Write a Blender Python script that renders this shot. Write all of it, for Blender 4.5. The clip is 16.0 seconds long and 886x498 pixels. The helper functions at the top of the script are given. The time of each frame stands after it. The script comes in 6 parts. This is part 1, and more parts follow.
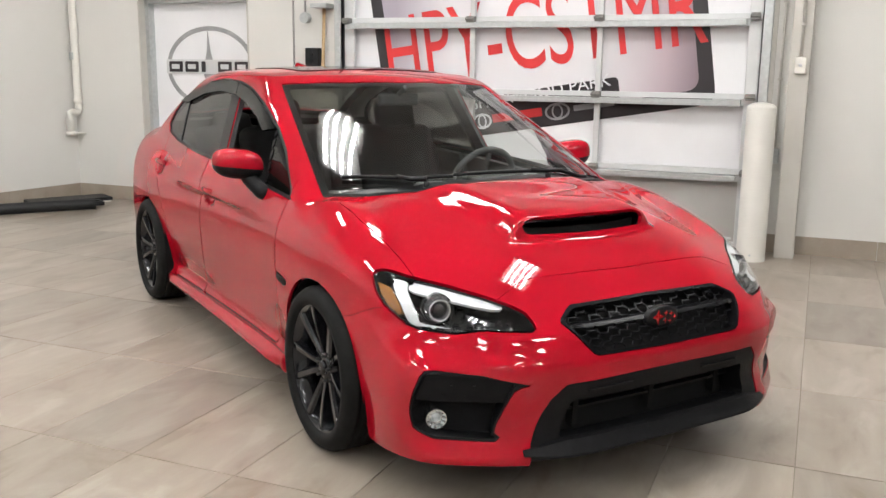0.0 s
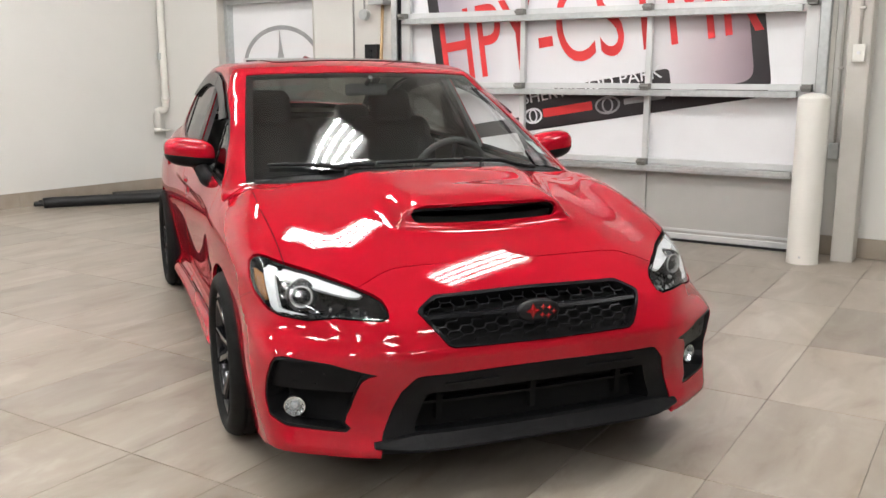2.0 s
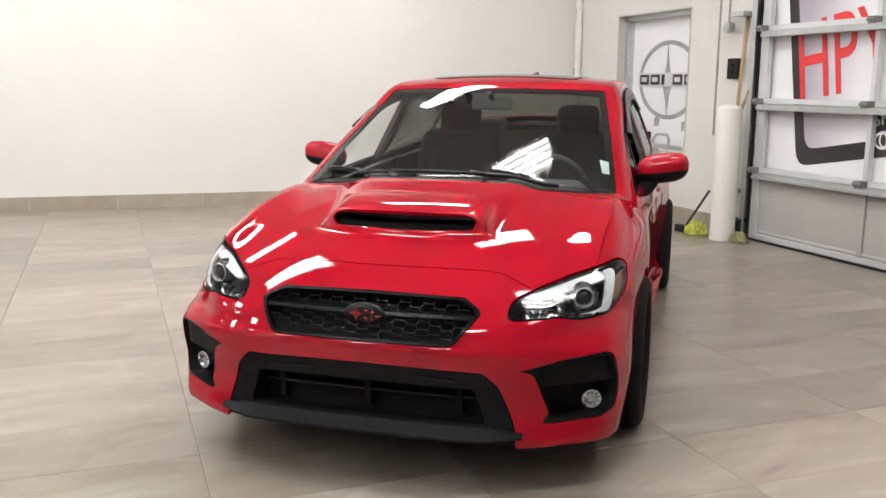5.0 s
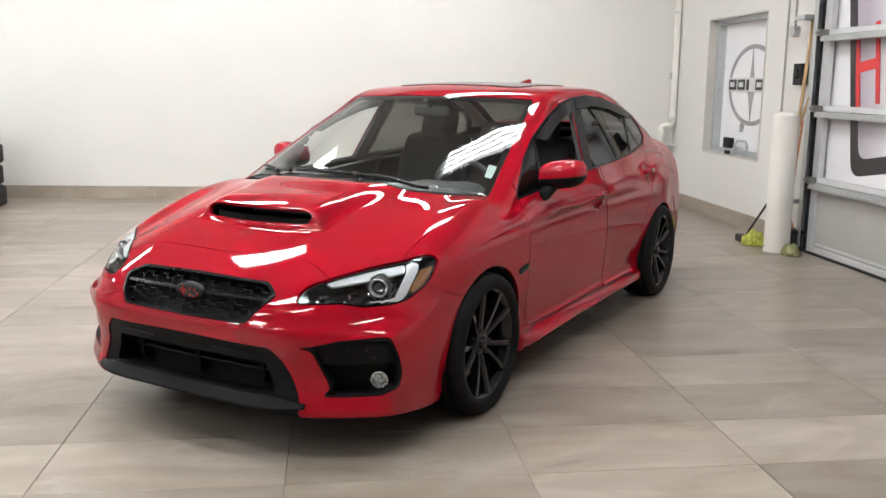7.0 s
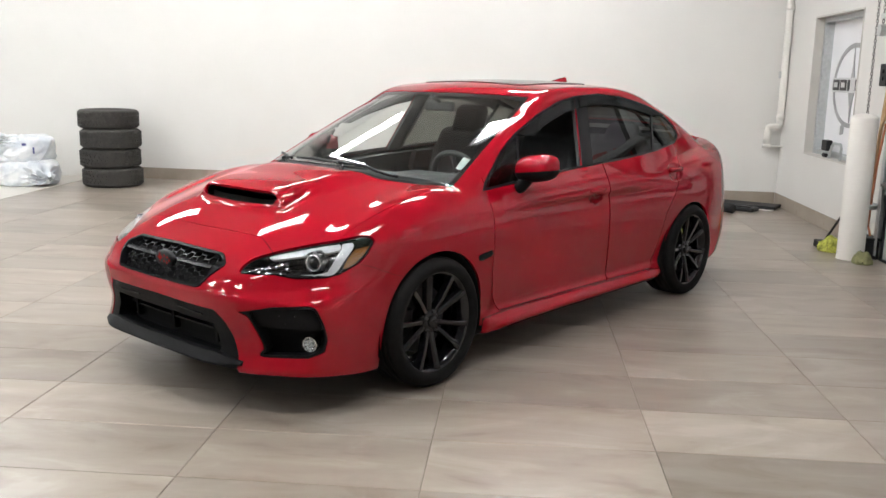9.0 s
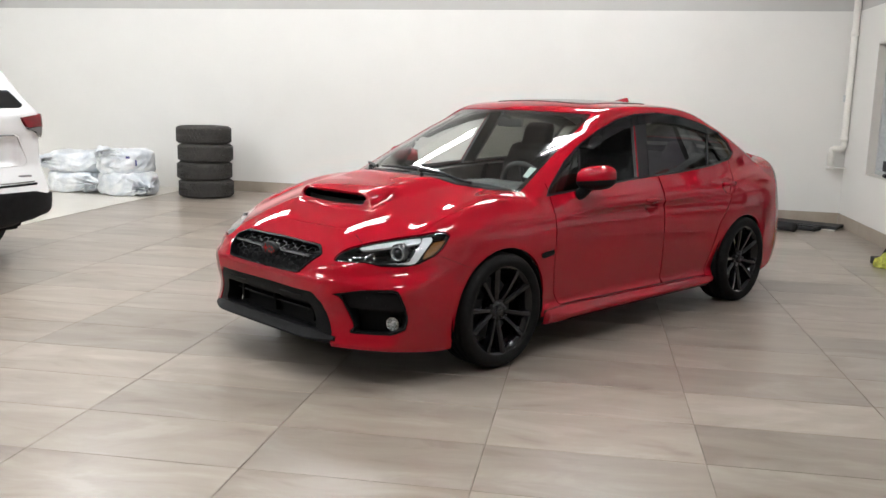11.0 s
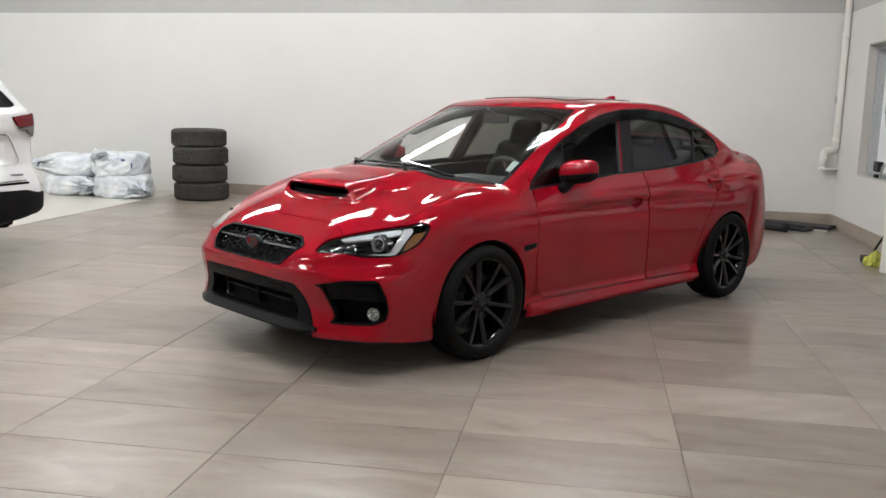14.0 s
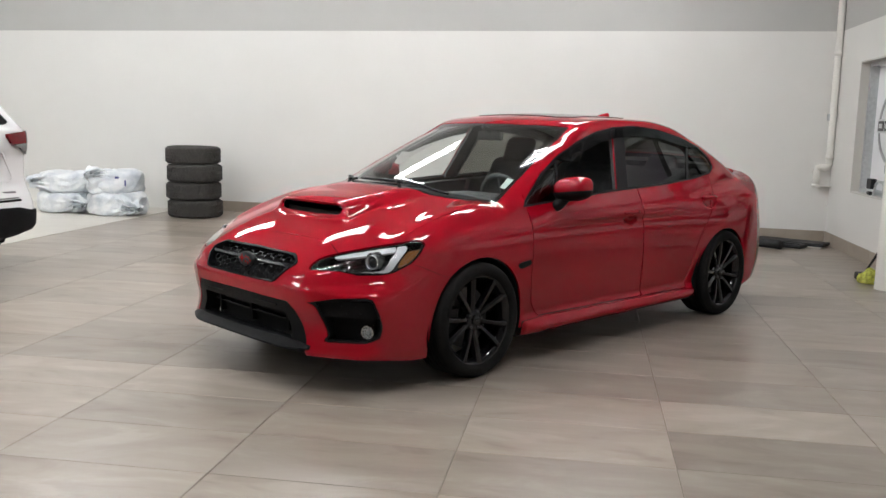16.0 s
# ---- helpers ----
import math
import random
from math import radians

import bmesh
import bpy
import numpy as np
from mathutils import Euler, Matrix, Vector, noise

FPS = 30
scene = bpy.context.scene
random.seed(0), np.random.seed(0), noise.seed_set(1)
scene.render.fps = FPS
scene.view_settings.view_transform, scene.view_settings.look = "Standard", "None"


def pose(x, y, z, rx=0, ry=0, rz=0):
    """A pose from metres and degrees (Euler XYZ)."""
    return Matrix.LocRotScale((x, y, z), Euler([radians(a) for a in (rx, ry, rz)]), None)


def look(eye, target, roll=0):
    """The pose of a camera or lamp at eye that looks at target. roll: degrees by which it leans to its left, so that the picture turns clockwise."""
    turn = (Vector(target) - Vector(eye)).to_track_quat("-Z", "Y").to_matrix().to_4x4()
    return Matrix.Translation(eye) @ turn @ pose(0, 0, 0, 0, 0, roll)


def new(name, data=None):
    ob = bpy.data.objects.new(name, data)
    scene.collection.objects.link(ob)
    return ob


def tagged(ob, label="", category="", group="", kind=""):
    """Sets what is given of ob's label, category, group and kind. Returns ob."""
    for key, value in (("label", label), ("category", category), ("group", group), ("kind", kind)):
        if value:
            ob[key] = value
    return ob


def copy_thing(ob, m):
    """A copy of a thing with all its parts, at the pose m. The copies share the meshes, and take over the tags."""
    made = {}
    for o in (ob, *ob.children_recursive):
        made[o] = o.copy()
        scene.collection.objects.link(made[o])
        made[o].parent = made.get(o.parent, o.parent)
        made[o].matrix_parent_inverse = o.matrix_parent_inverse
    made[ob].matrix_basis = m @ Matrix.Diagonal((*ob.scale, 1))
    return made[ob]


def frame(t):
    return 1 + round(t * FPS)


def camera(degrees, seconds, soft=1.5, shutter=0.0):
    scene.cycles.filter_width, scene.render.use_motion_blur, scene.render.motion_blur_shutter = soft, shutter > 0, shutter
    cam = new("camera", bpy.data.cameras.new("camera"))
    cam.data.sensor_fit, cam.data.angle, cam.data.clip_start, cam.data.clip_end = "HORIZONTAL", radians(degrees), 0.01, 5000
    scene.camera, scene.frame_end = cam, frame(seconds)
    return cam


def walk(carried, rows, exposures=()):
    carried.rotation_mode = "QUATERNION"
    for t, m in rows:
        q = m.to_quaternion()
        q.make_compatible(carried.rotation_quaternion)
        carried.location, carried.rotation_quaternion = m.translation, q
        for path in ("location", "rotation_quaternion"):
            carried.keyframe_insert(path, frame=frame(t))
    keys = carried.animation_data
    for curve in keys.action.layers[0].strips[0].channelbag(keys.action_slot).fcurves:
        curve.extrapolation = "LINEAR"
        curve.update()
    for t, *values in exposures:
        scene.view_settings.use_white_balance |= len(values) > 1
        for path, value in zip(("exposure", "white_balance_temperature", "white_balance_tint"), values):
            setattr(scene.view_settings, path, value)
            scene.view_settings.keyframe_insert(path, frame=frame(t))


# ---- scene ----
cam = camera(52.6, 16.0)
PATH = [
    (0, (-0.009, -0.026, 1.429), (-0.762, 1.786, 1.043), 0.7),
    (0.5, (-0.012, 0.004, 1.41), (-0.775, 1.812, 1.024), 0.6),
    (1, (0.159, 0.083, 1.398), (-0.69, 1.853, 1.019), 0.1),
    (1.5, (0.512, 0.219, 1.405), (-0.434, 1.94, 1.029), -0.0),
    (2, (0.78, 0.452, 1.377), (-0.266, 2.112, 0.991), -0.0),
    (2.5, (1.042, 0.732, 1.412), (-0.125, 2.313, 1.037), 0.1),
    (3, (1.388, 0.952, 1.43), (0.076, 2.414, 1.056), 0.1),
    (3.5, (1.639, 1.246, 1.386), (0.156, 2.533, 1.006), 0.0),
    (4, (1.875, 1.592, 1.417), (0.229, 2.664, 1.042), 0.2),
    (4.2, (1.99, 1.712, 1.399), (0.291, 2.7, 1.027), 0.2),
    (6.3, (2.941, 3.094, 1.423), (1.009, 3.446, 1.045), 0.9),
    (6.5, (2.988, 3.241, 1.433), (1.051, 3.56, 1.05), 0.9),
    (7, (3.128, 3.568, 1.454), (1.176, 3.805, 1.088), 0.6),
    (7.5, (3.379, 3.844, 1.474), (1.418, 3.987, 1.106), 1.0),
    (8, (3.481, 4.109, 1.464), (1.518, 4.129, 1.085), 0.9),
    (8.5, (3.5, 4.384, 1.491), (1.538, 4.32, 1.109), 1.0),
    (9, (3.482, 4.587, 1.481), (1.524, 4.431, 1.099), 1.2),
    (9.5, (3.52, 4.639, 1.499), (1.567, 4.446, 1.116), 1.8),
    (10, (3.742, 4.603, 1.487), (1.791, 4.36, 1.122), 1.9),
    (10.2, (3.841, 4.607, 1.469), (1.894, 4.327, 1.107), 1.8),
    (12.5, (4.168, 4.747, 1.443), (2.221, 4.421, 1.119), 1.5),
    (13, (4.158, 4.748, 1.432), (2.211, 4.424, 1.112), 1.5),
    (13.5, (4.14, 4.755, 1.409), (2.192, 4.433, 1.088), 1.5),
    (14, (4.104, 4.774, 1.375), (2.156, 4.455, 1.058), 1.5),
    (14.5, (4.086, 4.777, 1.365), (2.136, 4.461, 1.049), 1.5),
    (15, (4.085, 4.784, 1.364), (2.133, 4.468, 1.064), 1.4),
    (15.5, (4.087, 4.774, 1.375), (2.132, 4.463, 1.089), 1.6),
    (16, (4.086, 4.773, 1.374), (2.13, 4.464, 1.095), 1.5),
]
walk(cam, [(t, look(eye, target, roll)) for t, eye, target, roll in PATH],
     [(0.0, 0.0, 6400, 10), (4.2, 0.0, 6400, 10), (7.0, -0.04, 6230, 10), (10.0, -0.04, 6200, 10), (12.4, -0.44, 6160, 10), (16.0, -0.42, 6160, 10)])

# ---- world and lights ----
world = bpy.data.worlds.new("world")
world.use_nodes = True
scene.world = world
world.node_tree.nodes["Background"].inputs[0].default_value = (0.8, 0.85, 1.0, 1)
world.node_tree.nodes["Background"].inputs[1].default_value = 0.05

LAMP_Z, LAMP_POWER = 4.2, 62.0
NORTH = 7.76                       # inner face of the north wall
WEST, WEST_LEAN = -7.72, 0.085     # west wall at the north corner, and how far it runs out per metre southwards
SOUTH, EAST, TOP = -7.0, 9.5, 4.6
TILE_X, TILE_Y, TILE_X0, TILE_Y0 = 0.4635, 0.911, 0.012, 2.46


# ---- material helpers ----
def mat(name):
    m = bpy.data.materials.new(name)
    m.use_nodes = True
    return m, m.node_tree.nodes, m.node_tree.links, m.node_tree.nodes["Principled BSDF"]


def link(l, a, b):
    l.new(a, b)


def ramp(n, l, fac, stops):
    r = n.new("ShaderNodeValToRGB")
    e = r.color_ramp.elements
    while len(e) < len(stops):
        e.new(0.5)
    for el, (p, c) in zip(e, stops):
        el.position, el.color = p, (*c, 1)
    l.new(fac, r.inputs[0])
    return r.outputs[0]


def noise_tex(n, l, scale, detail=4, coord="Object", stretch=(1, 1, 1), rough=0.55):
    tc = n.new("ShaderNodeTexCoord")
    mp = n.new("ShaderNodeMapping")
    mp.inputs["Scale"].default_value = stretch
    t = n.new("ShaderNodeTexNoise")
    t.inputs["Scale"].default_value, t.inputs["Detail"].default_value, t.inputs["Roughness"].default_value = scale, detail, rough
    l.new(tc.outputs[coord], mp.inputs[0])
    l.new(mp.outputs[0], t.inputs[0])
    return t.outputs[0]


def bump(n, l, bsdf, height, strength=0.1, dist=0.002):
    b = n.new("ShaderNodeBump")
    b.inputs["Strength"].default_value, b.inputs["Distance"].default_value = strength, dist
    l.new(height, b.inputs["Height"])
    l.new(b.outputs[0], bsdf.inputs["Normal"])


def varied(name, dark, light, rough=(0.5, 0.6), scale=8, metal=0.0, bumps=0.1, grain=200, stretch=(1, 1, 1), coat=0.0, spec=0.5):
    """A surface with broad stains and fine grain."""
    m, n, l, b = mat(name)
    big = noise_tex(n, l, scale, 5, stretch=stretch)
    fine = noise_tex(n, l, grain, 3, stretch=stretch)
    mix = n.new("ShaderNodeMath")
    mix.operation = "MULTIPLY_ADD"
    mix.inputs[1].default_value = 0.3
    l.new(fine, mix.inputs[0])
    sc = n.new("ShaderNodeMath")
    sc.operation = "MULTIPLY"
    sc.inputs[1].default_value = 0.7
    l.new(big, sc.inputs[0])
    l.new(sc.outputs[0], mix.inputs[2])
    l.new(ramp(n, l, mix.outputs[0], [(0.3, dark), (0.7, light)]), b.inputs["Base Color"])
    rr = n.new("ShaderNodeMapRange")
    rr.inputs["To Min"].default_value, rr.inputs["To Max"].default_value = rough
    l.new(big, rr.inputs[0])
    l.new(rr.outputs[0], b.inputs["Roughness"])
    b.inputs["Metallic"].default_value = metal
    b.inputs["Specular IOR Level"].default_value = spec
    if coat:
        b.inputs["Coat Weight"].default_value = coat
        b.inputs["Coat Roughness"].default_value = 0.03
    if bumps:
        bump(n, l, b, fine, bumps)
    return m


def glow(name, colour, strength):
    m, n, l, b = mat(name)
    b.inputs["Base Color"].default_value = (*colour, 1)
    b.inputs["Emission Color"].default_value = (*colour, 1)
    b.inputs["Emission Strength"].default_value = strength
    return m


def glass(name, tint, gloss=1.0, rough=0.0, facing=0.043):
    """A thin pane: tinted clear, with a mirror layer that grows from its value face on to full at a glancing angle."""
    m, n, l, b = mat(name)
    n.remove(b)
    tr = n.new("ShaderNodeBsdfTransparent")
    tr.inputs[0].default_value = (*tint, 1)
    gl = n.new("ShaderNodeBsdfGlossy")
    gl.inputs["Roughness"].default_value = rough
    gl.inputs["Color"].default_value = (gloss, gloss, gloss, 1)
    lw = n.new("ShaderNodeLayerWeight")
    lw.inputs["Blend"].default_value = 0.5
    pw = n.new("ShaderNodeMath")
    pw.operation = "POWER"
    pw.inputs[1].default_value = 5.0
    l.new(lw.outputs["Facing"], pw.inputs[0])
    fr = n.new("ShaderNodeMath")
    fr.operation = "MULTIPLY_ADD"
    fr.inputs[1].default_value, fr.inputs[2].default_value = 1.0 - facing, facing
    l.new(pw.outputs[0], fr.inputs[0])
    mx = n.new("ShaderNodeMixShader")
    l.new(fr.outputs[0], mx.inputs[0])
    l.new(tr.outputs[0], mx.inputs[1])
    l.new(gl.outputs[0], mx.inputs[2])
    l.new(mx.outputs[0], n["Material Output"].inputs[0])
    return m


# ---- materials ----
def tile_material(name, island):
    m, n, l, b = mat(name)
    tc = n.new("ShaderNodeTexCoord")
    if island:
        rnd = n.new("ShaderNodeNewGeometry").outputs["Random Per Island"]
    else:
        rnd = n.new("ShaderNodeObjectInfo").outputs["Random"]
    off = n.new("ShaderNodeVectorMath")
    off.operation = "MULTIPLY_ADD"
    off.inputs[1].default_value = (37.0, 53.0, 11.0)
    comb = n.new("ShaderNodeCombineXYZ")
    for i in range(3):
        l.new(rnd, comb.inputs[i])
    l.new(comb.outputs[0], off.inputs[0])
    l.new(tc.outputs["Object"], off.inputs[2])
    def tex(scale, stretch, detail, turn=0.0, rough=0.45, warp=0.0):
        mp = n.new("ShaderNodeMapping")
        mp.inputs["Scale"].default_value = (1.0, stretch, 1.0)      # streaks run along the tile's length
        mp.inputs["Rotation"].default_value = (0, 0, turn)
        l.new(off.outputs[0], mp.inputs[0])
        t = n.new("ShaderNodeTexNoise")
        t.inputs["Scale"].default_value, t.inputs["Detail"].default_value, t.inputs["Roughness"].default_value = scale, detail, rough
        t.inputs["Distortion"].default_value = warp
        l.new(mp.outputs[0], t.inputs[0])
        return t.outputs[0]

    def blend(fac, p, q):
        mix = n.new("ShaderNodeMix")
        mix.data_type = "RGBA"
        mix.inputs[0].default_value = fac
        l.new(p, mix.inputs[6])
        l.new(q, mix.inputs[7])
        return mix.outputs[2]

    broad, cloud, fine = tex(6.0, 0.16, 2.5, 0.13, 0.5, 0.4), tex(4.2, 0.42, 4.0, 0.4, 0.56, 0.8), tex(30.0, 0.22, 3.0, 0.3, 0.6, 0.5)
    col = ramp(n, l, broad, [(0.32, (0.227, 0.183, 0.143)), (0.5, (0.304, 0.258, 0.211)), (0.68, (0.378, 0.333, 0.279))])
    col2 = ramp(n, l, cloud, [(0.34, (0.180, 0.137, 0.098)), (0.44, (0.280, 0.234, 0.187)), (0.56, (0.321, 0.277, 0.230)), (0.66, (0.414, 0.372, 0.323))])
    col3 = ramp(n, l, fine, [(0.2, (0.238, 0.204, 0.172)), (0.8, (0.343, 0.306, 0.269))])
    colour = blend(0.2, blend(0.62, col, col2), col3)
    hsv = n.new("ShaderNodeHueSaturation")
    vr = n.new("ShaderNodeMapRange")
    vr.inputs["To Min"].default_value, vr.inputs["To Max"].default_value = 0.79, 1.09
    l.new(rnd, vr.inputs[0])
    l.new(vr.outputs[0], hsv.inputs["Value"])
    l.new(colour, hsv.inputs["Color"])
    l.new(hsv.outputs[0], b.inputs["Base Color"])
    b.inputs["Roughness"].default_value = 0.29
    b.inputs["Specular IOR Level"].default_value = 0.45
    return m


M_TILE = tile_material("porcelain_tile", False)
M_TILE_FAR = tile_material("porcelain_tile_far", True)
M_GROUT = varied("grout", (0.16, 0.13, 0.10), (0.24, 0.20, 0.16), (0.8, 0.9), 30)
M_WALL = varied("wall_paint", (0.665, 0.652, 0.622), (0.705, 0.692, 0.662), (0.45, 0.6), 1.2, bumps=0.15, grain=260)
# dark grey of the unseen east wall, to cut light bounced onto the car
M_FARWALL = varied("dark_unseen_wall", (0.14, 0.138, 0.134), (0.18, 0.178, 0.174), (0.5, 0.6), 1.2, bumps=0.15, grain=260)
M_BAND = varied("grey_wall_band", (0.42, 0.415, 0.395), (0.45, 0.445, 0.425), (0.5, 0.6), 1.2, bumps=0.15, grain=260)
M_CEIL = varied("ceiling_paint", (0.50, 0.50, 0.49), (0.56, 0.56, 0.55), (0.8, 0.9), 2)
M_BASE = varied("baseboard_tile", (0.27, 0.225, 0.18), (0.36, 0.31, 0.255), (0.35, 0.5), 5)
M_WHITE = varied("white_enamel", (0.70, 0.68, 0.63), (0.78, 0.76, 0.71), (0.35, 0.5), 4, bumps=0.05)
M_PALEFLOOR = varied("pale_floor", (0.62, 0.59, 0.53), (0.70, 0.67, 0.61), (0.3, 0.4), 3)
M_GALV = varied("galvanised_steel", (0.46, 0.48, 0.48), (0.60, 0.62, 0.62), (0.35, 0.5), 30, metal=0.75)
M_ALU = varied("pale_aluminium", (0.62, 0.63, 0.63), (0.70, 0.71, 0.71), (0.4, 0.5), 8, metal=0.3)
M_DOORGREY = varied("grey_door_panel", (0.40, 0.39, 0.37), (0.45, 0.44, 0.42), (0.4, 0.5), 3)
M_GREYPAINT = varied("grey_post_paint", (0.50, 0.48, 0.44), (0.56, 0.54, 0.50), (0.4, 0.5), 3)
M_BANNER = varied("white_banner", (0.80, 0.80, 0.82), (0.86, 0.86, 0.88), (0.35, 0.45), 3, bumps=0.02)
M_BANNER_BLACK = varied("black_banner_print", (0.018, 0.015, 0.017), (0.030, 0.025, 0.028), (0.3, 0.4), 4, bumps=0)
M_BANNER_RED = varied("red_banner_print", (0.62, 0.025, 0.03), (0.70, 0.04, 0.04), (0.35, 0.45), 4, bumps=0)
M_PRINT_GREY = varied("grey_print", (0.22, 0.22, 0.23), (0.42, 0.42, 0.43), (0.35, 0.45), 6, bumps=0)
M_BLACKPLASTIC = varied("black_plastic", (0.009, 0.009, 0.010), (0.015, 0.015, 0.016), (0.4, 0.55), 20, spec=0.25)
M_RUBBER = varied("tyre_rubber", (0.006, 0.006, 0.006), (0.013, 0.0128, 0.0125), (0.65, 0.8), 25, bumps=0.3, spec=0.12)
M_TUBE = glow("fluorescent_tube", (1.0, 0.985, 0.955), LAMP_POWER)
M_TRAY = varied("white_tray_enamel", (0.44, 0.44, 0.43), (0.50, 0.50, 0.49), (0.3, 0.4), 5, bumps=0)
M_FIXTURE = varied("grey_fixture", (0.16, 0.16, 0.16), (0.20, 0.20, 0.20), (0.3, 0.4), 5)


# ---- mesh helpers ----
def obj(name, bm, material, parent=None, label="", smooth=False, at=None):
    me = bpy.data.meshes.new(name)
    bm.to_mesh(me)
    bm.free()
    me.materials.append(material)
    if smooth:
        for p in me.polygons:
            p.use_smooth = True
    ob = new(name, me)
    if parent:
        ob.parent = parent
    if at is not None:
        ob.matrix_basis = at
    if label:
        tagged(ob, label)
    return ob


part = obj


def empty(name, m, label, category, group="", kind=""):
    e = new(name)
    e.empty_display_size = 0.1
    e.matrix_basis = m
    return tagged(e, label, category, group, kind)


def box_bm(x0, y0, z0, x1, y1, z1, bevel=0.0, seg=2, bm=None):
    own = bm is None
    b = bmesh.new()
    bmesh.ops.create_cube(b, size=1)
    bmesh.ops.scale(b, vec=(x1 - x0, y1 - y0, z1 - z0), verts=b.verts)
    bmesh.ops.translate(b, vec=((x0 + x1) / 2, (y0 + y1) / 2, (z0 + z1) / 2), verts=b.verts)
    if bevel:
        bmesh.ops.bevel(b, geom=b.edges[:], offset=bevel, segments=seg, affect="EDGES", profile=0.5)
    if own:
        return b
    join(bm, b)
    return bm


def join(bm, other, m=None):
    """Adds the geometry of other to bm and frees it."""
    me = bpy.data.meshes.new("t")
    other.to_mesh(me)
    other.free()
    if m is not None:
        me.transform(m)
    bm.from_mesh(me)
    bpy.data.meshes.remove(me)
    return bm


def cyl_bm(p, q, r, r2=None, seg=24, caps=True):
    p, q = Vector(p), Vector(q)
    b = bmesh.new()
    bmesh.ops.create_cone(b, cap_ends=caps, segments=seg, radius1=r, radius2=r if r2 is None else r2, depth=(q - p).length)
    rot = (q - p).to_track_quat("Z", "Y").to_matrix().to_4x4()
    bmesh.ops.transform(b, matrix=Matrix.Translation((p + q) / 2) @ rot, verts=b.verts)
    return b


def lathe_bm(profile, seg=40, axis="Z", close=False):
    """Turns (radius, height) points about an axis."""
    b = bmesh.new()
    rings = []
    for i in range(seg):
        a = 2 * math.pi * i / seg
        c, s = math.cos(a), math.sin(a)
        ring = []
        for r, h in profile:
            co = (r * c, r * s, h) if axis == "Z" else (r * c, h, r * s)
            ring.append(b.verts.new(co))
        rings.append(ring)
    m = len(profile)
    for i in range(seg):
        a, c = rings[i], rings[(i + 1) % seg]
        for j in range(m if close else m - 1):
            k = (j + 1) % m
            b.faces.new((a[j], c[j], c[k], a[k]) if axis == "Z" else (a[j], a[k], c[k], c[j]))
    bmesh.ops.recalc_face_normals(b, faces=b.faces)
    return b


def tube_bm(points, r, seg=10):
    """A round bar along a line of points."""
    b = bmesh.new()
    pts = [Vector(p) for p in points]
    rings = []
    for i, p in enumerate(pts):
        d = (pts[min(i + 1, len(pts) - 1)] - pts[max(i - 1, 0)]).normalized()
        up = Vector((0, 0, 1)) if abs(d.z) < 0.9 else Vector((1, 0, 0))
        u = d.cross(up).normalized()
        w = d.cross(u)
        rings.append([b.verts.new(p + r * (math.cos(2 * math.pi * k / seg) * u + math.sin(2 * math.pi * k / seg) * w)) for k in range(seg)])
    for a, c in zip(rings, rings[1:]):
        for k in range(seg):
            b.faces.new((a[k], a[(k + 1) % seg], c[(k + 1) % seg], c[k]))
    b.faces.new(rings[0][::-1])
    b.faces.new(rings[-1])
    bmesh.ops.recalc_face_normals(b, faces=b.faces)
    return b


def plate_bm(outline, y0, y1):
    """An outline of (x, z) points given thickness from y0 to y1."""
    b = bmesh.new()
    a = [b.verts.new((x, y0, z)) for x, z in outline]
    c = [b.verts.new((x, y1, z)) for x, z in outline]
    b.faces.new(a)
    b.faces.new(c[::-1])
    n = len(a)
    for i in range(n):
        b.faces.new((a[i], c[i], c[(i + 1) % n], a[(i + 1) % n]))
    bmesh.ops.recalc_face_normals(b, faces=b.faces)
    return b


def rounded(outline, r, seg=5):
    """Rounds the corners of a closed outline."""
    out = []
    n = len(outline)
    for i in range(n):
        p, a, c = Vector(outline[i]), Vector(outline[i - 1]), Vector(outline[(i + 1) % n])
        ra = min(r, (a - p).length * 0.45, (c - p).length * 0.45)
        s, e = p + (a - p).normalized() * ra, p + (c - p).normalized() * ra
        for k in range(seg + 1):
            t = k / seg
            out.append(tuple((1 - t) ** 2 * s + 2 * t * (1 - t) * p + t * t * e))
    return out


def west_x(y):
    return WEST - WEST_LEAN * (NORTH - y)


# ---- the room ----
def slab(name, outline, z0, z1, material):
    """A flat slab from an outline in plan."""
    b = bmesh.new()
    lo = [b.verts.new((x, y, z0)) for x, y in outline]
    hi = [b.verts.new((x, y, z1)) for x, y in outline]
    b.faces.new(lo[::-1])
    b.faces.new(hi)
    n = len(lo)
    for i in range(n):
        b.faces.new((lo[i], lo[(i + 1) % n], hi[(i + 1) % n], hi[i]))
    bmesh.ops.recalc_face_normals(b, faces=b.faces)
    return obj(name, b, material)


PLAN = [(west_x(SOUTH) - 0.4, SOUTH - 0.4), (EAST + 0.4, SOUTH - 0.4), (EAST + 0.4, NORTH + 0.4), (WEST - 0.4, NORTH + 0.4)]
floor = tagged(slab("floor", PLAN, -0.12, -0.004, M_GROUT), "taupe stone-look porcelain tile floor with thin joints", "floor", kind="structure")
ceiling = tagged(slab("ceiling", PLAN, TOP, TOP + 0.15, M_CEIL), "high grey painted ceiling", "ceiling", kind="structure")

BAND_Z = 2.60
WIN = (-6.76, -5.40, 0.715, 2.165)       # x0, x1, z0, z1 of the window's opening
DOOR = (-4.30, -0.47, 0.0, 3.10)         # x0, x1, z0, z1 of the overhead door's opening


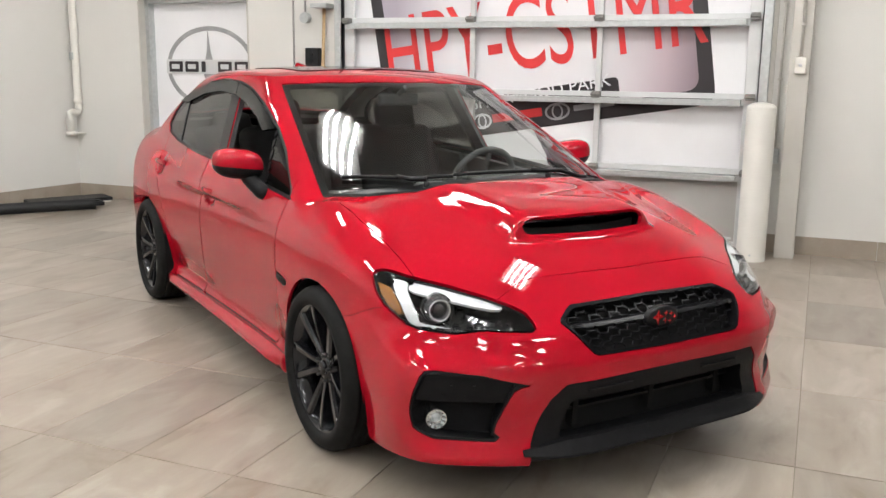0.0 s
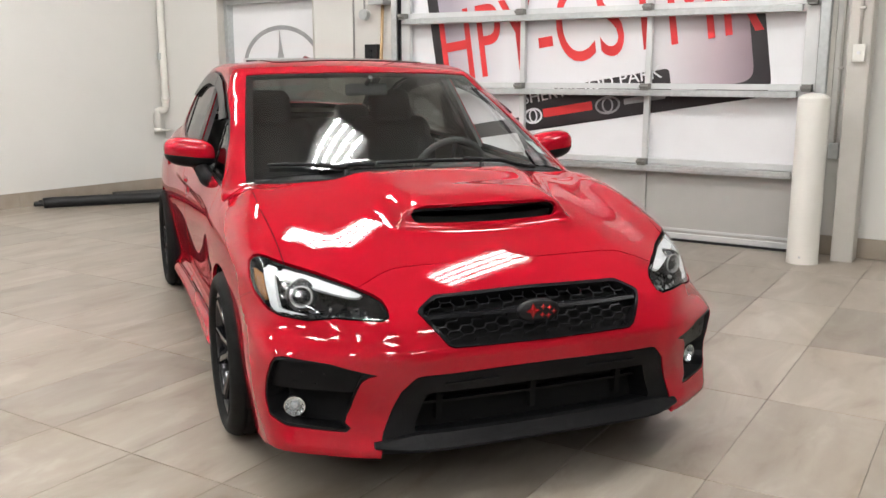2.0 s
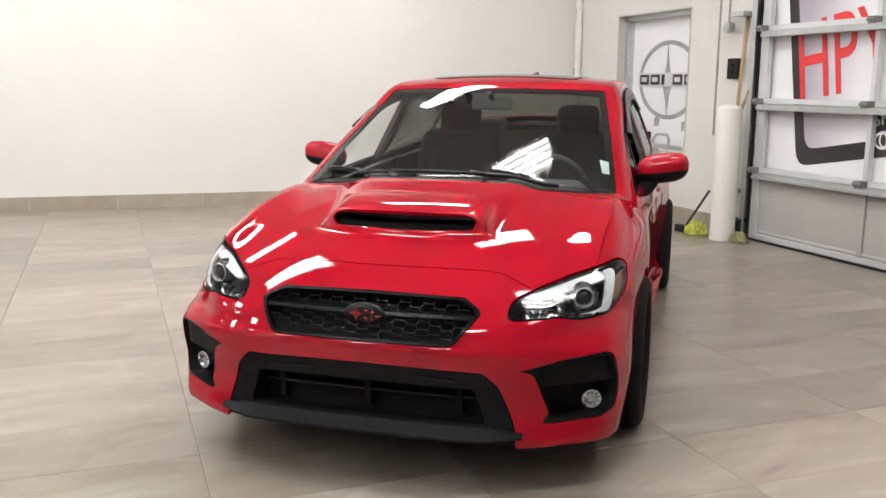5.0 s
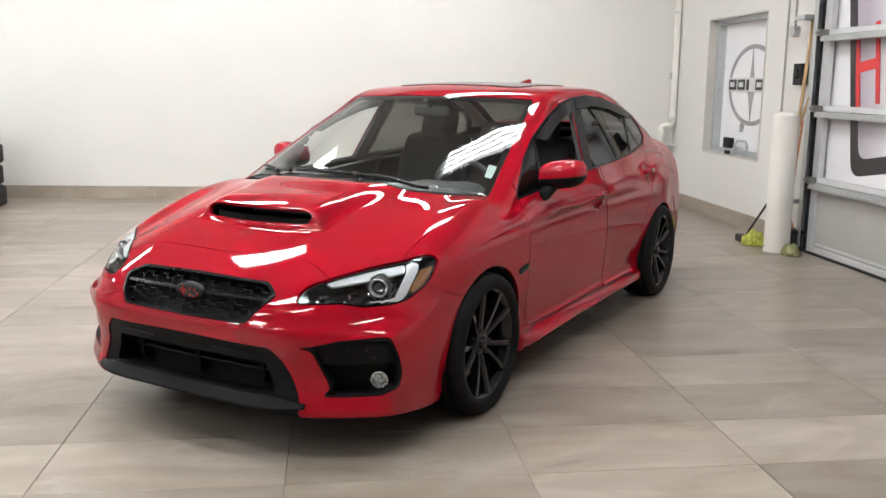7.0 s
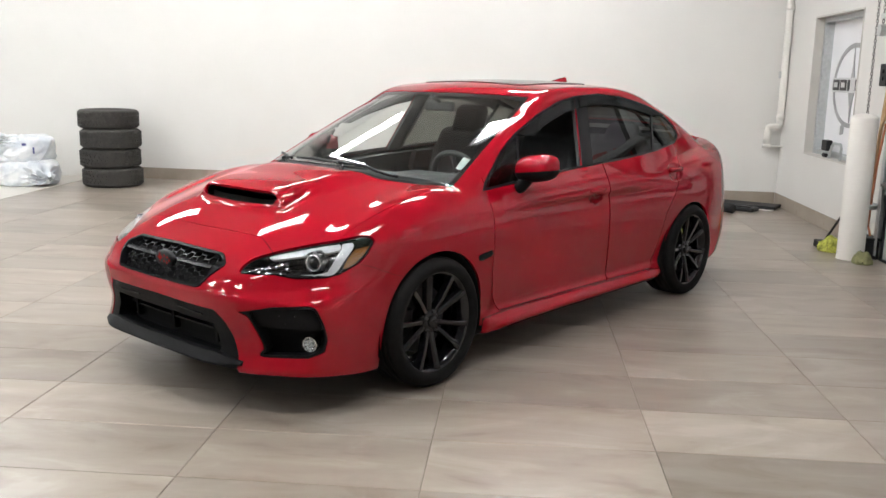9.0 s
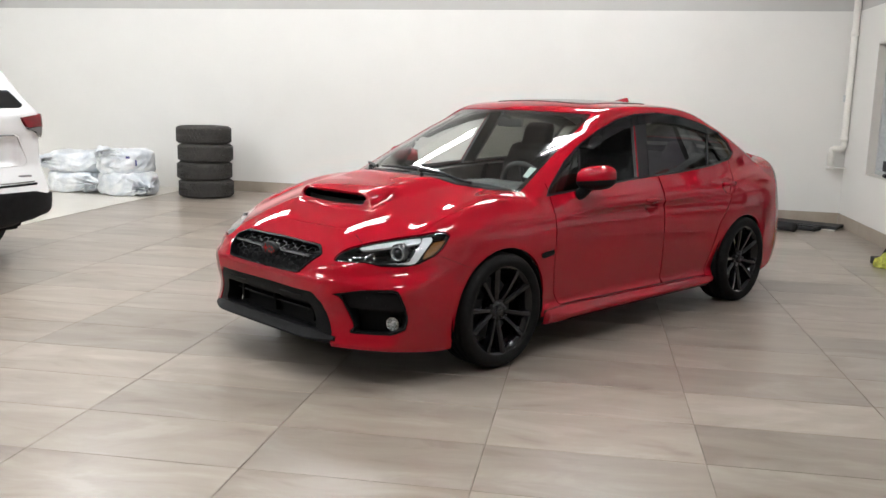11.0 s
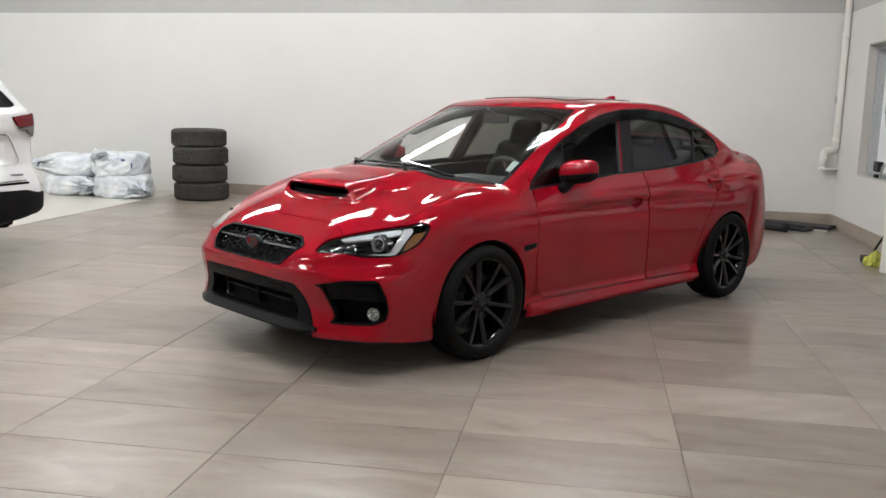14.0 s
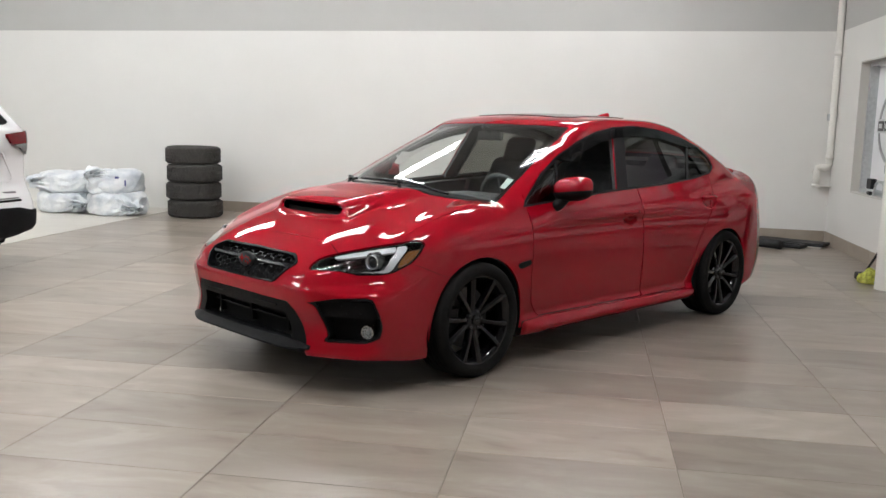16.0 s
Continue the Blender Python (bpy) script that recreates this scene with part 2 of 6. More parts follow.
def north_boxes(z0, z1, y0, y1):
    """The north wall between two heights, as boxes round its openings."""
    b = bmesh.new()
    xs = sorted({west_x(NORTH) - 0.4, WIN[0], WIN[1], DOOR[0], DOOR[1], EAST + 0.4})
    for x0, x1 in zip(xs, xs[1:]):
        holes = [w for w in (WIN, DOOR) if w[0] <= x0 and x1 <= w[1]]
        if not holes:
            box_bm(x0, y0, z0, x1, y1, z1, bm=b)
        for w in holes:
            if w[2] > z0:
                box_bm(x0, y0, z0, x1, y1, min(w[2], z1), bm=b)
            if w[3] < z1:
                box_bm(x0, y0, max(w[3], z0), x1, y1, z1, bm=b)
    bmesh.ops.remove_doubles(b, verts=b.verts, dist=0.0001)
    return b


north = tagged(obj("wall_north", north_boxes(0, BAND_Z, NORTH, NORTH + 0.3), M_WALL), "warm white painted wall with a window and an overhead door", "wall", kind="structure")
tagged(obj("wall_north_band", north_boxes(BAND_Z, TOP, NORTH, NORTH + 0.3), M_BAND), "upper wall painted in a grey band", "wall", kind="structure")


def lean_box(y0, y1, z0, z1, d0, d1, material, name):
    """A box along the leaning west wall, from d0 to d1 in front of its face."""
    b = bmesh.new()
    v = [b.verts.new((west_x(y) + d, y, z)) for z in (z0, z1) for y, d in ((y0, d0), (y0, d1), (y1, d1), (y1, d0))]
    for f in ((0, 1, 2, 3), (4, 7, 6, 5), (0, 4, 5, 1), (1, 5, 6, 2), (2, 6, 7, 3), (3, 7, 4, 0)):
        b.faces.new([v[i] for i in f])
    bmesh.ops.recalc_face_normals(b, faces=b.faces)
    return obj(name, b, material)


tagged(lean_box(SOUTH - 0.4, NORTH + 0.4, 0, BAND_Z, -0.3, 0, M_WALL, "wall_west"), "long warm white painted wall", "wall", kind="structure")
tagged(lean_box(SOUTH - 0.4, NORTH + 0.4, BAND_Z, TOP, -0.3, 0, M_BAND, "wall_west_band"), "upper wall painted in a grey band", "wall", kind="structure")
# both walls are unseen; their greys set how much light they bounce back
tagged(obj("wall_south", box_bm(west_x(SOUTH) - 0.4, SOUTH - 0.3, 0, EAST + 0.4, SOUTH, TOP), M_BAND), "plain grey wall out of view, closing the room", "wall", kind="structure")
tagged(obj("wall_east", box_bm(EAST, SOUTH, 0, EAST + 0.3, NORTH, TOP), M_FARWALL), "plain grey wall out of view, closing the room", "wall", kind="structure")


# ---- ceiling lights ----
def ceiling_light(x, y, turn=0.0):
    """A hanging fixture with four bare tubes."""
    e = empty("ceiling_light", pose(x, y, LAMP_Z, 0, 0, turn), "grey hanging light fixture with four bright tubes", "ceiling light", "ceiling lights")
    part("housing", box_bm(-0.66, -0.31, 0.06, 0.66, 0.31, 0.12, 0.01), M_FIXTURE, e)
    b = bmesh.new()                                      # white folded tray over the tubes
    lo = [b.verts.new((sx * 0.66, sy * 0.31, 0.030)) for sx, sy in ((-1, -1), (1, -1), (1, 1), (-1, 1))]
    hi = [b.verts.new((sx * 0.63, sy * 0.22, 0.056)) for sx, sy in ((-1, -1), (1, -1), (1, 1), (-1, 1))]
    rim = [b.verts.new((sx * 0.66, sy * 0.31, 0.06)) for sx, sy in ((-1, -1), (1, -1), (1, 1), (-1, 1))]
    b.faces.new(hi)
    for i in range(4):
        k = (i + 1) % 4
        b.faces.new((lo[i], lo[k], hi[k], hi[i]))
        b.faces.new((rim[i], rim[k], lo[k], lo[i]))
    part("reflector", b, M_TRAY, e, "white enamelled reflector tray")
    for i in range(4):
        part("tube", cyl_bm((-0.61, -0.18 + 0.12 * i, 0.02), (0.61, -0.18 + 0.12 * i, 0.02), 0.022, seg=10), M_TUBE, e, smooth=True)
    for s in (-0.5, 0.5):
        part("hanger", cyl_bm((s, 0, 0.11), (s, 0, TOP - LAMP_Z), 0.006, seg=6), M_GALV, e)
    return e


# rows over the bay; the two southern rows are unseen, added for brightness
LIGHT_X = (-5.80, -3.08, -0.75, 1.60, 3.95)
first_light = ceiling_light(LIGHT_X[0], 4.88, 90)
for ly, columns in ((4.88, (1, 2, 3)), (1.80, (0, 1, 2, 3)), (-1.25, (0, 1, 3, 4)), (-4.30, (0, 1, 2, 3, 4))):
    for c in columns:
        copy_thing(first_light, pose(LIGHT_X[c], ly, LAMP_Z, 0, 0, 90))


# ---- solid shapes from distance functions ----
def table(points, lo, hi, blur=0.03, n=1600):
    """A smooth curve through (x, value) points, as a lookup."""
    px = np.array([p[0] for p in points], float)
    pv = np.array([p[1] for p in points], float)
    h, d = np.diff(px), np.diff(pv) / np.diff(px)
    m = np.zeros(len(px))
    for i in range(1, len(px) - 1):
        if d[i - 1] * d[i] > 0:
            w1, w2 = 2 * h[i] + h[i - 1], h[i] + 2 * h[i - 1]
            m[i] = (w1 + w2) / (w1 / d[i - 1] + w2 / d[i])
    m[0], m[-1] = d[0], d[-1]
    xs = np.linspace(lo, hi, n)
    k = np.clip(np.searchsorted(px, xs) - 1, 0, len(px) - 2)
    t = (np.clip(xs, px[0], px[-1]) - px[k]) / h[k]
    v = (2 * t**3 - 3 * t**2 + 1) * pv[k] + (t**3 - 2 * t**2 + t) * h[k] * m[k] + (3 * t**2 - 2 * t**3) * pv[k + 1] + (t**3 - t**2) * h[k] * m[k + 1]
    if blur:
        step = (hi - lo) / n
        r = max(1, int(3 * blur / step))
        g = np.exp(-0.5 * (np.arange(-r, r + 1) * step / blur) ** 2)
        v = np.convolve(np.pad(v, r, mode="edge"), g / g.sum(), mode="valid")
    return lambda x: np.interp(x, xs, v)


def smax(a, b, k):
    h = np.clip(0.5 + 0.5 * (a - b) / k, 0, 1)
    return b + (a - b) * h + k * h * (1 - h)


def smin(a, b, k):
    return -smax(-a, -b, k)


def step(x, a, b):
    t = np.clip((x - a) / (b - a), 0, 1)
    return t * t * (3 - 2 * t)


def grad(F, p, e=0.002):
    g = np.empty_like(p)
    for i in range(3):
        d = np.zeros(3)
        d[i] = e
        g[:, i] = (F(p + d) - F(p - d)) / (2 * e)
    return g


def nets(F, lo, hi, h, newton=4):
    """The surface F = 0 inside a box, as triangles (surface nets, then pulled onto the surface), with its normals."""
    axes = [np.arange(l, u + h, h) for l, u in zip(lo, hi)]
    G = np.stack(np.meshgrid(*axes, indexing="ij"), -1)
    shape = G.shape[:3]
    V = F(G.reshape(-1, 3)).reshape(shape)
    inside = V < 0
    acc = np.zeros([s - 1 for s in shape] + [3])
    cnt = np.zeros([s - 1 for s in shape])
    nx, ny, nz = [s - 1 for s in shape]
    quads_src = []
    for ax in range(3):
        a = [slice(None)] * 3
        b = [slice(None)] * 3
        a[ax], b[ax] = slice(None, -1), slice(1, None)
        a, b = tuple(a), tuple(b)
        cross = inside[a] != inside[b]
        idx = np.argwhere(cross)
        va, vb = V[a][cross], V[b][cross]
        pt = G[a][cross] + ((va / (va - vb))[:, None]) * (G[b][cross] - G[a][cross])
        o = [i for i in range(3) if i != ax]
        for d0 in (0, 1):
            for d1 in (0, 1):
                c = idx.copy()
                c[:, o[0]] -= d0
                c[:, o[1]] -= d1
                ok = np.all((c >= 0) & (c < [nx, ny, nz]), 1)
                np.add.at(acc, tuple(c[ok].T), pt[ok])
                np.add.at(cnt, tuple(c[ok].T), 1)
        quads_src.append((ax, o, idx, inside[a][cross]))
    has = cnt > 0
    ids = np.full(has.shape, -1)
    ids[has] = np.arange(has.sum())
    verts = acc[has] / cnt[has][:, None]
    tris = []
    for ax, o, idx, ins in quads_src:
        cs = []
        ok = np.ones(len(idx), bool)
        for d0, d1 in ((0, 0), (1, 0), (1, 1), (0, 1)):
            c = idx.copy()
            c[:, o[0]] -= d0
            c[:, o[1]] -= d1
            good = np.all((c >= 0) & (c < [nx, ny, nz]), 1)
            ok &= good
            c = np.clip(c, 0, [nx - 1, ny - 1, nz - 1])
            cs.append(ids[tuple(c.T)])
        q = np.stack(cs, 1)[ok]
        flip = ins[ok] ^ (ax == 1)
        q[~flip] = q[~flip][:, ::-1]
        tris += [q[:, [0, 1, 2]], q[:, [0, 2, 3]]]
    tris = np.concatenate(tris)
    for _ in range(newton):
        g = grad(F, verts)
        move = F(verts)[:, None] * g / np.maximum((g * g).sum(1), 0.05)[:, None]
        verts = verts - np.clip(move, -h, h)
    nrm = grad(F, verts)
    nrm /= np.maximum(np.linalg.norm(nrm, axis=1), 1e-9)[:, None]
    return verts, tris, nrm


def cut(v, t, n, f):
    """Keeps the part of a triangle mesh where f (one value a vertex) is below zero."""
    f = np.where(np.abs(f) < 1e-7, 1e-7, f)
    neg = f < 0
    k = neg[t].sum(1)
    keep = [t[k == 3]]
    new_v, new_n, made = [v], [n], {}
    extra = []
    base = len(v)
    for count in (1, 2):
        for tri in t[k == count]:
            s = neg[tri]
            i = int(np.argmax(s)) if count == 1 else int(np.argmin(s))
            a, b, c = tri[i], tri[(i + 1) % 3], tri[(i + 2) % 3]
            e = []
            for q in (b, c):
                key = (min(a, q), max(a, q))
                if key not in made:
                    w = f[a] / (f[a] - f[q])
                    made[key] = base + len(made)
                    extra.append((a, q, w))
                e.append(made[key])
            keep.append(np.array([[a, e[0], e[1]]]) if count == 1 else np.array([[e[0], b, c], [e[0], c, e[1]]]))
    if extra:
        ea = np.array([x[0] for x in extra])
        eb = np.array([x[1] for x in extra])
        w = np.array([x[2] for x in extra])[:, None]
        new_v.append(v[ea] * (1 - w) + v[eb] * w)
        nn = n[ea] * (1 - w) + n[eb] * w
        new_n.append(nn / np.maximum(np.linalg.norm(nn, axis=1), 1e-9)[:, None])
    v, n, t = np.concatenate(new_v), np.concatenate(new_n), np.concatenate(keep)
    used = np.unique(t)
    back = np.full(len(v), -1)
    back[used] = np.arange(len(used))
    return v[used], back[t], n[used]


def poly_sd(x, y, poly):
    """Signed distance to a closed outline, negative inside."""
    d = np.full(len(x), 1e9)
    s = np.ones(len(x))
    m = len(poly)
    for i in range(m):
        ax, ay = poly[i]
        bx, by = poly[i - 1]
        ex, ey = bx - ax, by - ay
        wx, wy = x - ax, y - ay
        t = np.clip((wx * ex + wy * ey) / (ex * ex + ey * ey), 0, 1)
        d = np.minimum(d, (wx - ex * t) ** 2 + (wy - ey * t) ** 2)
        c1, c2, c3 = y >= ay, y < by, ex * wy > ey * wx
        s = np.where((c1 & c2 & c3) | (~c1 & ~c2 & ~c3), -s, s)
    return s * np.sqrt(d)


# ---- the red car's outer skin; x ahead, y to its left, z up, middle of the wheelbase on the floor ----
HOOD_Z = table([(-2.45, 1.0342), (-2.3, 1.0551), (-2.17, 1.0780), (-2.0, 1.0740), (-1.7, 1.0655), (-1.3, 1.0346), (-0.8, 0.9942), (0.0, 0.9732), (0.7, 0.9977), (1.05, 0.9998), (1.3, 0.9845), (1.6, 0.9222), (1.75, 0.8760), (1.9, 0.8225), (2.0, 0.7780), (2.06, 0.7470), (2.12, 0.7130), (2.2, 0.6610), (2.26, 0.6150), (2.4, 0.48)], -2.6, 2.6, 0.05)
PLAN_W = table([(-2.4, 0.755), (-2.1, 0.826), (-1.8, 0.856), (-1.325, 0.872), (-0.9, 0.8631), (-0.4, 0.8584), (0.2, 0.859), (0.7, 0.8676), (1.0, 0.8786), (1.325, 0.8756), (1.6, 0.8655), (1.9, 0.8462), (2.1, 0.8126), (2.4, 0.7393)], -2.6, 2.6, 0.10)
SKIRT_IN = table([(0.10, 0.06), (0.16, 0.024), (0.205, 0.002), (0.235, 0.004), (0.262, 0.030), (0.29, 0.039), (0.34, 0.0335)], 0.0, 1.3, 0.012)


def SIDE_IN(z):
    """How far the flank stands in from its widest line, the shoulder's crease."""
    d = np.asarray(z, float) - 0.66
    return np.where(d > 0, 0.375 * d**2 + 2.4 * d**3, 0.19 * d**2)


NOSE_X = table([(0.10, 2.20), (0.17, 2.285), (0.22, 2.30), (0.26, 2.285), (0.34, 2.275), (0.42, 2.295), (0.50, 2.308), (0.535, 2.311), (0.565, 2.293), (0.60, 2.294), (0.66, 2.285), (0.72, 2.25), (0.80, 2.17), (0.9, 2.0)], 0.0, 1.3, 0.012)
NOSE_BOW = table([(0.0, -0.0113), (0.2, -0.0124), (0.4, 0.014), (0.55, 0.072), (0.68, 0.192), (0.78, 0.315), (0.85, 0.450), (0.9, 0.635), (1.0, 1.20)], -0.1, 1.2, 0.03)
LIP_BOW = table([(0.0, 0.0), (0.3, 0.006), (0.42, 0.020), (0.53, 0.048), (0.62, 0.090), (0.7, 0.142), (0.78, 0.196), (0.84, 0.245), (0.88, 0.305), (0.92, 0.46), (1.0, 1.05)], -0.1, 1.2, 0.02)
TAIL_X = table([(0.1, 2.1257), (0.22, 2.2503), (0.4, 2.319), (0.6, 2.3067), (0.8, 2.2566), (0.95, 2.221), (1.08, 2.1829), (1.14, 2.179), (1.3, 1.9906)], 0.0, 1.3, 0.02)
TAIL_BOW = table([(0.0, 0.0052), (0.3, 0.021), (0.5, 0.054), (0.65, 0.112), (0.76, 0.205), (0.84, 0.350), (0.9, 0.540), (1.0, 1.12)], -0.1, 1.2, 0.03)
ROOF_Z = table([(-2.3, 0.8725), (-1.9, 1.0558), (-1.65, 1.178), (-1.3, 1.320), (-0.95, 1.414), (-0.6, 1.452), (-0.25, 1.454), (0.0, 1.446), (0.2, 1.425), (0.5, 1.3285), (0.8, 1.2020), (1.1, 1.0680), (1.35, 0.952), (1.7, 0.785)], -2.6, 2.6, 0.05)
CABIN_W = table([(0.7, 0.8468), (0.85, 0.8266), (0.95, 0.7850), (1.05, 0.7445), (1.15, 0.7035), (1.25, 0.6622), (1.35, 0.6210), (1.42, 0.592), (1.5, 0.552)], 0.6, 1.6, 0.02)
CABIN_IN = table([(-2.3, 0.150), (-1.8, 0.060), (-1.4, 0.020), (-1.0, -0.005), (-0.5, -0.027), (0.3, -0.031), (0.8, -0.014), (1.2, 0.0), (1.6, 0.0638)], -2.6, 2.6, 0.05)
SCOOP_Z = table([(0.95, 0.96), (1.15, 0.985), (1.35, 0.988), (1.6, 0.970), (1.75, 0.948), (1.84, 0.922), (1.95, 0.874)], 0.8, 2.1, 0.015)


def car_skin(p):
    x, y, z = p[:, 0], np.abs(p[:, 1]), p[:, 2]
    # flanks, with the flares over the wheels
    flare = 0.012 * (np.exp(-(((x - 1.325) / 0.42) ** 2) - ((z - 0.62) / 0.25) ** 2) + np.exp(-(((x + 1.325) / 0.45) ** 2) - ((z - 0.66) / 0.27) ** 2))
    corner = 0.050 * step(z, 0.70, 0.36) * step(x, 1.45, 1.98)
    ledge = 0.024 * np.exp(-(((z - 0.200) / 0.032) ** 2)) * step(np.abs(x + 0.05), 0.95, 0.80)          # side skirts stand proud
    tuck = 0.022 * (np.sqrt((z - 0.65) ** 2 + 0.0009) + 0.65 - z) * step(np.abs(x + 0.01), 1.10, 0.80)      # the doors fall in below the crease
    groove = (SKIRT_IN(z) - SIDE_IN(z) - tuck) * (1 - step(z, 0.27, 0.32)) * step(np.abs(x + 0.01), 0.985, 0.93)
    side = (y - PLAN_W(x) - corner + SIDE_IN(z) + tuck + groove - flare - ledge) * 0.97
    # hood and boot
    crown = np.where(x > 0, 0.13, 0.10) * y**2 + np.where(x > 0, 0.10, 0.0) * y**6
    bend = 0.02 * y**2 + 0.12 * (np.sqrt((y - 0.42) ** 2 + 0.0144) + y - 0.4368) + 0.06 * y**6      # the hood's front rolls over towards the lamps
    crown = crown + (bend - crown) * step(x, 1.45, 1.80)
    crest = 0.030 * np.exp(-(((y - 0.755) / 0.105) ** 2)) * step(x, 0.95, 1.25) * step(x, 1.98, 1.72)        # the wings stand above the hood's edges
    top = (z - HOOD_Z(x) + crown - crest) * 0.95
    # nose and tail
    low = step(z, 0.635, 0.480)
    bow = NOSE_BOW(y) * (1 - low) + LIP_BOW(y) * low
    slope = np.sqrt(1 + np.clip(bow * 3.2, 0, 2.5) ** 2)
    nose = (x - NOSE_X(z) + bow) / slope
    tbow = TAIL_BOW(y)
    tail = (-x - TAIL_X(z) + tbow) / np.sqrt(1 + np.clip(tbow * 3.2, 0, 2.5) ** 2)
    floor_z = 0.15 - 0.02 * step(x, 1.5, 1.65) + 0.055 * step(x, 1.7, 2.1) + 0.07 * step(x, -1.7, -2.1)
    body = smax(side, top, 0.07)
    body = smax(body, smax(nose, tail, 0.01), 0.05)
    body = smax(body, floor_z - z, 0.02)
    # air scoop on the hood
    sc = smax(z - SCOOP_Z(x) + 0.10 * y**2, (y - 0.335 + 0.5 * (z - HOOD_Z(x))) * 0.9, 0.05)
    sc = smax(sc, x - 1.862 + 0.35 * y**2 + 0.25 * (z - 0.86), 0.012)
    sc = smax(sc, 0.9 - x, 0.02)
    body = smin(body, sc, 0.020 + 0.075 * step(x, 1.78, 1.40))
    # hollows behind the door handles
    for hx, hz in ((-0.105, 0.822), (-1.125, 0.880)):
        hollow = np.sqrt(((x - hx) / 0.092) ** 2 + ((z - hz + 0.006) / 0.062) ** 2 + ((y - PLAN_W(x) + SIDE_IN(z)) / 0.036) ** 2) - 1
        body = smax(body, -0.036 * hollow, 0.005)
    # cabin
    front = step(x, 0.0, 0.4)
    rear = step(x, -0.8, -1.2)
    xr = x + front * (0.18 * y**2 + 0.30 * y**4) - 0.20 * rear * y**2
    e = 0.004
    sl = (ROOF_Z(xr + e) - ROOF_Z(xr - e)) / (2 * e)
    roof = (z - ROOF_Z(xr) + (0.085 + 0.03 * front) * y**2) / np.sqrt(1 + sl**2)
    wall = (y - CABIN_W(z) + CABIN_IN(x)) * 0.89
    cab = smax(roof, wall, 0.042)
    cab = smax(smax(cab, 0.8 - z, 0.02), np.abs(x + 0.3) - 1.85, 0.02)
    return smin(body, cab, 0.02)


# ---- car materials ----
def paint(name, colour, dark, rough=0.34):
    """Clear-coated paint with a faint flake."""
    m, n, l, b = mat(name)
    big = noise_tex(n, l, 1.7, 3)
    l.new(ramp(n, l, big, [(0.3, dark), (0.7, colour)]), b.inputs["Base Color"])
    b.inputs["Roughness"].default_value = rough
    b.inputs["Coat Weight"].default_value = 0.88
    b.inputs["Coat Roughness"].default_value = 0.01
    b.inputs["Coat IOR"].default_value = 1.48
    b.inputs["Specular IOR Level"].default_value = 0.0
    return m


M_RED = paint("red_car_paint", (0.335, 0.0032, 0.0130), (0.315, 0.0029, 0.0120))
M_TRIM = varied("black_trim", (0.006, 0.006, 0.007), (0.011, 0.011, 0.012), (0.30, 0.42), 12, spec=0.18)
M_TEXTURED = varied("textured_black_plastic", (0.005, 0.005, 0.0056), (0.010, 0.010, 0.011), (0.40, 0.55), 18, bumps=0.3, grain=500, spec=0.10)
M_GLOSSBLACK = varied("gloss_black_plastic", (0.006, 0.006, 0.007), (0.010, 0.010, 0.011), (0.08, 0.14), 10, bumps=0)
M_MESH = varied("satin_black_mesh", (0.005, 0.005, 0.006), (0.009, 0.009, 0.010), (0.22, 0.30), 18, bumps=0, spec=0.07)
# near black for openings and gaps, in place of the shade inside them
M_VOID = varied("dark_cavity", (0.007, 0.007, 0.007), (0.011, 0.011, 0.011), (0.8, 0.9), 6, spec=0.1)
M_CABIN = varied("charcoal_cloth", (0.019, 0.019, 0.020), (0.036, 0.036, 0.038), (0.75, 0.9), 30, bumps=0.3)
M_HEADLINER = varied("grey_headliner_cloth", (0.36, 0.35, 0.33), (0.44, 0.43, 0.41), (0.8, 0.9), 40, bumps=0.2)
M_DASH = varied("dark_dash_plastic", (0.050, 0.051, 0.054), (0.080, 0.081, 0.085), (0.5, 0.65), 25, bumps=0.2)
M_CHROME = varied("chrome", (0.75, 0.75, 0.76), (0.85, 0.85, 0.86), (0.06, 0.12), 10, metal=1.0, bumps=0)
M_SILVER = varied("silver_reflector", (0.62, 0.63, 0.65), (0.78, 0.79, 0.80), (0.16, 0.26), 30, metal=0.7, bumps=0)
M_BOWL = varied("bright_lamp_bowl", (0.78, 0.79, 0.80), (0.90, 0.91, 0.92), (0.08, 0.2), 60, metal=0.9, bumps=0.3, grain=90)
M_GUIDE = varied("white_light_guide", (0.58, 0.60, 0.62), (0.84, 0.86, 0.88), (0.12, 0.2), 30, bumps=0.05)
M_AMBER = varied("amber_lens", (0.20, 0.075, 0.012), (0.32, 0.12, 0.02), (0.15, 0.25), 60, coat=1.0, bumps=0.1)
M_TAILRED = varied("red_lens", (0.20, 0.005, 0.010), (0.27, 0.006, 0.012), (0.12, 0.2), 60, bumps=0, spec=0.3)
M_WHEEL = varied("black_alloy", (0.008, 0.008, 0.010), (0.016, 0.016, 0.019), (0.10, 0.16), 14, metal=0.3, coat=0.5, bumps=0)
M_WHEEL.node_tree.nodes["Principled BSDF"].inputs["Specular IOR Level"].default_value = 0.22
M_HOUSING = varied("lamp_housing", (0.022, 0.022, 0.024), (0.055, 0.055, 0.058), (0.2, 0.35), 30, metal=0.5, bumps=0)
M_DISC = varied("brake_disc", (0.05, 0.05, 0.05), (0.09, 0.088, 0.086), (0.35, 0.5), 40, metal=0.9)
M_EMBLEM = varied("red_emblem", (0.24, 0.006, 0.008), (0.30, 0.010, 0.010), (0.2, 0.3), 30, bumps=0)
M_STICKER = varied("pale_sticker", (0.62, 0.74, 0.72), (0.72, 0.82, 0.80), (0.5, 0.6), 20, bumps=0)
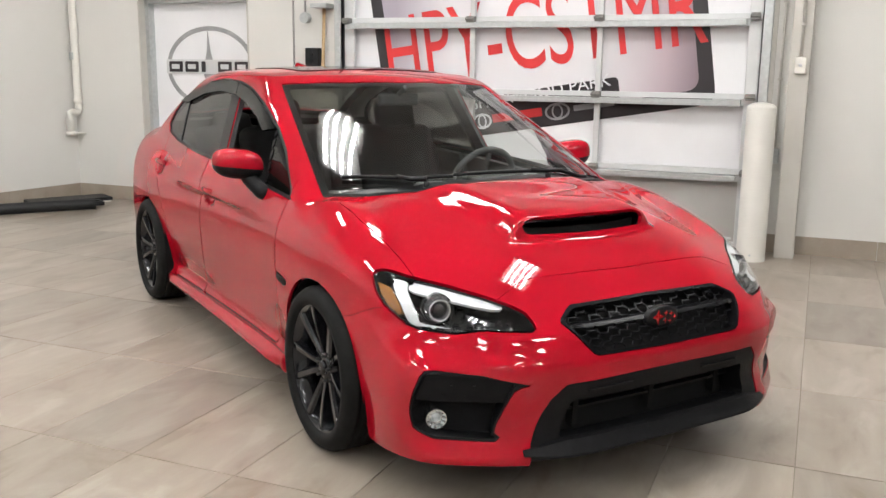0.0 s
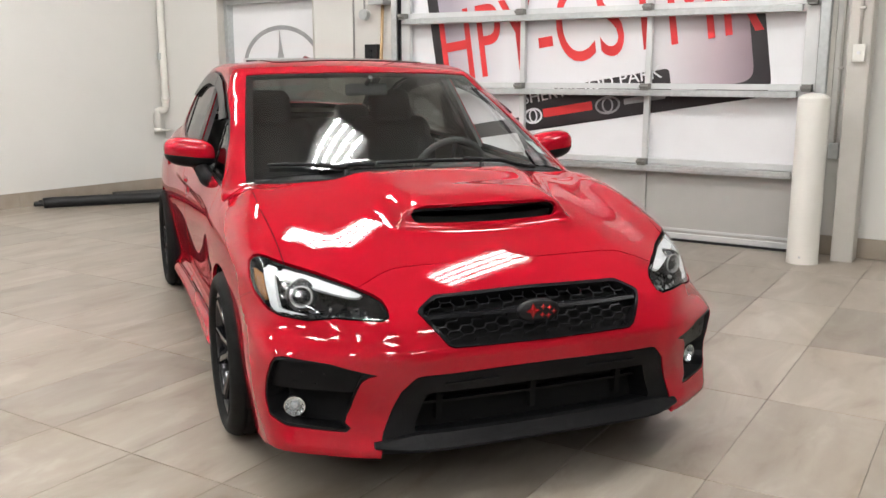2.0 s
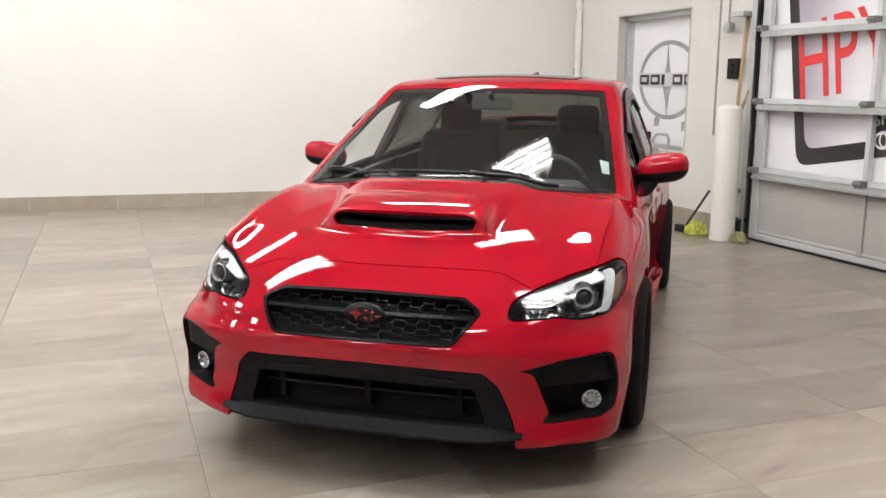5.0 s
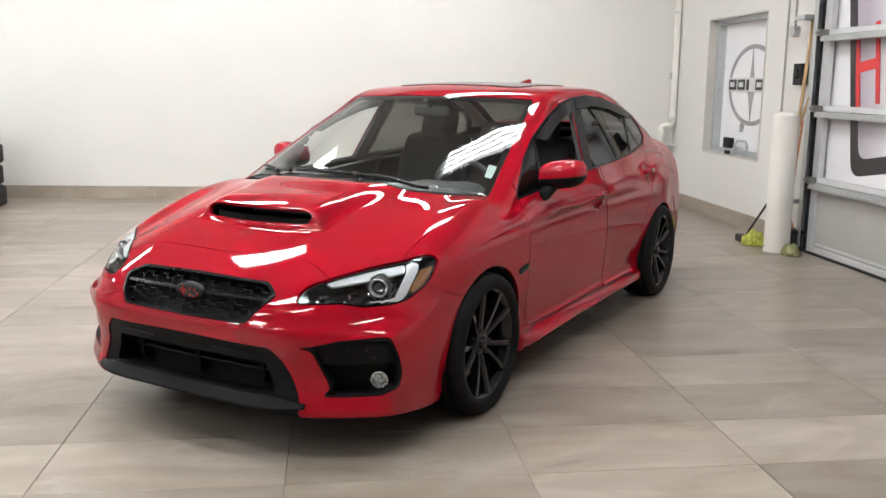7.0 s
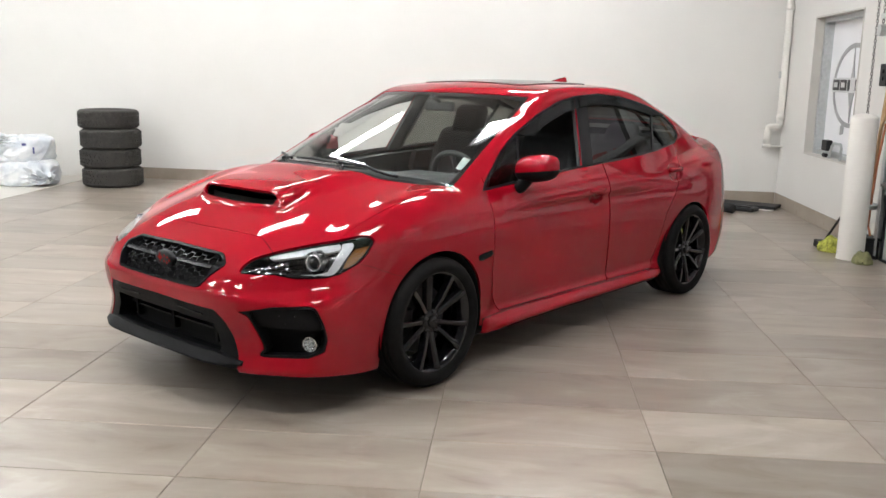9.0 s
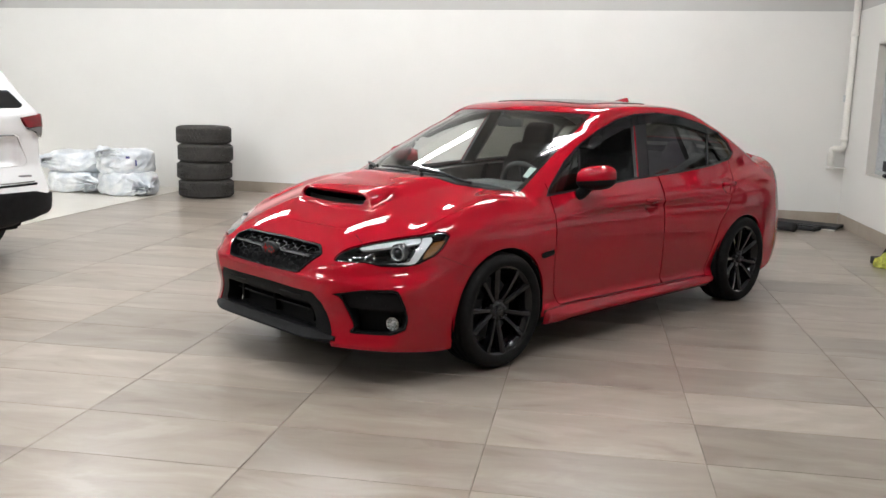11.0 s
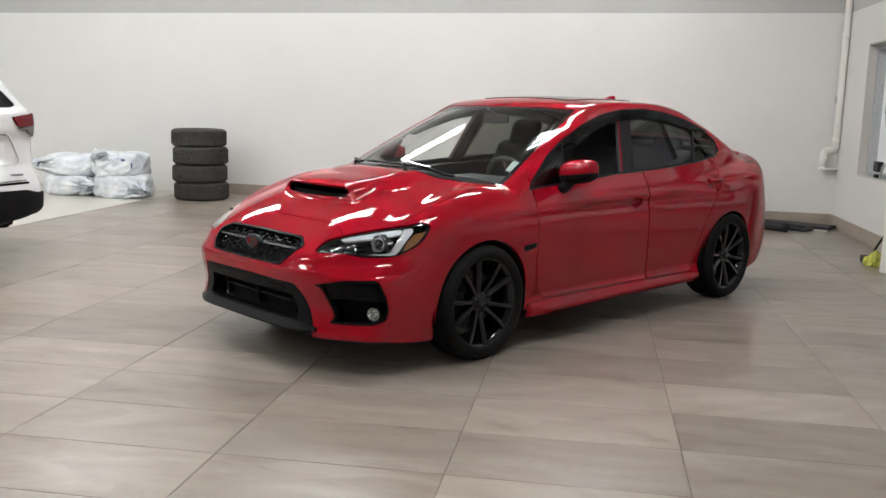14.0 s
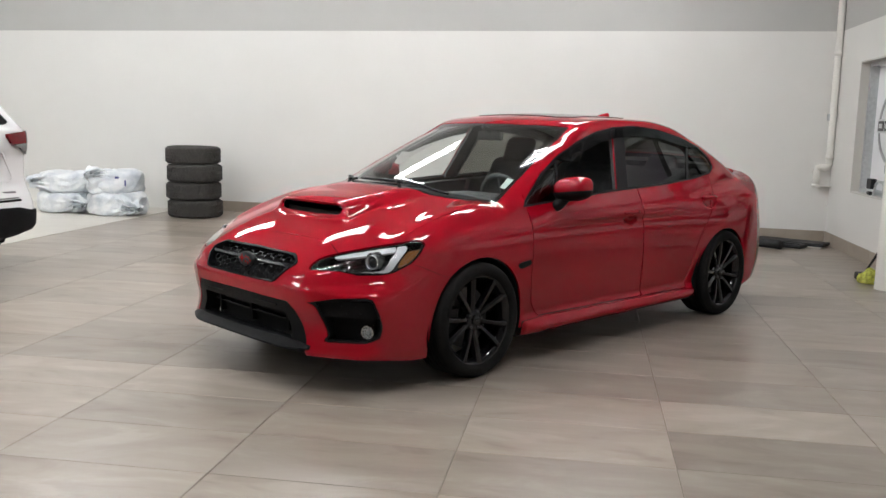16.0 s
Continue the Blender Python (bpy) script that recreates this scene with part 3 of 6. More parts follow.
G_SCREEN = glass("windscreen_glass", (0.80, 0.84, 0.82), 0.95, 0.03, 0.08)
G_TINT = glass("tinted_side_glass", (0.20, 0.20, 0.18), 0.75)
M_ROOFGLASS = varied("dark_roof_glass", (0.010, 0.010, 0.011), (0.014, 0.014, 0.015), (0.10, 0.14), 5, bumps=0, spec=0.2)
G_LAMP = glass("lamp_cover", (0.93, 0.94, 0.95))
G_SMOKE = glass("smoked_visor", (0.05, 0.05, 0.055), 0.6, 0.12)

CAR = pose(-2.263, 4.321, 0, 0, 0, -36.36)
car = empty("car", CAR, "glossy red four-door sedan with a hood scoop and dark wheels", "car")


# ---- body panels cut from the skin ----
def mesh_from(name, v, t, n, material, parent, label="", smooth=True):
    me = bpy.data.meshes.new(name)
    me.from_pydata(v.tolist(), [], t.tolist())
    me.materials.append(material)
    if smooth:
        me.polygons.foreach_set("use_smooth", [True] * len(t))
        if n is not None:
            me.normals_split_custom_set_from_vertices(n.tolist())
    ob = new(name, me)
    ob.parent = parent
    return tagged(ob, label) if label else ob


SKIN = nets(car_skin, (-2.42, -1.0, 0.06), (2.42, 1.0, 1.56), 0.02)

XZ = lambda v: (v[:, 0], v[:, 2])
YZ = lambda v: (np.abs(v[:, 1]), v[:, 2])
SZ = lambda v: (np.abs(v[:, 1]) - v[:, 0], v[:, 2])      # runs round the front corner
XY = lambda v: (v[:, 0], np.abs(v[:, 1]))


def within(poly, view, gap=0.0, r=0.01):
    p = rounded(poly, r, 4)
    return lambda v: poly_sd(*view(v), p) + gap


def without(poly, view, gap=0.0, r=0.01):
    p = rounded(poly, r, 4)
    return lambda v: gap - poly_sd(*view(v), p)


def left(v):
    return 0.2 - v[:, 1]


def right(v):
    return 0.2 + v[:, 1]


def bounds(a, b, axis):
    return lambda v: np.maximum(a - v[:, axis], v[:, axis] - b)


def arch(x0, r, z0=0.302):
    return lambda v: np.where(np.abs(v[:, 1]) > 0.5, r - np.hypot(v[:, 0] - x0, np.maximum(v[:, 2] - z0, 0)), -1.0)


def panel(name, tests, material, parent, label="", offset=0.0, depth=0.014):
    """The part of the skin that passes all the tests, with its edges turned inwards."""
    v, t, n = SKIN
    for f in tests:
        if len(t) == 0:
            return None
        v, t, n = cut(v, t, n, f(v))
    if offset:
        v = v + offset * n
    if depth:
        e = np.sort(np.concatenate([t[:, [0, 1]], t[:, [1, 2]], t[:, [2, 0]]]), 1)
        raw = np.concatenate([t[:, [0, 1]], t[:, [1, 2]], t[:, [2, 0]]])
        _, inv, cnt = np.unique(e, axis=0, return_inverse=True, return_counts=True)
        rim = raw[cnt[inv.ravel()] == 1]
        k = len(v)
        a, b = v[rim[:, 0]], v[rim[:, 1]]
        a2, b2 = a - depth * n[rim[:, 0]], b - depth * n[rim[:, 1]]
        fn = np.cross(a2 - a, b - a)
        fn = fn / np.maximum(np.linalg.norm(fn, axis=1), 1e-9)[:, None]
        m = len(rim)
        i = np.arange(m)
        v = np.concatenate([v, a, b, a2, b2])
        n = np.concatenate([n, fn, fn, fn, fn])
        q = np.stack([k + i, k + 2 * m + i, k + 3 * m + i, k + m + i], 1)
        t = np.concatenate([t, q[:, [0, 1, 2]], q[:, [0, 2, 3]]])
    return mesh_from(name, v, t, n, material, parent, label)


HL = [(-1.710, 0.627), (-1.685, 0.650), (-1.640, 0.673), (-1.585, 0.688), (-1.46, 0.711), (-1.28, 0.736), (-1.11, 0.757), (-0.985, 0.773), (-0.925, 0.773), (-0.880, 0.758), (-0.925, 0.702), (-0.975, 0.668), (-1.095, 0.627), (-1.18, 0.616), (-1.35, 0.615), (-1.39, 0.620), (-1.48, 0.631)]
GRILLE = [(-0.2, 0.690), (0.334, 0.682), (0.404, 0.647), (0.324, 0.546), (-0.2, 0.541)]
INTAKE = [(-0.2, 0.474), (0.425, 0.464), (0.475, 0.415), (0.53, 0.27), (0.545, 0.10), (-0.2, 0.10)]
INNER = [(-0.2, 0.402), (0.392, 0.400), (0.428, 0.30), (0.432, 0.276), (-0.2, 0.276)]
FOG = [(-1.712, 0.470), (-1.50, 0.503), (-1.275, 0.514), (-1.225, 0.505), (-1.178, 0.429), (-1.156, 0.360), (-1.175, 0.304), (-1.275, 0.280), (-1.458, 0.276), (-1.594, 0.276), (-1.542, 0.312), (-1.590, 0.385), (-1.640, 0.454)]
DLO = [(0.938, 0.905), (0.6, 0.930), (0.08, 0.964), (-0.55, 0.988), (-1.0, 1.014), (-1.30, 1.050), (-1.395, 1.095), (-1.36, 1.168), (-1.25, 1.242), (-1.0, 1.314), (-0.7, 1.366), (-0.42, 1.387), (-0.15, 1.374), (0.06, 1.342), (0.30, 1.275), (0.525, 1.184), (0.70, 1.090), (0.90, 0.948)]
SCREEN = [(1.405, -0.2), (1.405, 0.0), (1.385, 0.25), (1.29, 0.44), (1.20, 0.64), (1.09, 0.735), (1.0, 0.722), (0.78, 0.682), (0.55, 0.640), (0.235, 0.578), (0.275, 0.45), (0.335, 0.25), (0.362, 0.0), (0.362, -0.2)]
COWL = [(1.6, -0.2), (1.6, 0.9), (1.07, 0.9), (1.10, 0.66), (1.20, 0.44), (1.285, 0.22), (1.315, 0.0), (1.315, -0.2)]
REAR_GLASS = [(-0.99, -0.2), (-0.99, 0.40), (-1.02, 0.49), (-1.58, 0.56), (-1.63, 0.40), (-1.66, 0.0), (-1.66, -0.2)]
HOOD = [(1.408, -0.2), (1.408, 0.0), (1.388, 0.25), (1.295, 0.44), (1.185, 0.66), (1.235, 0.738), (1.47, 0.752), (1.665, 0.745), (1.85, 0.742), (1.94, 0.66), (2.06, 0.555), (2.022, 0.43), (2.035, 0.24), (2.044, 0.0), (2.044, -0.2)]
SUNROOF = [(0.075, -0.2), (0.075, 0.36), (0.03, 0.41), (-0.62, 0.41), (-0.66, 0.36), (-0.66, -0.2)]
DOOR_F = [(0.905, 1.20), (0.905, 0.50), (0.87, 0.35), (0.80, 0.264), (-0.31, 0.253), (-0.262, 0.60), (-0.235, 0.9), (-0.20, 1.20)]
DOOR_R = [(-0.205, 1.20), (-0.24, 0.9), (-0.267, 0.60), (-0.315, 0.253), (-0.86, 0.247), (-0.915, 0.40), (-0.97, 0.60), (-1.13, 0.80), (-1.255, 0.95), (-1.30, 1.20)]
SKIRT = [(0.95, 0.252), (0.80, 0.256), (-0.86, 0.240), (-0.99, 0.235), (-0.99, 0.05), (0.95, 0.05)]
TAIL = [(-1.76, 0.99), (-1.80, 1.035), (-2.4, 1.06), (-2.4, 0.86), (-1.90, 0.88), (-1.80, 0.93)]
ARCH_F, ARCH_R = arch(1.334, 0.358), arch(-1.332, 0.348)
GAP, DOOR_GAP = 0.0015, 0.0026


def ahead(v, sign=1, gap=GAP):
    """Splits the bumper from the wings."""
    z = v[:, 2]
    seam = np.where(z < 0.576, 1.55, np.where(z < 0.655, 1.592 + (z - 0.576) * 2.47, 1.85))
    return sign * (seam - v[:, 0]) * 0.6 + gap


hood_out = without(HOOD, XY, GAP)
screen_out = without(SCREEN, XY, 0.0)
lamp_out = without(HL, SZ, 0.003)
dlo_out = without(DLO, XZ, 0.0)
front_only = lambda f: (lambda v: np.where(v[:, 0] > 1.4, f(v), -1.0))
up_hood = lambda f: (lambda v: np.where((v[:, 2] > 0.6) & (v[:, 0] > 1.0), f(v), -1.0))

MOUTH = [(-0.2, 0.926), (0.235, 0.920), (0.280, 0.907), (0.290, 0.885), (0.272, 0.862), (-0.2, 0.854)]
mouth_out = lambda v: np.where((v[:, 0] > 1.74) & (v[:, 0] < 1.91), without(MOUTH, YZ, 0.0, 0.012)(v), -1.0)
panel("hood", [bounds(1.0, 2.2, 0), lambda v: 0.6 - v[:, 2], within(HOOD, XY, GAP), front_only(lamp_out), mouth_out], M_RED, car)
# the scoop's shaded inside is drawn as a near-black sheet
panel("scoop_mouth", [bounds(1.72, 1.93, 0), within(MOUTH, YZ, -0.006, 0.012)], M_VOID, car, "near-black sheet for the shade in the hood scoop's mouth", -0.05, 0)
bumper = panel("front_bumper", [lambda v: 1.5 - v[:, 0], ahead, up_hood(hood_out), front_only(lamp_out), without(GRILLE, YZ, 0.0), without(INTAKE, YZ, 0.0), without(FOG, SZ, 0.0), ARCH_F, lambda v: 0.156 + 0.042 * step(v[:, 0], 1.7, 2.1) - v[:, 2]], M_RED, car)
for side, name in ((left, "left"), (right, "right")):
    wing = panel("fender", [side, bounds(0.85, 2.0, 0), lambda v: ahead(v, -1), hood_out, screen_out, front_only(lamp_out), dlo_out, without(DOOR_F, XZ, DOOR_GAP), without(SKIRT, XZ, GAP), ARCH_F, lambda v: v[:, 2] - 0.9885, lambda v: 0.215 - v[:, 2]], M_RED, car)
    door = panel("front_door", [side, within(DOOR_F, XZ, DOOR_GAP), dlo_out, screen_out, bounds(0.2, 0.985, 2)], M_RED, car)
    door2 = panel("rear_door", [side, within(DOOR_R, XZ, DOOR_GAP), dlo_out, ARCH_R, bounds(0.2, 1.06, 2)], M_RED, car)
    panel("side_skirt", [side, lambda v: 0.168 - v[:, 2], within(SKIRT, XZ, GAP), ARCH_F, ARCH_R], M_RED, car)
    panel("tail_lamp", [side, within(TAIL, XZ, 0.0), lambda v: 0.45 - np.abs(v[:, 1])], M_TAILRED, car, "dark red rear lamp")
door_f_out = lambda v: np.where(v[:, 2] < 0.985 + GAP, without(DOOR_F, XZ, DOOR_GAP)(v), -1.0)
door_r_out = lambda v: np.where(v[:, 2] < 1.06 + GAP, without(DOOR_R, XZ, DOOR_GAP)(v), -1.0)
front_cut = lambda v: np.where(v[:, 2] < 0.99, v[:, 0] - 0.90, -1.0)
panel("body_shell", [lambda v: v[:, 0] - 1.25, front_cut, hood_out, screen_out, dlo_out, door_f_out, door_r_out, without(SKIRT, XZ, GAP), without(SUNROOF, XY, GAP), lambda v: np.where(v[:, 2] > 1.0, without(REAR_GLASS, XY, 0.0)(v), -1.0), ARCH_R, ARCH_F, lambda v: np.where(np.abs(v[:, 1]) > 0.44, without(TAIL, XZ, GAP)(v), -1.0), lambda v: 0.16 - v[:, 2]], M_RED, car)

# dark lining under the panels, so that the joints read dark
panel("lining", [lambda v: 0.18 - v[:, 2], ARCH_F, ARCH_R, without(SCREEN, XY, -0.03), dlo_out, lambda v: np.where(v[:, 2] > 1.0, without(REAR_GLASS, XY, -0.02)(v), -1.0), without(GRILLE, YZ, -0.004), front_only(without(HL, SZ, -0.004)), front_only(without(FOG, SZ, -0.004)), without(INTAKE, YZ, -0.004), mouth_out], M_VOID, car, "", -0.018, 0)

panel("headliner", [lambda v: 1.13 - v[:, 2], without(SCREEN, XY, 0.02), without(REAR_GLASS, XY, 0.02), without(DLO, XZ, 0.015)], M_HEADLINER, car, "grey cloth headliner", -0.035, 0)

# glass
panel("windscreen", [lambda v: 0.7 - v[:, 2], within(SCREEN, XY, 0.001), within([(-0.5, -2), (-0.5, 2), (1.4, 2), (1.4, -2)], XY), without(COWL, XY, 0.0, 0.005)], G_SCREEN, car, "lightly tinted windscreen", -0.003, 0)
panel("cowl", [lambda v: 0.7 - v[:, 2], within(SCREEN, XY, 0.001), within(COWL, XY, 0.0, 0.005)], M_TRIM, car, "black plastic cowl under the wipers", -0.010)
SCREEN_IN = [(1.5, -0.3), (1.5, 0.0), (1.36, 0.25), (1.26, 0.42), (1.17, 0.60), (1.075, 0.705), (1.0, 0.697), (0.78, 0.660), (0.56, 0.620), (0.285, 0.557), (0.315, 0.44), (0.372, 0.25), (0.40, 0.0), (0.40, -0.3)]
panel("screen_border", [lambda v: 0.7 - v[:, 2], within(SCREEN, XY, 0.001), without(SCREEN_IN, XY)], M_VOID, car, "black border of the windscreen", -0.005, 0)
panel("rear_window", [lambda v: 1.0 - v[:, 2], within(REAR_GLASS, XY, 0.001)], G_TINT, car, "dark rear window", -0.003, 0)
panel("sunroof", [lambda v: 1.2 - v[:, 2], within(SUNROOF, XY, GAP)], M_ROOFGLASS, car, "black glass sunroof", 0.004, 0.015)


def band(v, a, b):
    """Signed distance from the line a to b in side view (a above b), negative ahead of it."""
    (x0, z0), (x1, z1) = a, b
    d = math.hypot(x1 - x0, z1 - z0)
    return ((v[:, 0] - x0) * (z1 - z0) - (v[:, 2] - z0) * (x1 - x0)) / d


Q0, Q1 = (0.515, 1.20), (0.622, 0.93)
B0, B1 = (-0.135, 1.36), (0.02, 0.93)
R0, R1 = (-0.147, 1.36), (0.008, 0.93)
S0, S1 = (-0.272, 1.36), (-0.112, 0.93)
C0, C1 = (-1.13, 1.36), (-0.89, 0.95)
GLASS_IN = 0.013
for side in (left, right):
    base = [side, within(DLO, XZ, 0.001)]
    ring = lambda v: -poly_sd(*XZ(v), rounded(DLO, 0.02, 4)) - GLASS_IN
    panel("window_trim", base + [ring], M_TRIM, car, "black window surround", -0.004)
    panel("quarter_glass", base + [lambda v: band(v, Q0, Q1)], G_TINT, car, "small fixed front quarter glass", -0.007, 0)
    panel("window_post", base + [lambda v: np.abs(band(v, Q0, Q1)) - 0.009], M_TRIM, car, "", -0.003)
    panel("door_post", base + [lambda v: -band(v, B0, B1), lambda v: band(v, R0, R1)], M_RED, car, "", -0.006, 0.003)
    panel("door_post", base + [lambda v: -band(v, R0, R1), lambda v: band(v, S0, S1)], M_TRIM, car, "black door post between the windows", -0.004)
    panel("post_trim", base + [lambda v: -band(v, B0, B1), lambda v: band(v, S0, S1)], M_DASH, car, "charcoal inner post trim", -0.013, 0.02)
    panel("rear_glass", base + [lambda v: -band(v, S0, S1), lambda v: band(v, C0, C1)], G_TINT, car, "dark tinted rear door glass", -0.007, 0)
    panel("window_post", base + [lambda v: np.abs(band(v, C0, C1)) - 0.011], M_TRIM, car, "", -0.003)
    panel("quarter_glass", base + [lambda v: -band(v, C0, C1)], G_TINT, car, "dark tinted rear quarter glass", -0.007, 0)
for side in (left, right):
    tests = [side, bounds(0.95, 1.5, 2), lambda v: poly_sd(*XZ(v), rounded(DLO, 0.02, 4)) + 0.010, lambda v: -poly_sd(*XZ(v), rounded(DLO, 0.02, 4)) - 0.070]
    low = lambda v: 1.115 + 0.10 * v[:, 0] * (v[:, 0] > 0) - v[:, 2] + 0.12 * (v[:, 0] < -0.3)
    panel("window_visor", tests + [low, lambda v: band(v, (-0.17, 1.4), (-0.06, 1.1))], G_SMOKE, car, "smoked plastic rain visor", 0.012, 0.014)
    panel("window_visor", tests + [low, lambda v: -band(v, (-0.18, 1.4), (-0.07, 1.1))], G_SMOKE, car, "smoked plastic rain visor", 0.012, 0.014)


# ---- the face: grille, intake, lamps ----
def nose_x(y, z):
    """Where the skin stands ahead of (y, z)."""
    y, z = np.asarray(y, float), np.asarray(z, float)
    lo, hi = np.full(y.shape, 1.5), np.full(y.shape, 2.5)
    for _ in range(24):
        mid = (lo + hi) / 2
        inside = car_skin(np.stack([mid, y, z], -1)) < 0
        lo, hi = np.where(inside, mid, lo), np.where(inside, hi, mid)
    return lo


def bars_bm(segments, half, depth, back):
    """Thin bars between (y, z) points, lying on the nose, set back behind the skin."""
    b = bmesh.new()
    for (y0, z0), (y1, z1) in segments:
        d = math.hypot(y1 - y0, z1 - z0)
        ny, nz = -(z1 - z0) / d * half, (y1 - y0) / d * half
        ys = np.array([y0 + ny, y0 - ny, y1 - ny, y1 + ny])
        zs = np.array([z0 + nz, z0 - nz, z1 - nz, z1 + nz])
        xs = nose_x(ys, zs) - back
        f = [b.verts.new((x, y, z)) for x, y, z in zip(xs, ys, zs)]
        k = [b.verts.new((x - depth, y, z)) for x, y, z in zip(xs, ys, zs)]
        b.faces.new(f)
        for i in range(4):
            b.faces.new((f[i], k[i], k[(i + 1) % 4], f[(i + 1) % 4]))
    bmesh.ops.remove_doubles(b, verts=b.verts, dist=0.0002)
    bmesh.ops.recalc_face_normals(b, faces=b.faces)
    return b


grille = panel("grille", [lambda v: 2.0 - v[:, 0], within(GRILLE, YZ, 0.001)], M_VOID, car, "gloss black honeycomb grille", -0.05, 0)
GR_IN = [(-0.2, 0.681), (0.329, 0.673), (0.390, 0.646), (0.318, 0.555), (-0.2, 0.550)]
panel("grille_frame", [lambda v: 2.0 - v[:, 0], within(GRILLE, YZ, 0.001), without(GR_IN, YZ, 0.0, 0.012)], M_MESH, grille, "gloss black grille frame", 0.006, 0.05)
hexes = []
W_H, H_H = 0.052, 0.0235
for col in range(-12, 13):
    for row in range(-5, 6):
        cy, cz = col * W_H * 0.81, 0.612 + row * H_H + (col % 2) * H_H / 2
        c = [(cy + W_H / 2 * kx, cz + H_H / 2 * kz) for kx, kz in ((-0.62, 1), (0.62, 1), (1, 0), (0.62, -1), (-0.62, -1), (-1, 0))]
        for a, e in ((0, 1), (1, 2), (5, 0)):
            p, q = c[a], c[e]
            m = np.array([[(p[0] + q[0]) / 2, (p[1] + q[1]) / 2]])
            if poly_sd(np.abs(m[:, 0]), m[:, 1], GR_IN)[0] < -0.004 and not (abs(m[0, 1] - 0.630) < 0.008):
                hexes.append((p, q))
for upper in (True, False):
    part("grille_mesh", bars_bm([h for h in hexes if ((h[0][1] + h[1][1]) / 2 > 0.628) == upper], 0.0018, 0.006, 0.018), M_MESH, grille)
for s in (-1, 1):
    part("grille_bar", bars_bm([((y0 * s, 0.630), (y1 * s, 0.630)) for y0, y1 in ((0.055, 0.15), (0.15, 0.25), (0.25, 0.33), (0.33, 0.375))], 0.0045, 0.03, 0.000), M_MESH, grille, "horizontal black wing bar")


def oval_bm(cy, cz, ry, rz, thick, lift, seg=40):
    b = bmesh.new()
    a = np.arange(seg) * 2 * math.pi / seg
    x0 = float(nose_x(np.array([cy]), np.array([cz]))[0])
    rings = []
    for k, d in ((1.0, -0.012), (1.0, lift), (0.93, lift + thick), (0.5, lift + thick * 1.5)):
        rings.append([b.verts.new((x0 + d, cy + ry * k * math.cos(t), cz + rz * k * math.sin(t))) for t in a])
    for p, q in zip(rings, rings[1:]):
        for i in range(seg):
            b.faces.new((p[i], p[(i + 1) % seg], q[(i + 1) % seg], q[i]))
    b.faces.new(rings[-1])
    bmesh.ops.recalc_face_normals(b, faces=b.faces)
    return b


badge = part("badge", oval_bm(0, 0.623, 0.073, 0.039, 0.006, 0.004), M_TRIM, grille, "oval black badge with plain red shapes", smooth=True)


def star_bm(cy, cz, r, lift, arms=4):
    b = bmesh.new()
    x0 = float(nose_x(np.array([0.0]), np.array([0.625]))[0]) + lift
    ring = []
    for i in range(arms * 2):
        a = math.pi / 2 + i * math.pi / arms
        k = r if i % 2 == 0 else r * 0.42
        ring.append(b.verts.new((x0, cy + k * math.cos(a), cz + k * math.sin(a))))
    tip = b.verts.new((x0 + 0.003, cy, cz))
    for i in range(len(ring)):
        b.faces.new((ring[i], ring[(i + 1) % len(ring)], tip))
    bmesh.ops.recalc_face_normals(b, faces=b.faces)
    return b


part("red_star", star_bm(-0.026, 0.627, 0.027, 0.0160), M_EMBLEM, badge)
b0 = bmesh.new()
for dy, dz in ((0.010, 0.638), (0.034, 0.634), (0.008, 0.612), (0.030, 0.608), (0.050, 0.620)):
    join(b0, star_bm(dy, dz, 0.011, 0.0155))
part("red_marks", b0, M_EMBLEM, badge)

intake = panel("lower_intake", [lambda v: 1.9 - v[:, 0], within(INTAKE, YZ, 0.001), without(INNER, YZ, 0.0), lambda v: 0.212 - v[:, 2]], M_TEXTURED, car, "textured black lower bumper surround", -0.004, 0.09)
panel("intake_back", [lambda v: 1.9 - v[:, 0], within(INNER, YZ, -0.004)], M_VOID, intake, "", -0.10, 0)
for z in (0.345,):
    part("intake_bar", bars_bm([((y0, z), (y0 + 0.1, z)) for y0 in np.arange(-0.40, 0.36, 0.1)], 0.004, 0.03, 0.060), M_TRIM, intake)
for y in (-0.33, 0.0, 0.33):
    part("intake_post", bars_bm([((y, 0.285), (y, 0.40))], 0.010, 0.03, 0.065), M_VOID, intake)
for s in (-1, 1):
    part("plate_groove", bars_bm([((s * 0.16, 0.433), (s * 0.34, 0.430))], 0.003, 0.01, -0.003), M_TRIM, intake, "long shallow slot in the bumper")


def lip_bm():
    """The chin spoiler: a bar along the foot of the bumper."""
    b = bmesh.new()
    rings = []
    for y in np.linspace(-0.556, 0.556, 47):
        x0 = float(nose_x(np.array([y]), np.array([0.235]))[0])
        k = 0.006 + 0.016 * (abs(y) / 0.57) ** 3
        drop = -0.018
        sec = [(x0 - 0.02, 0.258), (x0 + 0.002, 0.255), (x0 + 0.010 + k, 0.232), (x0 + 0.022 + k, 0.217), (x0 + 0.022 + k, 0.208), (x0 - 0.02, 0.192), (x0 - 0.10, 0.190)]
        taper = 1 - 0.70 * float(step(np.array(abs(y)), 0.40, 0.58))
        rings.append([b.verts.new((x0 + (x - x0) * taper, y, 0.220 + (z - 0.220) * taper - drop)) for x, z in sec])
    for p, q in zip(rings, rings[1:]):
        for i in range(len(p) - 1):
            b.faces.new((p[i], p[i + 1], q[i + 1], q[i]))
    b.faces.new(rings[0])
    b.faces.new(rings[-1])
    bmesh.ops.recalc_face_normals(b, faces=b.faces)
    return b


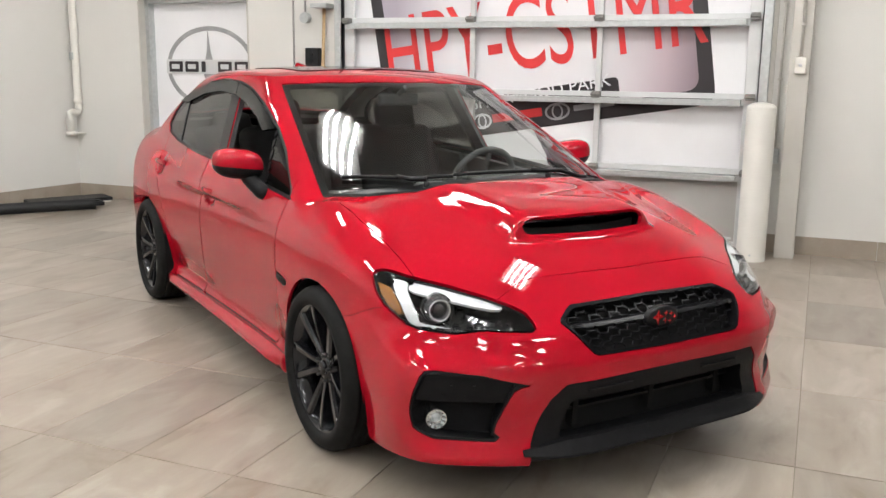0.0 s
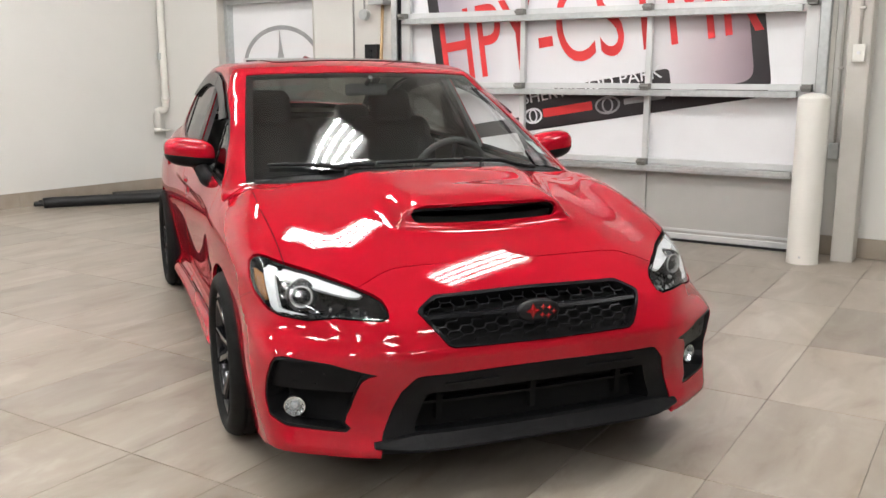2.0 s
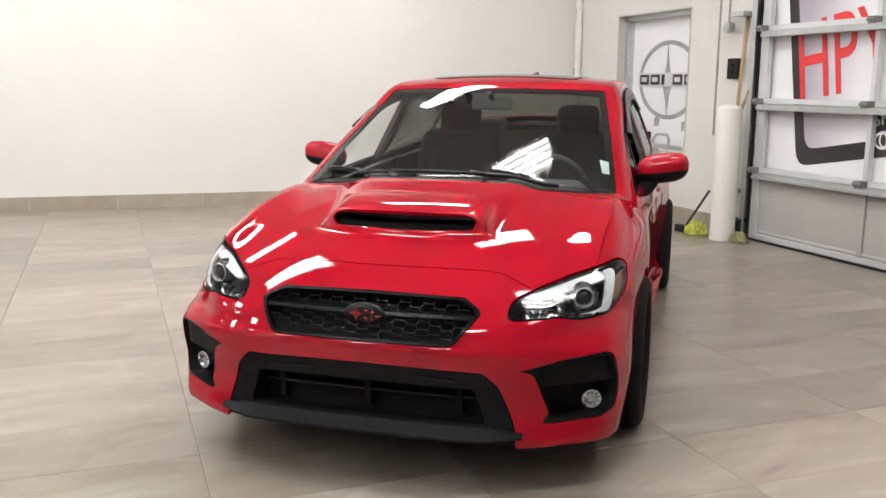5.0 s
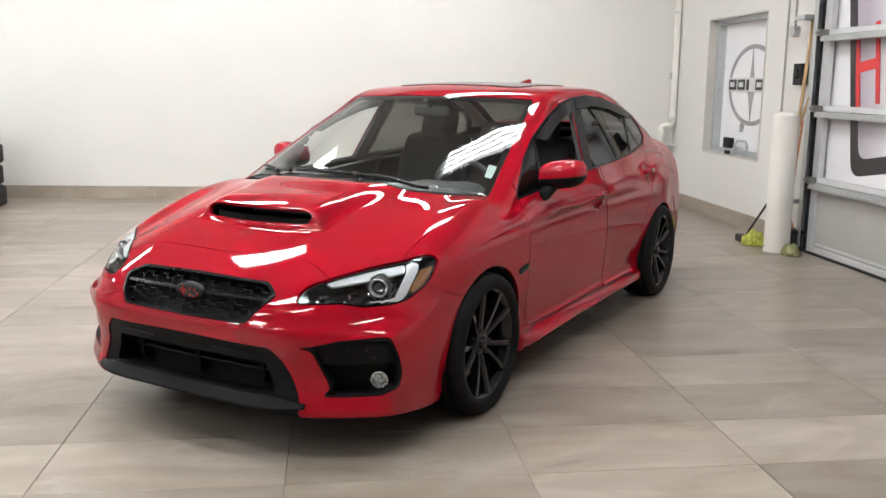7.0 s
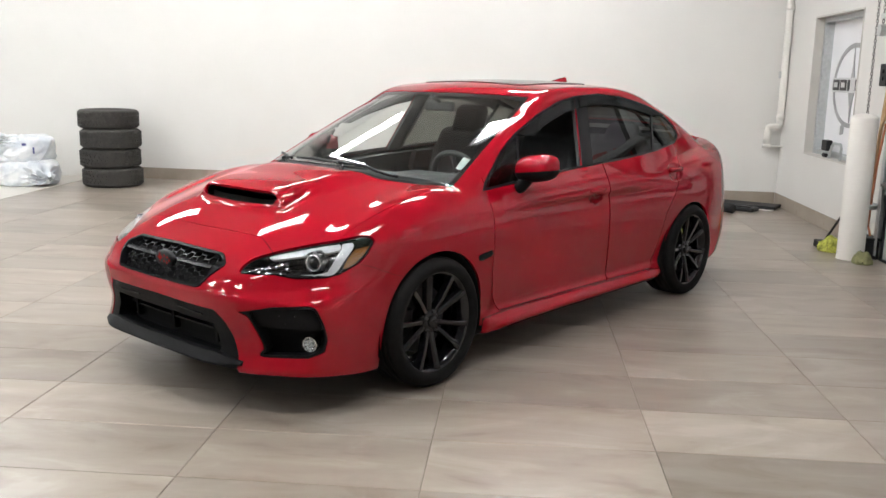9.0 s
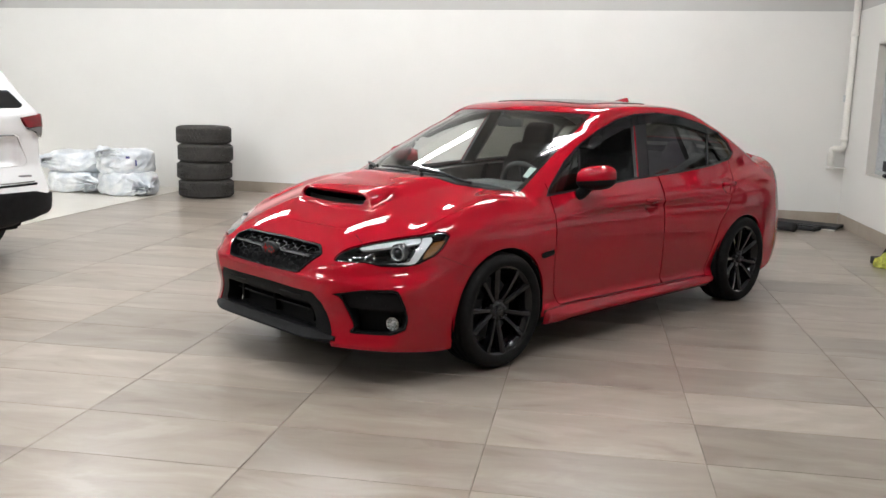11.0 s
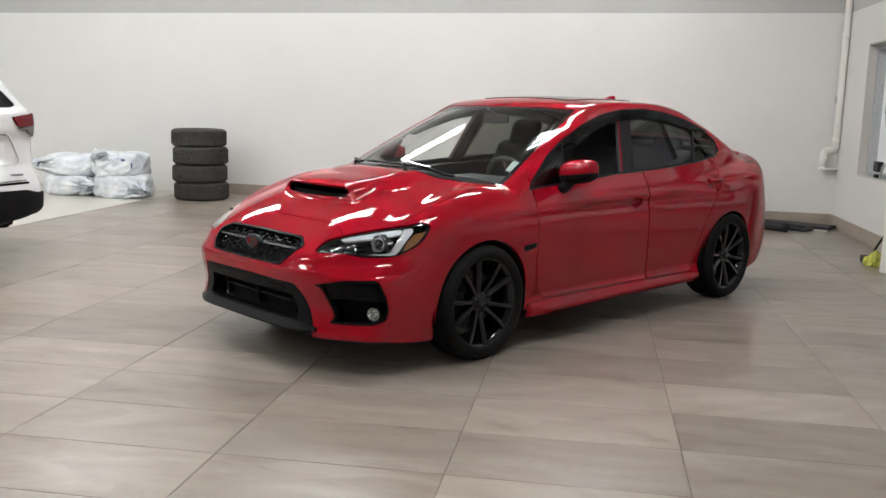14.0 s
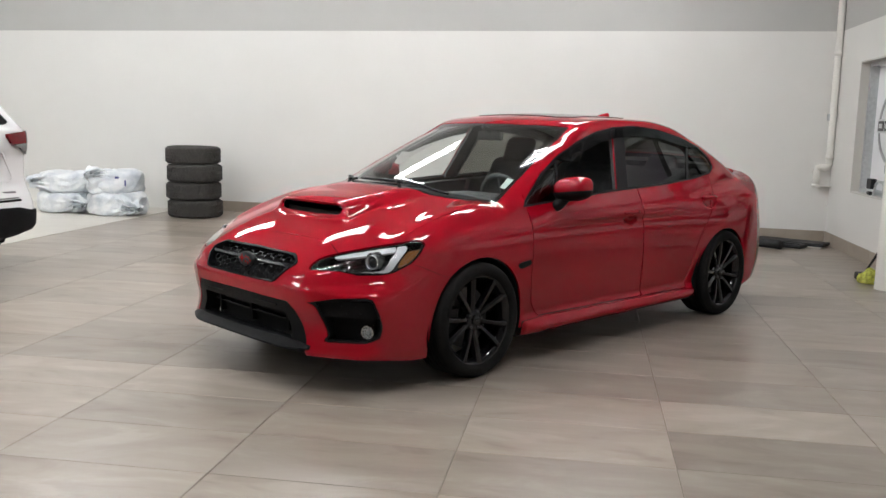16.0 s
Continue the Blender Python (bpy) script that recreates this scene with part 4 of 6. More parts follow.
part("front_lip", lip_bm(), M_TEXTURED, car, "textured black chin spoiler")

for s, side in ((1, left), (-1, right)):
    # fog lamp in its black bezel
    fr = [side, lambda v: 1.7 - v[:, 0]]
    low_half = lambda v: v[:, 2] - 0.398
    high_half = lambda v: 0.398 - v[:, 2]
    bez = panel("fog_bezel", fr + [within(FOG, SZ, 0.001), low_half], M_TEXTURED, car, "textured black fog lamp bezel", -0.090, 0)
    panel("bezel_rim", fr + [within(FOG, SZ, 0.001), without(FOG, SZ, -0.010)], M_TEXTURED, bez, "", -0.003, 0.10)
    panel("bezel_panel", fr + [within(FOG, SZ, 0.004), high_half], M_TEXTURED, bez, "flat black upper bezel panel", -0.022, 0.06)
    for k in range(4):
        z = 0.420 + 0.017 * k
        panel("bezel_slat", fr + [within([(-1.50, z), (-1.235, z), (-1.235, z + 0.007), (-1.50, z + 0.007)], SZ, 0.0, 0.002)], M_TRIM, bez, "", -0.018, 0.006)
    c = Vector((2.026, s * 0.757, 0.325))
    ax = Vector((0.93, s * 0.36, 0)).normalized()
    fturn = Matrix.Translation(c) @ ax.to_track_quat("Z", "Y").to_matrix().to_4x4()
    fog = part("fog_lamp", lathe_bm([(0.0, -0.012), (0.010, -0.012), (0.016, -0.007), (0.022, -0.009), (0.026, -0.003), (0.030, 0.003), (0.032, 0.008), (0.035, 0.008), (0.036, -0.05)], 12), M_BOWL, bez, "round clear fog lamp with a faceted chrome bowl", at=fturn)
    part("bulb_shield", cyl_bm((0, 0, -0.02), (0, 0, 0.002), 0.011, 0.008, 12), M_GUIDE, fog)
    g = lathe_bm([(0.0, 0.012), (0.014, 0.011), (0.025, 0.007), (0.033, 0.0)], 28)
    part("lens", g, G_LAMP, fog, smooth=True, at=Matrix.Translation((0, 0, 0.004)))

    # headlamp: housing, bright guide, projector, amber marker, clear cover
    hl = panel("headlight", fr + [within(HL, SZ, 0.004)], M_HOUSING, car, "clear headlight with a projector lens and chrome bracket", -0.095, 0)
    panel("headlight_rim", fr + [within(HL, SZ, 0.003), without(HL, SZ, -0.0045)], M_GLOSSBLACK, hl, "", -0.004, 0.10)
    BAR = [(-1.006, 0.757), (-1.084, 0.752), (-1.088, 0.728), (-1.117, 0.699), (-1.150, 0.650), (-1.185, 0.633), (-1.340, 0.630), (-1.345, 0.622), (-1.19, 0.623), (-1.140, 0.623), (-1.106, 0.634), (-1.068, 0.678), (-1.008, 0.735)]
    TOPG = [(-1.090, 0.752), (-1.211, 0.739), (-1.375, 0.718), (-1.502, 0.701), (-1.580, 0.688), (-1.492, 0.687), (-1.384, 0.698), (-1.222, 0.715), (-1.094, 0.729)]
    panel("light_guide", fr + [within(BAR, SZ, 0.0, 0.005)], M_GUIDE, hl, "bright bracket-shaped light guide", -0.010, 0.012)
    panel("light_guide", fr + [within(TOPG, SZ, 0.0, 0.004)], M_GUIDE, hl, "bright bracket-shaped light guide", -0.011, 0.010)
    for row, (za, zb, s0, s1, cells) in enumerate(((0.661, 0.675, -1.59, -1.41, 8), (0.640, 0.655, -1.63, -1.41, 9))):
        for k in range(cells):
            sa = s0 + (s1 - s0) * k / cells
            sb = sa + (s1 - s0) / cells * 0.72
            panel("reflector_cell", fr + [within([(sa, za), (sb, za), (sb, zb), (sa, zb)], SZ, 0.0, 0.003)], M_SILVER if k % 2 == 1 else M_HOUSING, hl, "", -0.030, 0.01)
    AMB = [(-0.998, 0.729), (-0.905, 0.740), (-0.940, 0.700), (-0.990, 0.667), (-1.060, 0.640), (-1.064, 0.656), (-1.046, 0.684)]
    panel("amber_marker", fr + [within(AMB, SZ, 0.0, 0.006)], M_AMBER, hl, "amber side marker", -0.016, 0.02)
    c = Vector((1.972, s * 0.714, 0.668))
    ax = Vector((0.96, s * 0.28, 0.02)).normalized()
    turn = Matrix.Translation(c) @ ax.to_track_quat("Z", "Y").to_matrix().to_4x4()
    part("projector_ring", lathe_bm([(0.028, -0.03), (0.037, -0.03), (0.037, -0.002), (0.035, 0.002), (0.031, -0.004), (0.028, -0.02)], 32), M_SILVER, hl, "chrome ring round the projector", smooth=True, at=turn)
    part("projector_lens", lathe_bm([(0.0, 0.004), (0.012, 0.002), (0.022, -0.005), (0.029, -0.017), (0.029, -0.03)], 32), M_GLOSSBLACK, hl, "dark glass projector lens", smooth=True, at=turn)
    part("projector_cowl", lathe_bm([(0.038, -0.004), (0.050, -0.010), (0.052, -0.06), (0.034, -0.06)], 32), M_HOUSING, hl, "dark cowl round the projector", smooth=True, at=turn)
    panel("lamp_cover", fr + [within(HL, SZ, 0.003)], G_LAMP, hl, "clear lamp cover", -0.003, 0)

    # small vent behind the front wheel: a near-black patch for its shaded recess
    VENT = [(1.045, 0.600), (0.920, 0.612), (0.912, 0.584), (1.025, 0.566)]
    panel("fender_vent", [side, within(VENT, XZ, 0.0, 0.004)], M_TEXTURED, car, "small near-black patch for the shaded vent recess behind the wheel", 0.003, 0.01)


# ---- wheels ----
def wheel(x, y, s):
    """A wheel with its centre at (x, y); s: +1 on the car's left."""
    R, HALF = 0.318, 0.118
    hub = new("wheel")
    hub.empty_display_size = 0.1
    hub.parent = car
    hub.matrix_basis = pose(x, y, R - 0.003, 0, 0, 0 if s > 0 else 180)
    prof = [(0.244, -HALF * 0.86), (0.251, -HALF), (0.280, -HALF * 1.05), (0.302, -HALF * 0.96), (0.314, -HALF * 0.80)]
    for g in (-0.55, -0.18, 0.18, 0.55):
        prof += [(R, HALF * (g - 0.13)), (R, HALF * (g - 0.06)), (R - 0.008, HALF * (g - 0.05)), (R - 0.008, HALF * (g + 0.05)), (R, HALF * (g + 0.06)), (R, HALF * (g + 0.13))]
    prof += [(0.314, HALF * 0.80), (0.302, HALF * 0.96), (0.280, HALF * 1.05), (0.251, HALF), (0.244, HALF * 0.86)]
    part("tyre", lathe_bm(prof, 72, "Y"), M_RUBBER, hub, "black low-profile tyre", smooth=True)
    b = lathe_bm([(0.234, -0.10), (0.217, -0.09), (0.212, 0.02), (0.224, 0.088), (0.240, 0.100), (0.248, 0.106), (0.250, 0.100), (0.244, 0.085)], 72, "Y")
    part("rim", b, M_WHEEL, hub, "gloss black alloy rim", smooth=True)
    for k in range(5):
        mid = 2 * math.pi * k / 5 - radians(8)
        for w in (-1, 1):
            # a pair of broad arms forks from the hub towards the rim's lip
            b = bmesh.new()
            rows = []
            for r_, a, half, dep, thick in ((0.030, 0.20, 0.013, 0.066, 0.03), (0.060, 0.19, 0.0155, 0.073, 0.035), (0.105, 0.215, 0.0140, 0.083, 0.040), (0.165, 0.236, 0.0148, 0.094, 0.040), (0.215, 0.250, 0.0170, 0.101, 0.038), (0.238, 0.256, 0.0190, 0.103, 0.034)):
                c, s_ = math.cos(mid + w * a), math.sin(mid + w * a)
                row = []
                # the face falls away towards the middle of the pair
                for q, d in ((-half * 1.15, -thick), (-half, -0.003), (-half * 0.72, 0.0), (half * 0.35, -0.002), (half * 0.9, -0.012), (half * 1.15, -thick)):
                    q = q * -w
                    row.append(b.verts.new((r_ * c - q * s_, dep + d, r_ * s_ + q * c)))
                rows.append(row)
            for p, q in zip(rows, rows[1:]):
                for i in range(5):
                    b.faces.new((p[i], p[i + 1], q[i + 1], q[i]))
            bmesh.ops.recalc_face_normals(b, faces=b.faces)
            part("spoke", b, M_WHEEL, hub)
        a = mid + math.pi / 5
        part("lug_nut", cyl_bm((0.050 * math.cos(a), 0.055, 0.050 * math.sin(a)), (0.050 * math.cos(a), 0.086, 0.050 * math.sin(a)), 0.0075, 0.006, 6), M_DISC, hub, "dull steel lug nut")
    part("hub", lathe_bm([(0.0, 0.076), (0.040, 0.075), (0.062, 0.070), (0.068, 0.03)], 40, "Y"), M_WHEEL, hub, smooth=True)
    part("centre_cap", lathe_bm([(0.0, 0.0885), (0.020, 0.088), (0.028, 0.085), (0.030, 0.079)], 32, "Y"), M_GLOSSBLACK, hub, "black centre cap with a small mark", smooth=True)
    part("cap_mark", box_bm(-0.012, 0.0885, -0.004, 0.012, 0.0905, 0.004, 0.0008), M_DISC, hub, "plain grey mark")
    part("brake_disc", lathe_bm([(0.07, 0.0), (0.165, 0.0), (0.165, -0.026), (0.07, -0.026)], 48, "Y", True), M_DISC, hub)
    b = box_bm(0.085, -0.045, -0.075, 0.185, 0.030, 0.075, 0.012)
    part("brake_caliper", b, M_TRIM, hub)
    return hub


for wx in (1.350, -1.318):
    for s in (1, -1):
        wheel(wx, s * 0.784, s)
        # liner of the wheel arch
        b = bmesh.new()
        rings = []
        for i in range(25):
            a = math.pi * (-0.08 + 1.16 * i / 24)
            r = 0.362
            rings.append([b.verts.new((wx + r * math.cos(a), s * y_, max(0.16, 0.302 + r * math.sin(a)))) for y_ in (0.45, 0.865)] + [b.verts.new((wx + 0.02 * math.cos(a), s * 0.45, 0.302 + 0.02 * math.sin(a)))])
        for p, q in zip(rings, rings[1:]):
            b.faces.new((p[0], q[0], q[1], p[1]))
            b.faces.new((p[2], q[2], q[0], p[0]))
        part("arch_liner", b, M_VOID, car)
# underbody set low, and sill boxes added, to block light passing underneath
part("underbody", box_bm(-1.95, -0.64, 0.142, 2.00, 0.64, 0.24, 0.02), M_VOID, car)
for s in (-1, 1):
    part("sill_tray", box_bm(-0.93, min(s * 0.645, s * 0.800), 0.146, 0.95, max(s * 0.645, s * 0.800), 0.21, 0.01), M_VOID, car)


# ---- car: cabin ----
def solid(name, F, lo, hi, h, material, parent, label="", at=None):
    ob = mesh_from(name, *nets(F, lo, hi, h), material, parent, label)
    if at is not None:
        ob.matrix_basis = at
    return ob


def rbox(p, c, half, r):
    """A rounded box."""
    q = np.abs(p - np.array(c)) - (np.array(half) - r)
    return np.linalg.norm(np.maximum(q, 0), axis=1) + np.minimum(q.max(1), 0) - r


def dash_form(p):
    q = p.copy()
    q[:, 0] -= -0.16 * p[:, 1] ** 2
    a = rbox(q, (0.98, 0, 0.80), (0.20, 0.70, 0.115), 0.06)
    hoodlet = rbox(p, (0.86, 0.36, 0.90), (0.13, 0.19, 0.055), 0.045)
    tunnel = rbox(p, (0.40, 0, 0.52), (0.62, 0.11, 0.12), 0.04)
    screen = rbox(p, (0.80, 0, 0.80), (0.05, 0.15, 0.13), 0.03)
    return smin(smin(smin(a, hoodlet, 0.05), tunnel, 0.06), screen, 0.03)


solid("dashboard", dash_form, (-0.3, -0.75, 0.3), (1.3, 0.75, 1.0), 0.025, M_DASH, car, "charcoal dashboard with an instrument hood")


def seat_form(p, y0, x0=0.0):
    q = p - np.array([x0, y0, 0])
    q[:, 1] = np.abs(q[:, 1])
    cushion = rbox(q, (0.10, 0, 0.46), (0.27, 0.25, 0.085), 0.06)
    lean = q.copy()
    lean[:, 0] += (q[:, 2] - 0.5) * 0.34
    back = rbox(lean, (-0.17, 0, 0.79), (0.075, 0.235, 0.335), 0.065)
    back = back - 0.018 * np.clip((q[:, 1] - 0.13) / 0.1, 0, 1) * (q[:, 2] < 1.0)
    head = rbox(lean, (-0.15, 0, 1.185), (0.055, 0.125, 0.095), 0.05)
    post = np.hypot(lean[:, 0] + 0.16, q[:, 1] - 0.06) - 0.01
    post = np.maximum(post, np.abs(q[:, 2] - 1.12) - 0.06)
    return np.minimum(smin(smin(cushion, back, 0.04), head, 0.01), post)


for y0 in (0.36, -0.36):
    solid("front_seat", lambda p: seat_form(p, y0), (-0.65, y0 - 0.32, 0.3), (0.45, y0 + 0.32, 1.32), 0.025, M_CABIN, car, "dark cloth front seat with a headrest")


def bench_form(p):
    lean = p.copy()
    lean[:, 0] += (p[:, 2] - 0.5) * 0.42
    a = smin(rbox(p, (-0.72, 0, 0.47), (0.26, 0.62, 0.09), 0.06), rbox(lean, (-0.98, 0, 0.78), (0.08, 0.60, 0.30), 0.06), 0.05)
    for hy in (-0.36, 0.36):
        a = smin(a, rbox(lean, (-0.96, hy, 1.10), (0.05, 0.12, 0.065), 0.04), 0.02)
    return a


solid("rear_bench", bench_form, (-1.5, -0.7, 0.3), (-0.35, 0.7, 1.25), 0.03, M_CABIN, car, "dark cloth rear bench")
part("cabin_floor", box_bm(-1.5, -0.72, 0.24, 1.2, 0.72, 0.30, 0.01), M_CABIN, car)
part("parcel_shelf", box_bm(-1.68, -0.60, 0.98, -1.22, 0.60, 1.01, 0.008), M_CABIN, car)
for side in (left, right):
    panel("door_lining", [side, within(DOOR_F, XZ, 0.01), dlo_out, screen_out, bounds(0.2, 0.975, 2)], M_DASH, car, "charcoal inner door lining", -0.06, 0.02)
    panel("door_lining", [side, within(DOOR_R, XZ, 0.01), dlo_out, bounds(0.2, 1.05, 2)], M_DASH, car, "charcoal inner door lining", -0.06, 0.02)

# steering wheel on the car's left
b = bmesh.new()
ring = []
for i in range(40):
    a = 2 * math.pi * i / 40
    ring.append([b.verts.new(((0.182 + 0.016 * math.cos(c)) * math.cos(a), (0.182 + 0.016 * math.cos(c)) * math.sin(a), 0.016 * math.sin(c))) for c in [2 * math.pi * j / 10 for j in range(10)]])
for i in range(40):
    p, q = ring[i], ring[(i + 1) % 40]
    for j in range(10):
        b.faces.new((p[j], q[j], q[(j + 1) % 10], p[(j + 1) % 10]))
join(b, lathe_bm([(0.0, 0.02), (0.05, 0.018), (0.065, 0.0), (0.06, -0.03)], 24))
for a in (0.0, math.pi, -math.pi / 2):
    join(b, tube_bm([(0.05 * math.cos(a), 0.05 * math.sin(a), 0), (0.18 * math.cos(a), 0.18 * math.sin(a), 0)], 0.013, 8))
part("steering_wheel", b, M_DASH, car, "dark three-spoke steering wheel", smooth=True, at=Matrix.Translation((0.58, 0.36, 0.885)) @ Matrix.Rotation(radians(-68), 4, "Y"))
part("column", cyl_bm((0.60, 0.36, 0.88), (0.85, 0.36, 0.80), 0.035), M_DASH, car, smooth=True)
part("rear_view_mirror", box_bm(0.33, -0.11, 1.265, 0.36, 0.11, 1.325, 0.012), M_DASH, car, "dark rear-view mirror under the windscreen's top")
part("mirror_stem", cyl_bm((0.35, 0, 1.32), (0.42, 0, 1.355), 0.012), M_DASH, car)


def screen_z(x, y):
    """Height of the skin over (x, y)."""
    lo, hi = np.full(np.shape(x), 0.5), np.full(np.shape(x), 1.6)
    x, y = np.asarray(x, float), np.asarray(y, float)
    for _ in range(24):
        mid = (lo + hi) / 2
        ins = car_skin(np.stack([x, y, mid], -1)) < 0
        lo, hi = np.where(ins, mid, lo), np.where(ins, hi, mid)
    return lo


def on_screen(pts, lift):
    xs, ys = np.array([p[0] for p in pts]), np.array([p[1] for p in pts])
    return [(x, y, z + lift) for x, y, z in zip(xs, ys, screen_z(xs, ys))]


b = bmesh.new()
corner = on_screen([(0.964, 0.655), (0.872, 0.632), (0.850, 0.692), (0.938, 0.713)], -0.010)
vs = [b.verts.new(c) for c in corner]
vs2 = [b.verts.new((x, y, z - 0.0015)) for x, y, z in corner]
b.faces.new(vs)
b.faces.new(vs2[::-1])
for i in range(4):
    b.faces.new((vs[i], vs2[i], vs2[(i + 1) % 4], vs[(i + 1) % 4]))
part("sticker", b, M_STICKER, car, "pale green paper sticker inside the windscreen")

for ends, pivot in ((((1.045, -0.635), (1.290, -0.25)), (1.262, -0.36)), (((1.262, -0.235), (1.225, 0.50)), (1.335, 0.20))):
    (x0, y0), (x1, y1) = ends
    line = [(x0 + (x1 - x0) * k / 12, y0 + (y1 - y0) * k / 12) for k in range(13)]
    if y1 > 0:
        line = [(x + 0.055 * math.sin(math.pi * k / 12), y) for k, (x, y) in enumerate(line)]
    wip = part("wiper", tube_bm(on_screen(line, 0.012), 0.008, 8), M_TRIM, car, "black wiper blade lying on the windscreen", smooth=True)
    mid = line[6]
    far = on_screen([pivot, ((pivot[0] + mid[0]) / 2, (pivot[1] + mid[1]) / 2), mid], 0.018)
    part("wiper_arm", tube_bm(far, 0.010, 8), M_TRIM, wip, smooth=True)
    px, py, pz = far[0]
    part("wiper_pivot", cyl_bm((px, py, pz - 0.05), (px, py, pz - 0.010), 0.014, 0.011, 16), M_TRIM, wip, smooth=True)

# door handles, mirrors, roof fin, boot lip
for s, side in ((1, left), (-1, right)):
    for hx, hz in ((-0.105, 0.822), (-1.125, 0.880)):
        y0 = float(PLAN_W(hx) - SIDE_IN(hz))
        pts = [(hx + 0.088 - 0.176 * k / 10, s * (y0 + 0.012 + 0.012 * math.sin(math.pi * k / 10)), hz + 0.004) for k in range(11)]
        b = tube_bm(pts, 0.0115, 10)
        bmesh.ops.scale(b, vec=(1, 1, 1.25), space=Matrix.Translation((0, 0, -hz)), verts=b.verts)
        part("door_handle", b, M_RED, car, "red body-coloured pull handle", smooth=True)

    MIRROR = np.array([0.592, 0.905, 1.008] if s > 0 else [0.495, -0.890, 1.020])

    def cap_form(p):
        q = (p - MIRROR) / (1.0 if s > 0 else 0.93)
        q[:, 1] *= s
        q[:, 2] -= 0.12 * q[:, 1]
        e = (np.abs(q[:, 0] / 0.086) ** 2.4 + np.abs(q[:, 1] / 0.122) ** 3.0 + np.abs(q[:, 2] / 0.072) ** 2.6) ** (1 / 2.6) - 1
        e = e * 0.07
        return smax(e, -(q[:, 0] + 0.045), 0.012)

    v, t, n = nets(cap_form, tuple(MIRROR - (0.142, 0.16, 0.108)), tuple(MIRROR + (0.158, 0.16, 0.132)), 0.010)
    split = lambda w: (w[:, 2] - MIRROR[2] + 0.015 - 0.12 * (np.abs(w[:, 1]) - abs(MIRROR[1])))
    mirror = mesh_from("wing_mirror", *cut(v, t, n, -split(v)), M_RED, car, "red wing mirror with a black underside")
    mesh_from("mirror_base", *cut(v, t, n, split(v)), M_TEXTURED, mirror, "black lower mirror shell")
    part("mirror_arm", tube_bm([(0.655, s * 0.795, 0.885), (0.640, s * 0.835, 0.910), (MIRROR[0] + 0.023, MIRROR[1] - s * 0.045, 0.950), (MIRROR[0] + 0.008, MIRROR[1] - s * 0.025, 0.985)], 0.034, 12), M_TEXTURED, mirror, "black mirror arm", smooth=True)
    part("mirror_lamp", box_bm(MIRROR[0] - 0.017, MIRROR[1] + s * (0.083 if s > 0 else 0.076) - 0.010, MIRROR[2] - 0.018, MIRROR[0] + 0.033, MIRROR[1] + s * (0.083 if s > 0 else 0.076) + 0.012, MIRROR[2] - 0.004, 0.006), M_SILVER, mirror, "clear indicator strip")
    part("mirror_glass", box_bm(MIRROR[0] - 0.054, MIRROR[1] - 0.085, MIRROR[2] - 0.043, MIRROR[0] - 0.046, MIRROR[1] + 0.085, MIRROR[2] + 0.047, 0.003), M_CHROME, mirror, "mirror glass")


def fin_form(p):
    q = p - np.array([-0.92, 0, 1.424])
    k = np.clip((q[:, 0] + 0.10) / 0.22, 0, 1)
    top = q[:, 2] - 0.062 * (1 - k) ** 0.45
    return smax(smax(np.abs(q[:, 1]) - 0.028 * (1 - 0.7 * np.clip(q[:, 2] / 0.08, 0, 1)), top, 0.012), smax(np.abs(q[:, 0] - 0.01) - 0.085, -q[:, 2] - 0.03, 0.01), 0.008)


solid("roof_aerial", fin_form, (-1.12, -0.08, 1.37), (-0.72, 0.08, 1.55), 0.010, M_RED, car, "small red roof aerial fin")
b = tube_bm([(-2.08 + 0.28 * abs(y) ** 2.2, y, 1.084 - 0.10 * y * y) for y in np.linspace(-0.60, 0.60, 25)], 0.021, 8)
bmesh.ops.scale(b, vec=(2.2, 1, 1), space=Matrix.Translation((2.1, 0, 0)), verts=b.verts)
part("boot_lip", b, M_RED, car, "slim red boot lip", smooth=True)


# ---- writing ----
def words(name, text, material, parent, x, z, width, height, turn, y, label=""):
    """Raised lettering on the north wall's plane, facing south, from its lower left corner."""
    cu = bpy.data.curves.new("t", "FONT")
    cu.body, cu.size, cu.extrude, cu.resolution_u = text, 1.0, 0.002, 6
    ob = bpy.data.objects.new("t", cu)
    me = bpy.data.meshes.new_from_object(ob)
    bpy.data.objects.remove(ob)
    co = np.array([v.co for v in me.vertices])
    lo, hi = co.min(0), co.max(0)
    c, s = math.cos(radians(turn)), math.sin(radians(turn))
    for v in me.vertices:
        u = (v.co.x - lo[0]) / (hi[0] - lo[0]) * width
        w = (v.co.y - lo[1]) / (hi[1] - lo[1]) * height
        v.co = (x + u * c - w * s, y - v.co.z, z + u * s + w * c)
    me.materials.clear()
    me.materials.append(material)
    me.name = name
    ob = new(name, me)
    ob.parent = parent
    return tagged(ob, label) if label else ob


def turned(points, x, z, turn):
    c, s = math.cos(radians(turn)), math.sin(radians(turn))
    return [(x + u * c - w * s, z + u * s + w * c) for u, w in points]


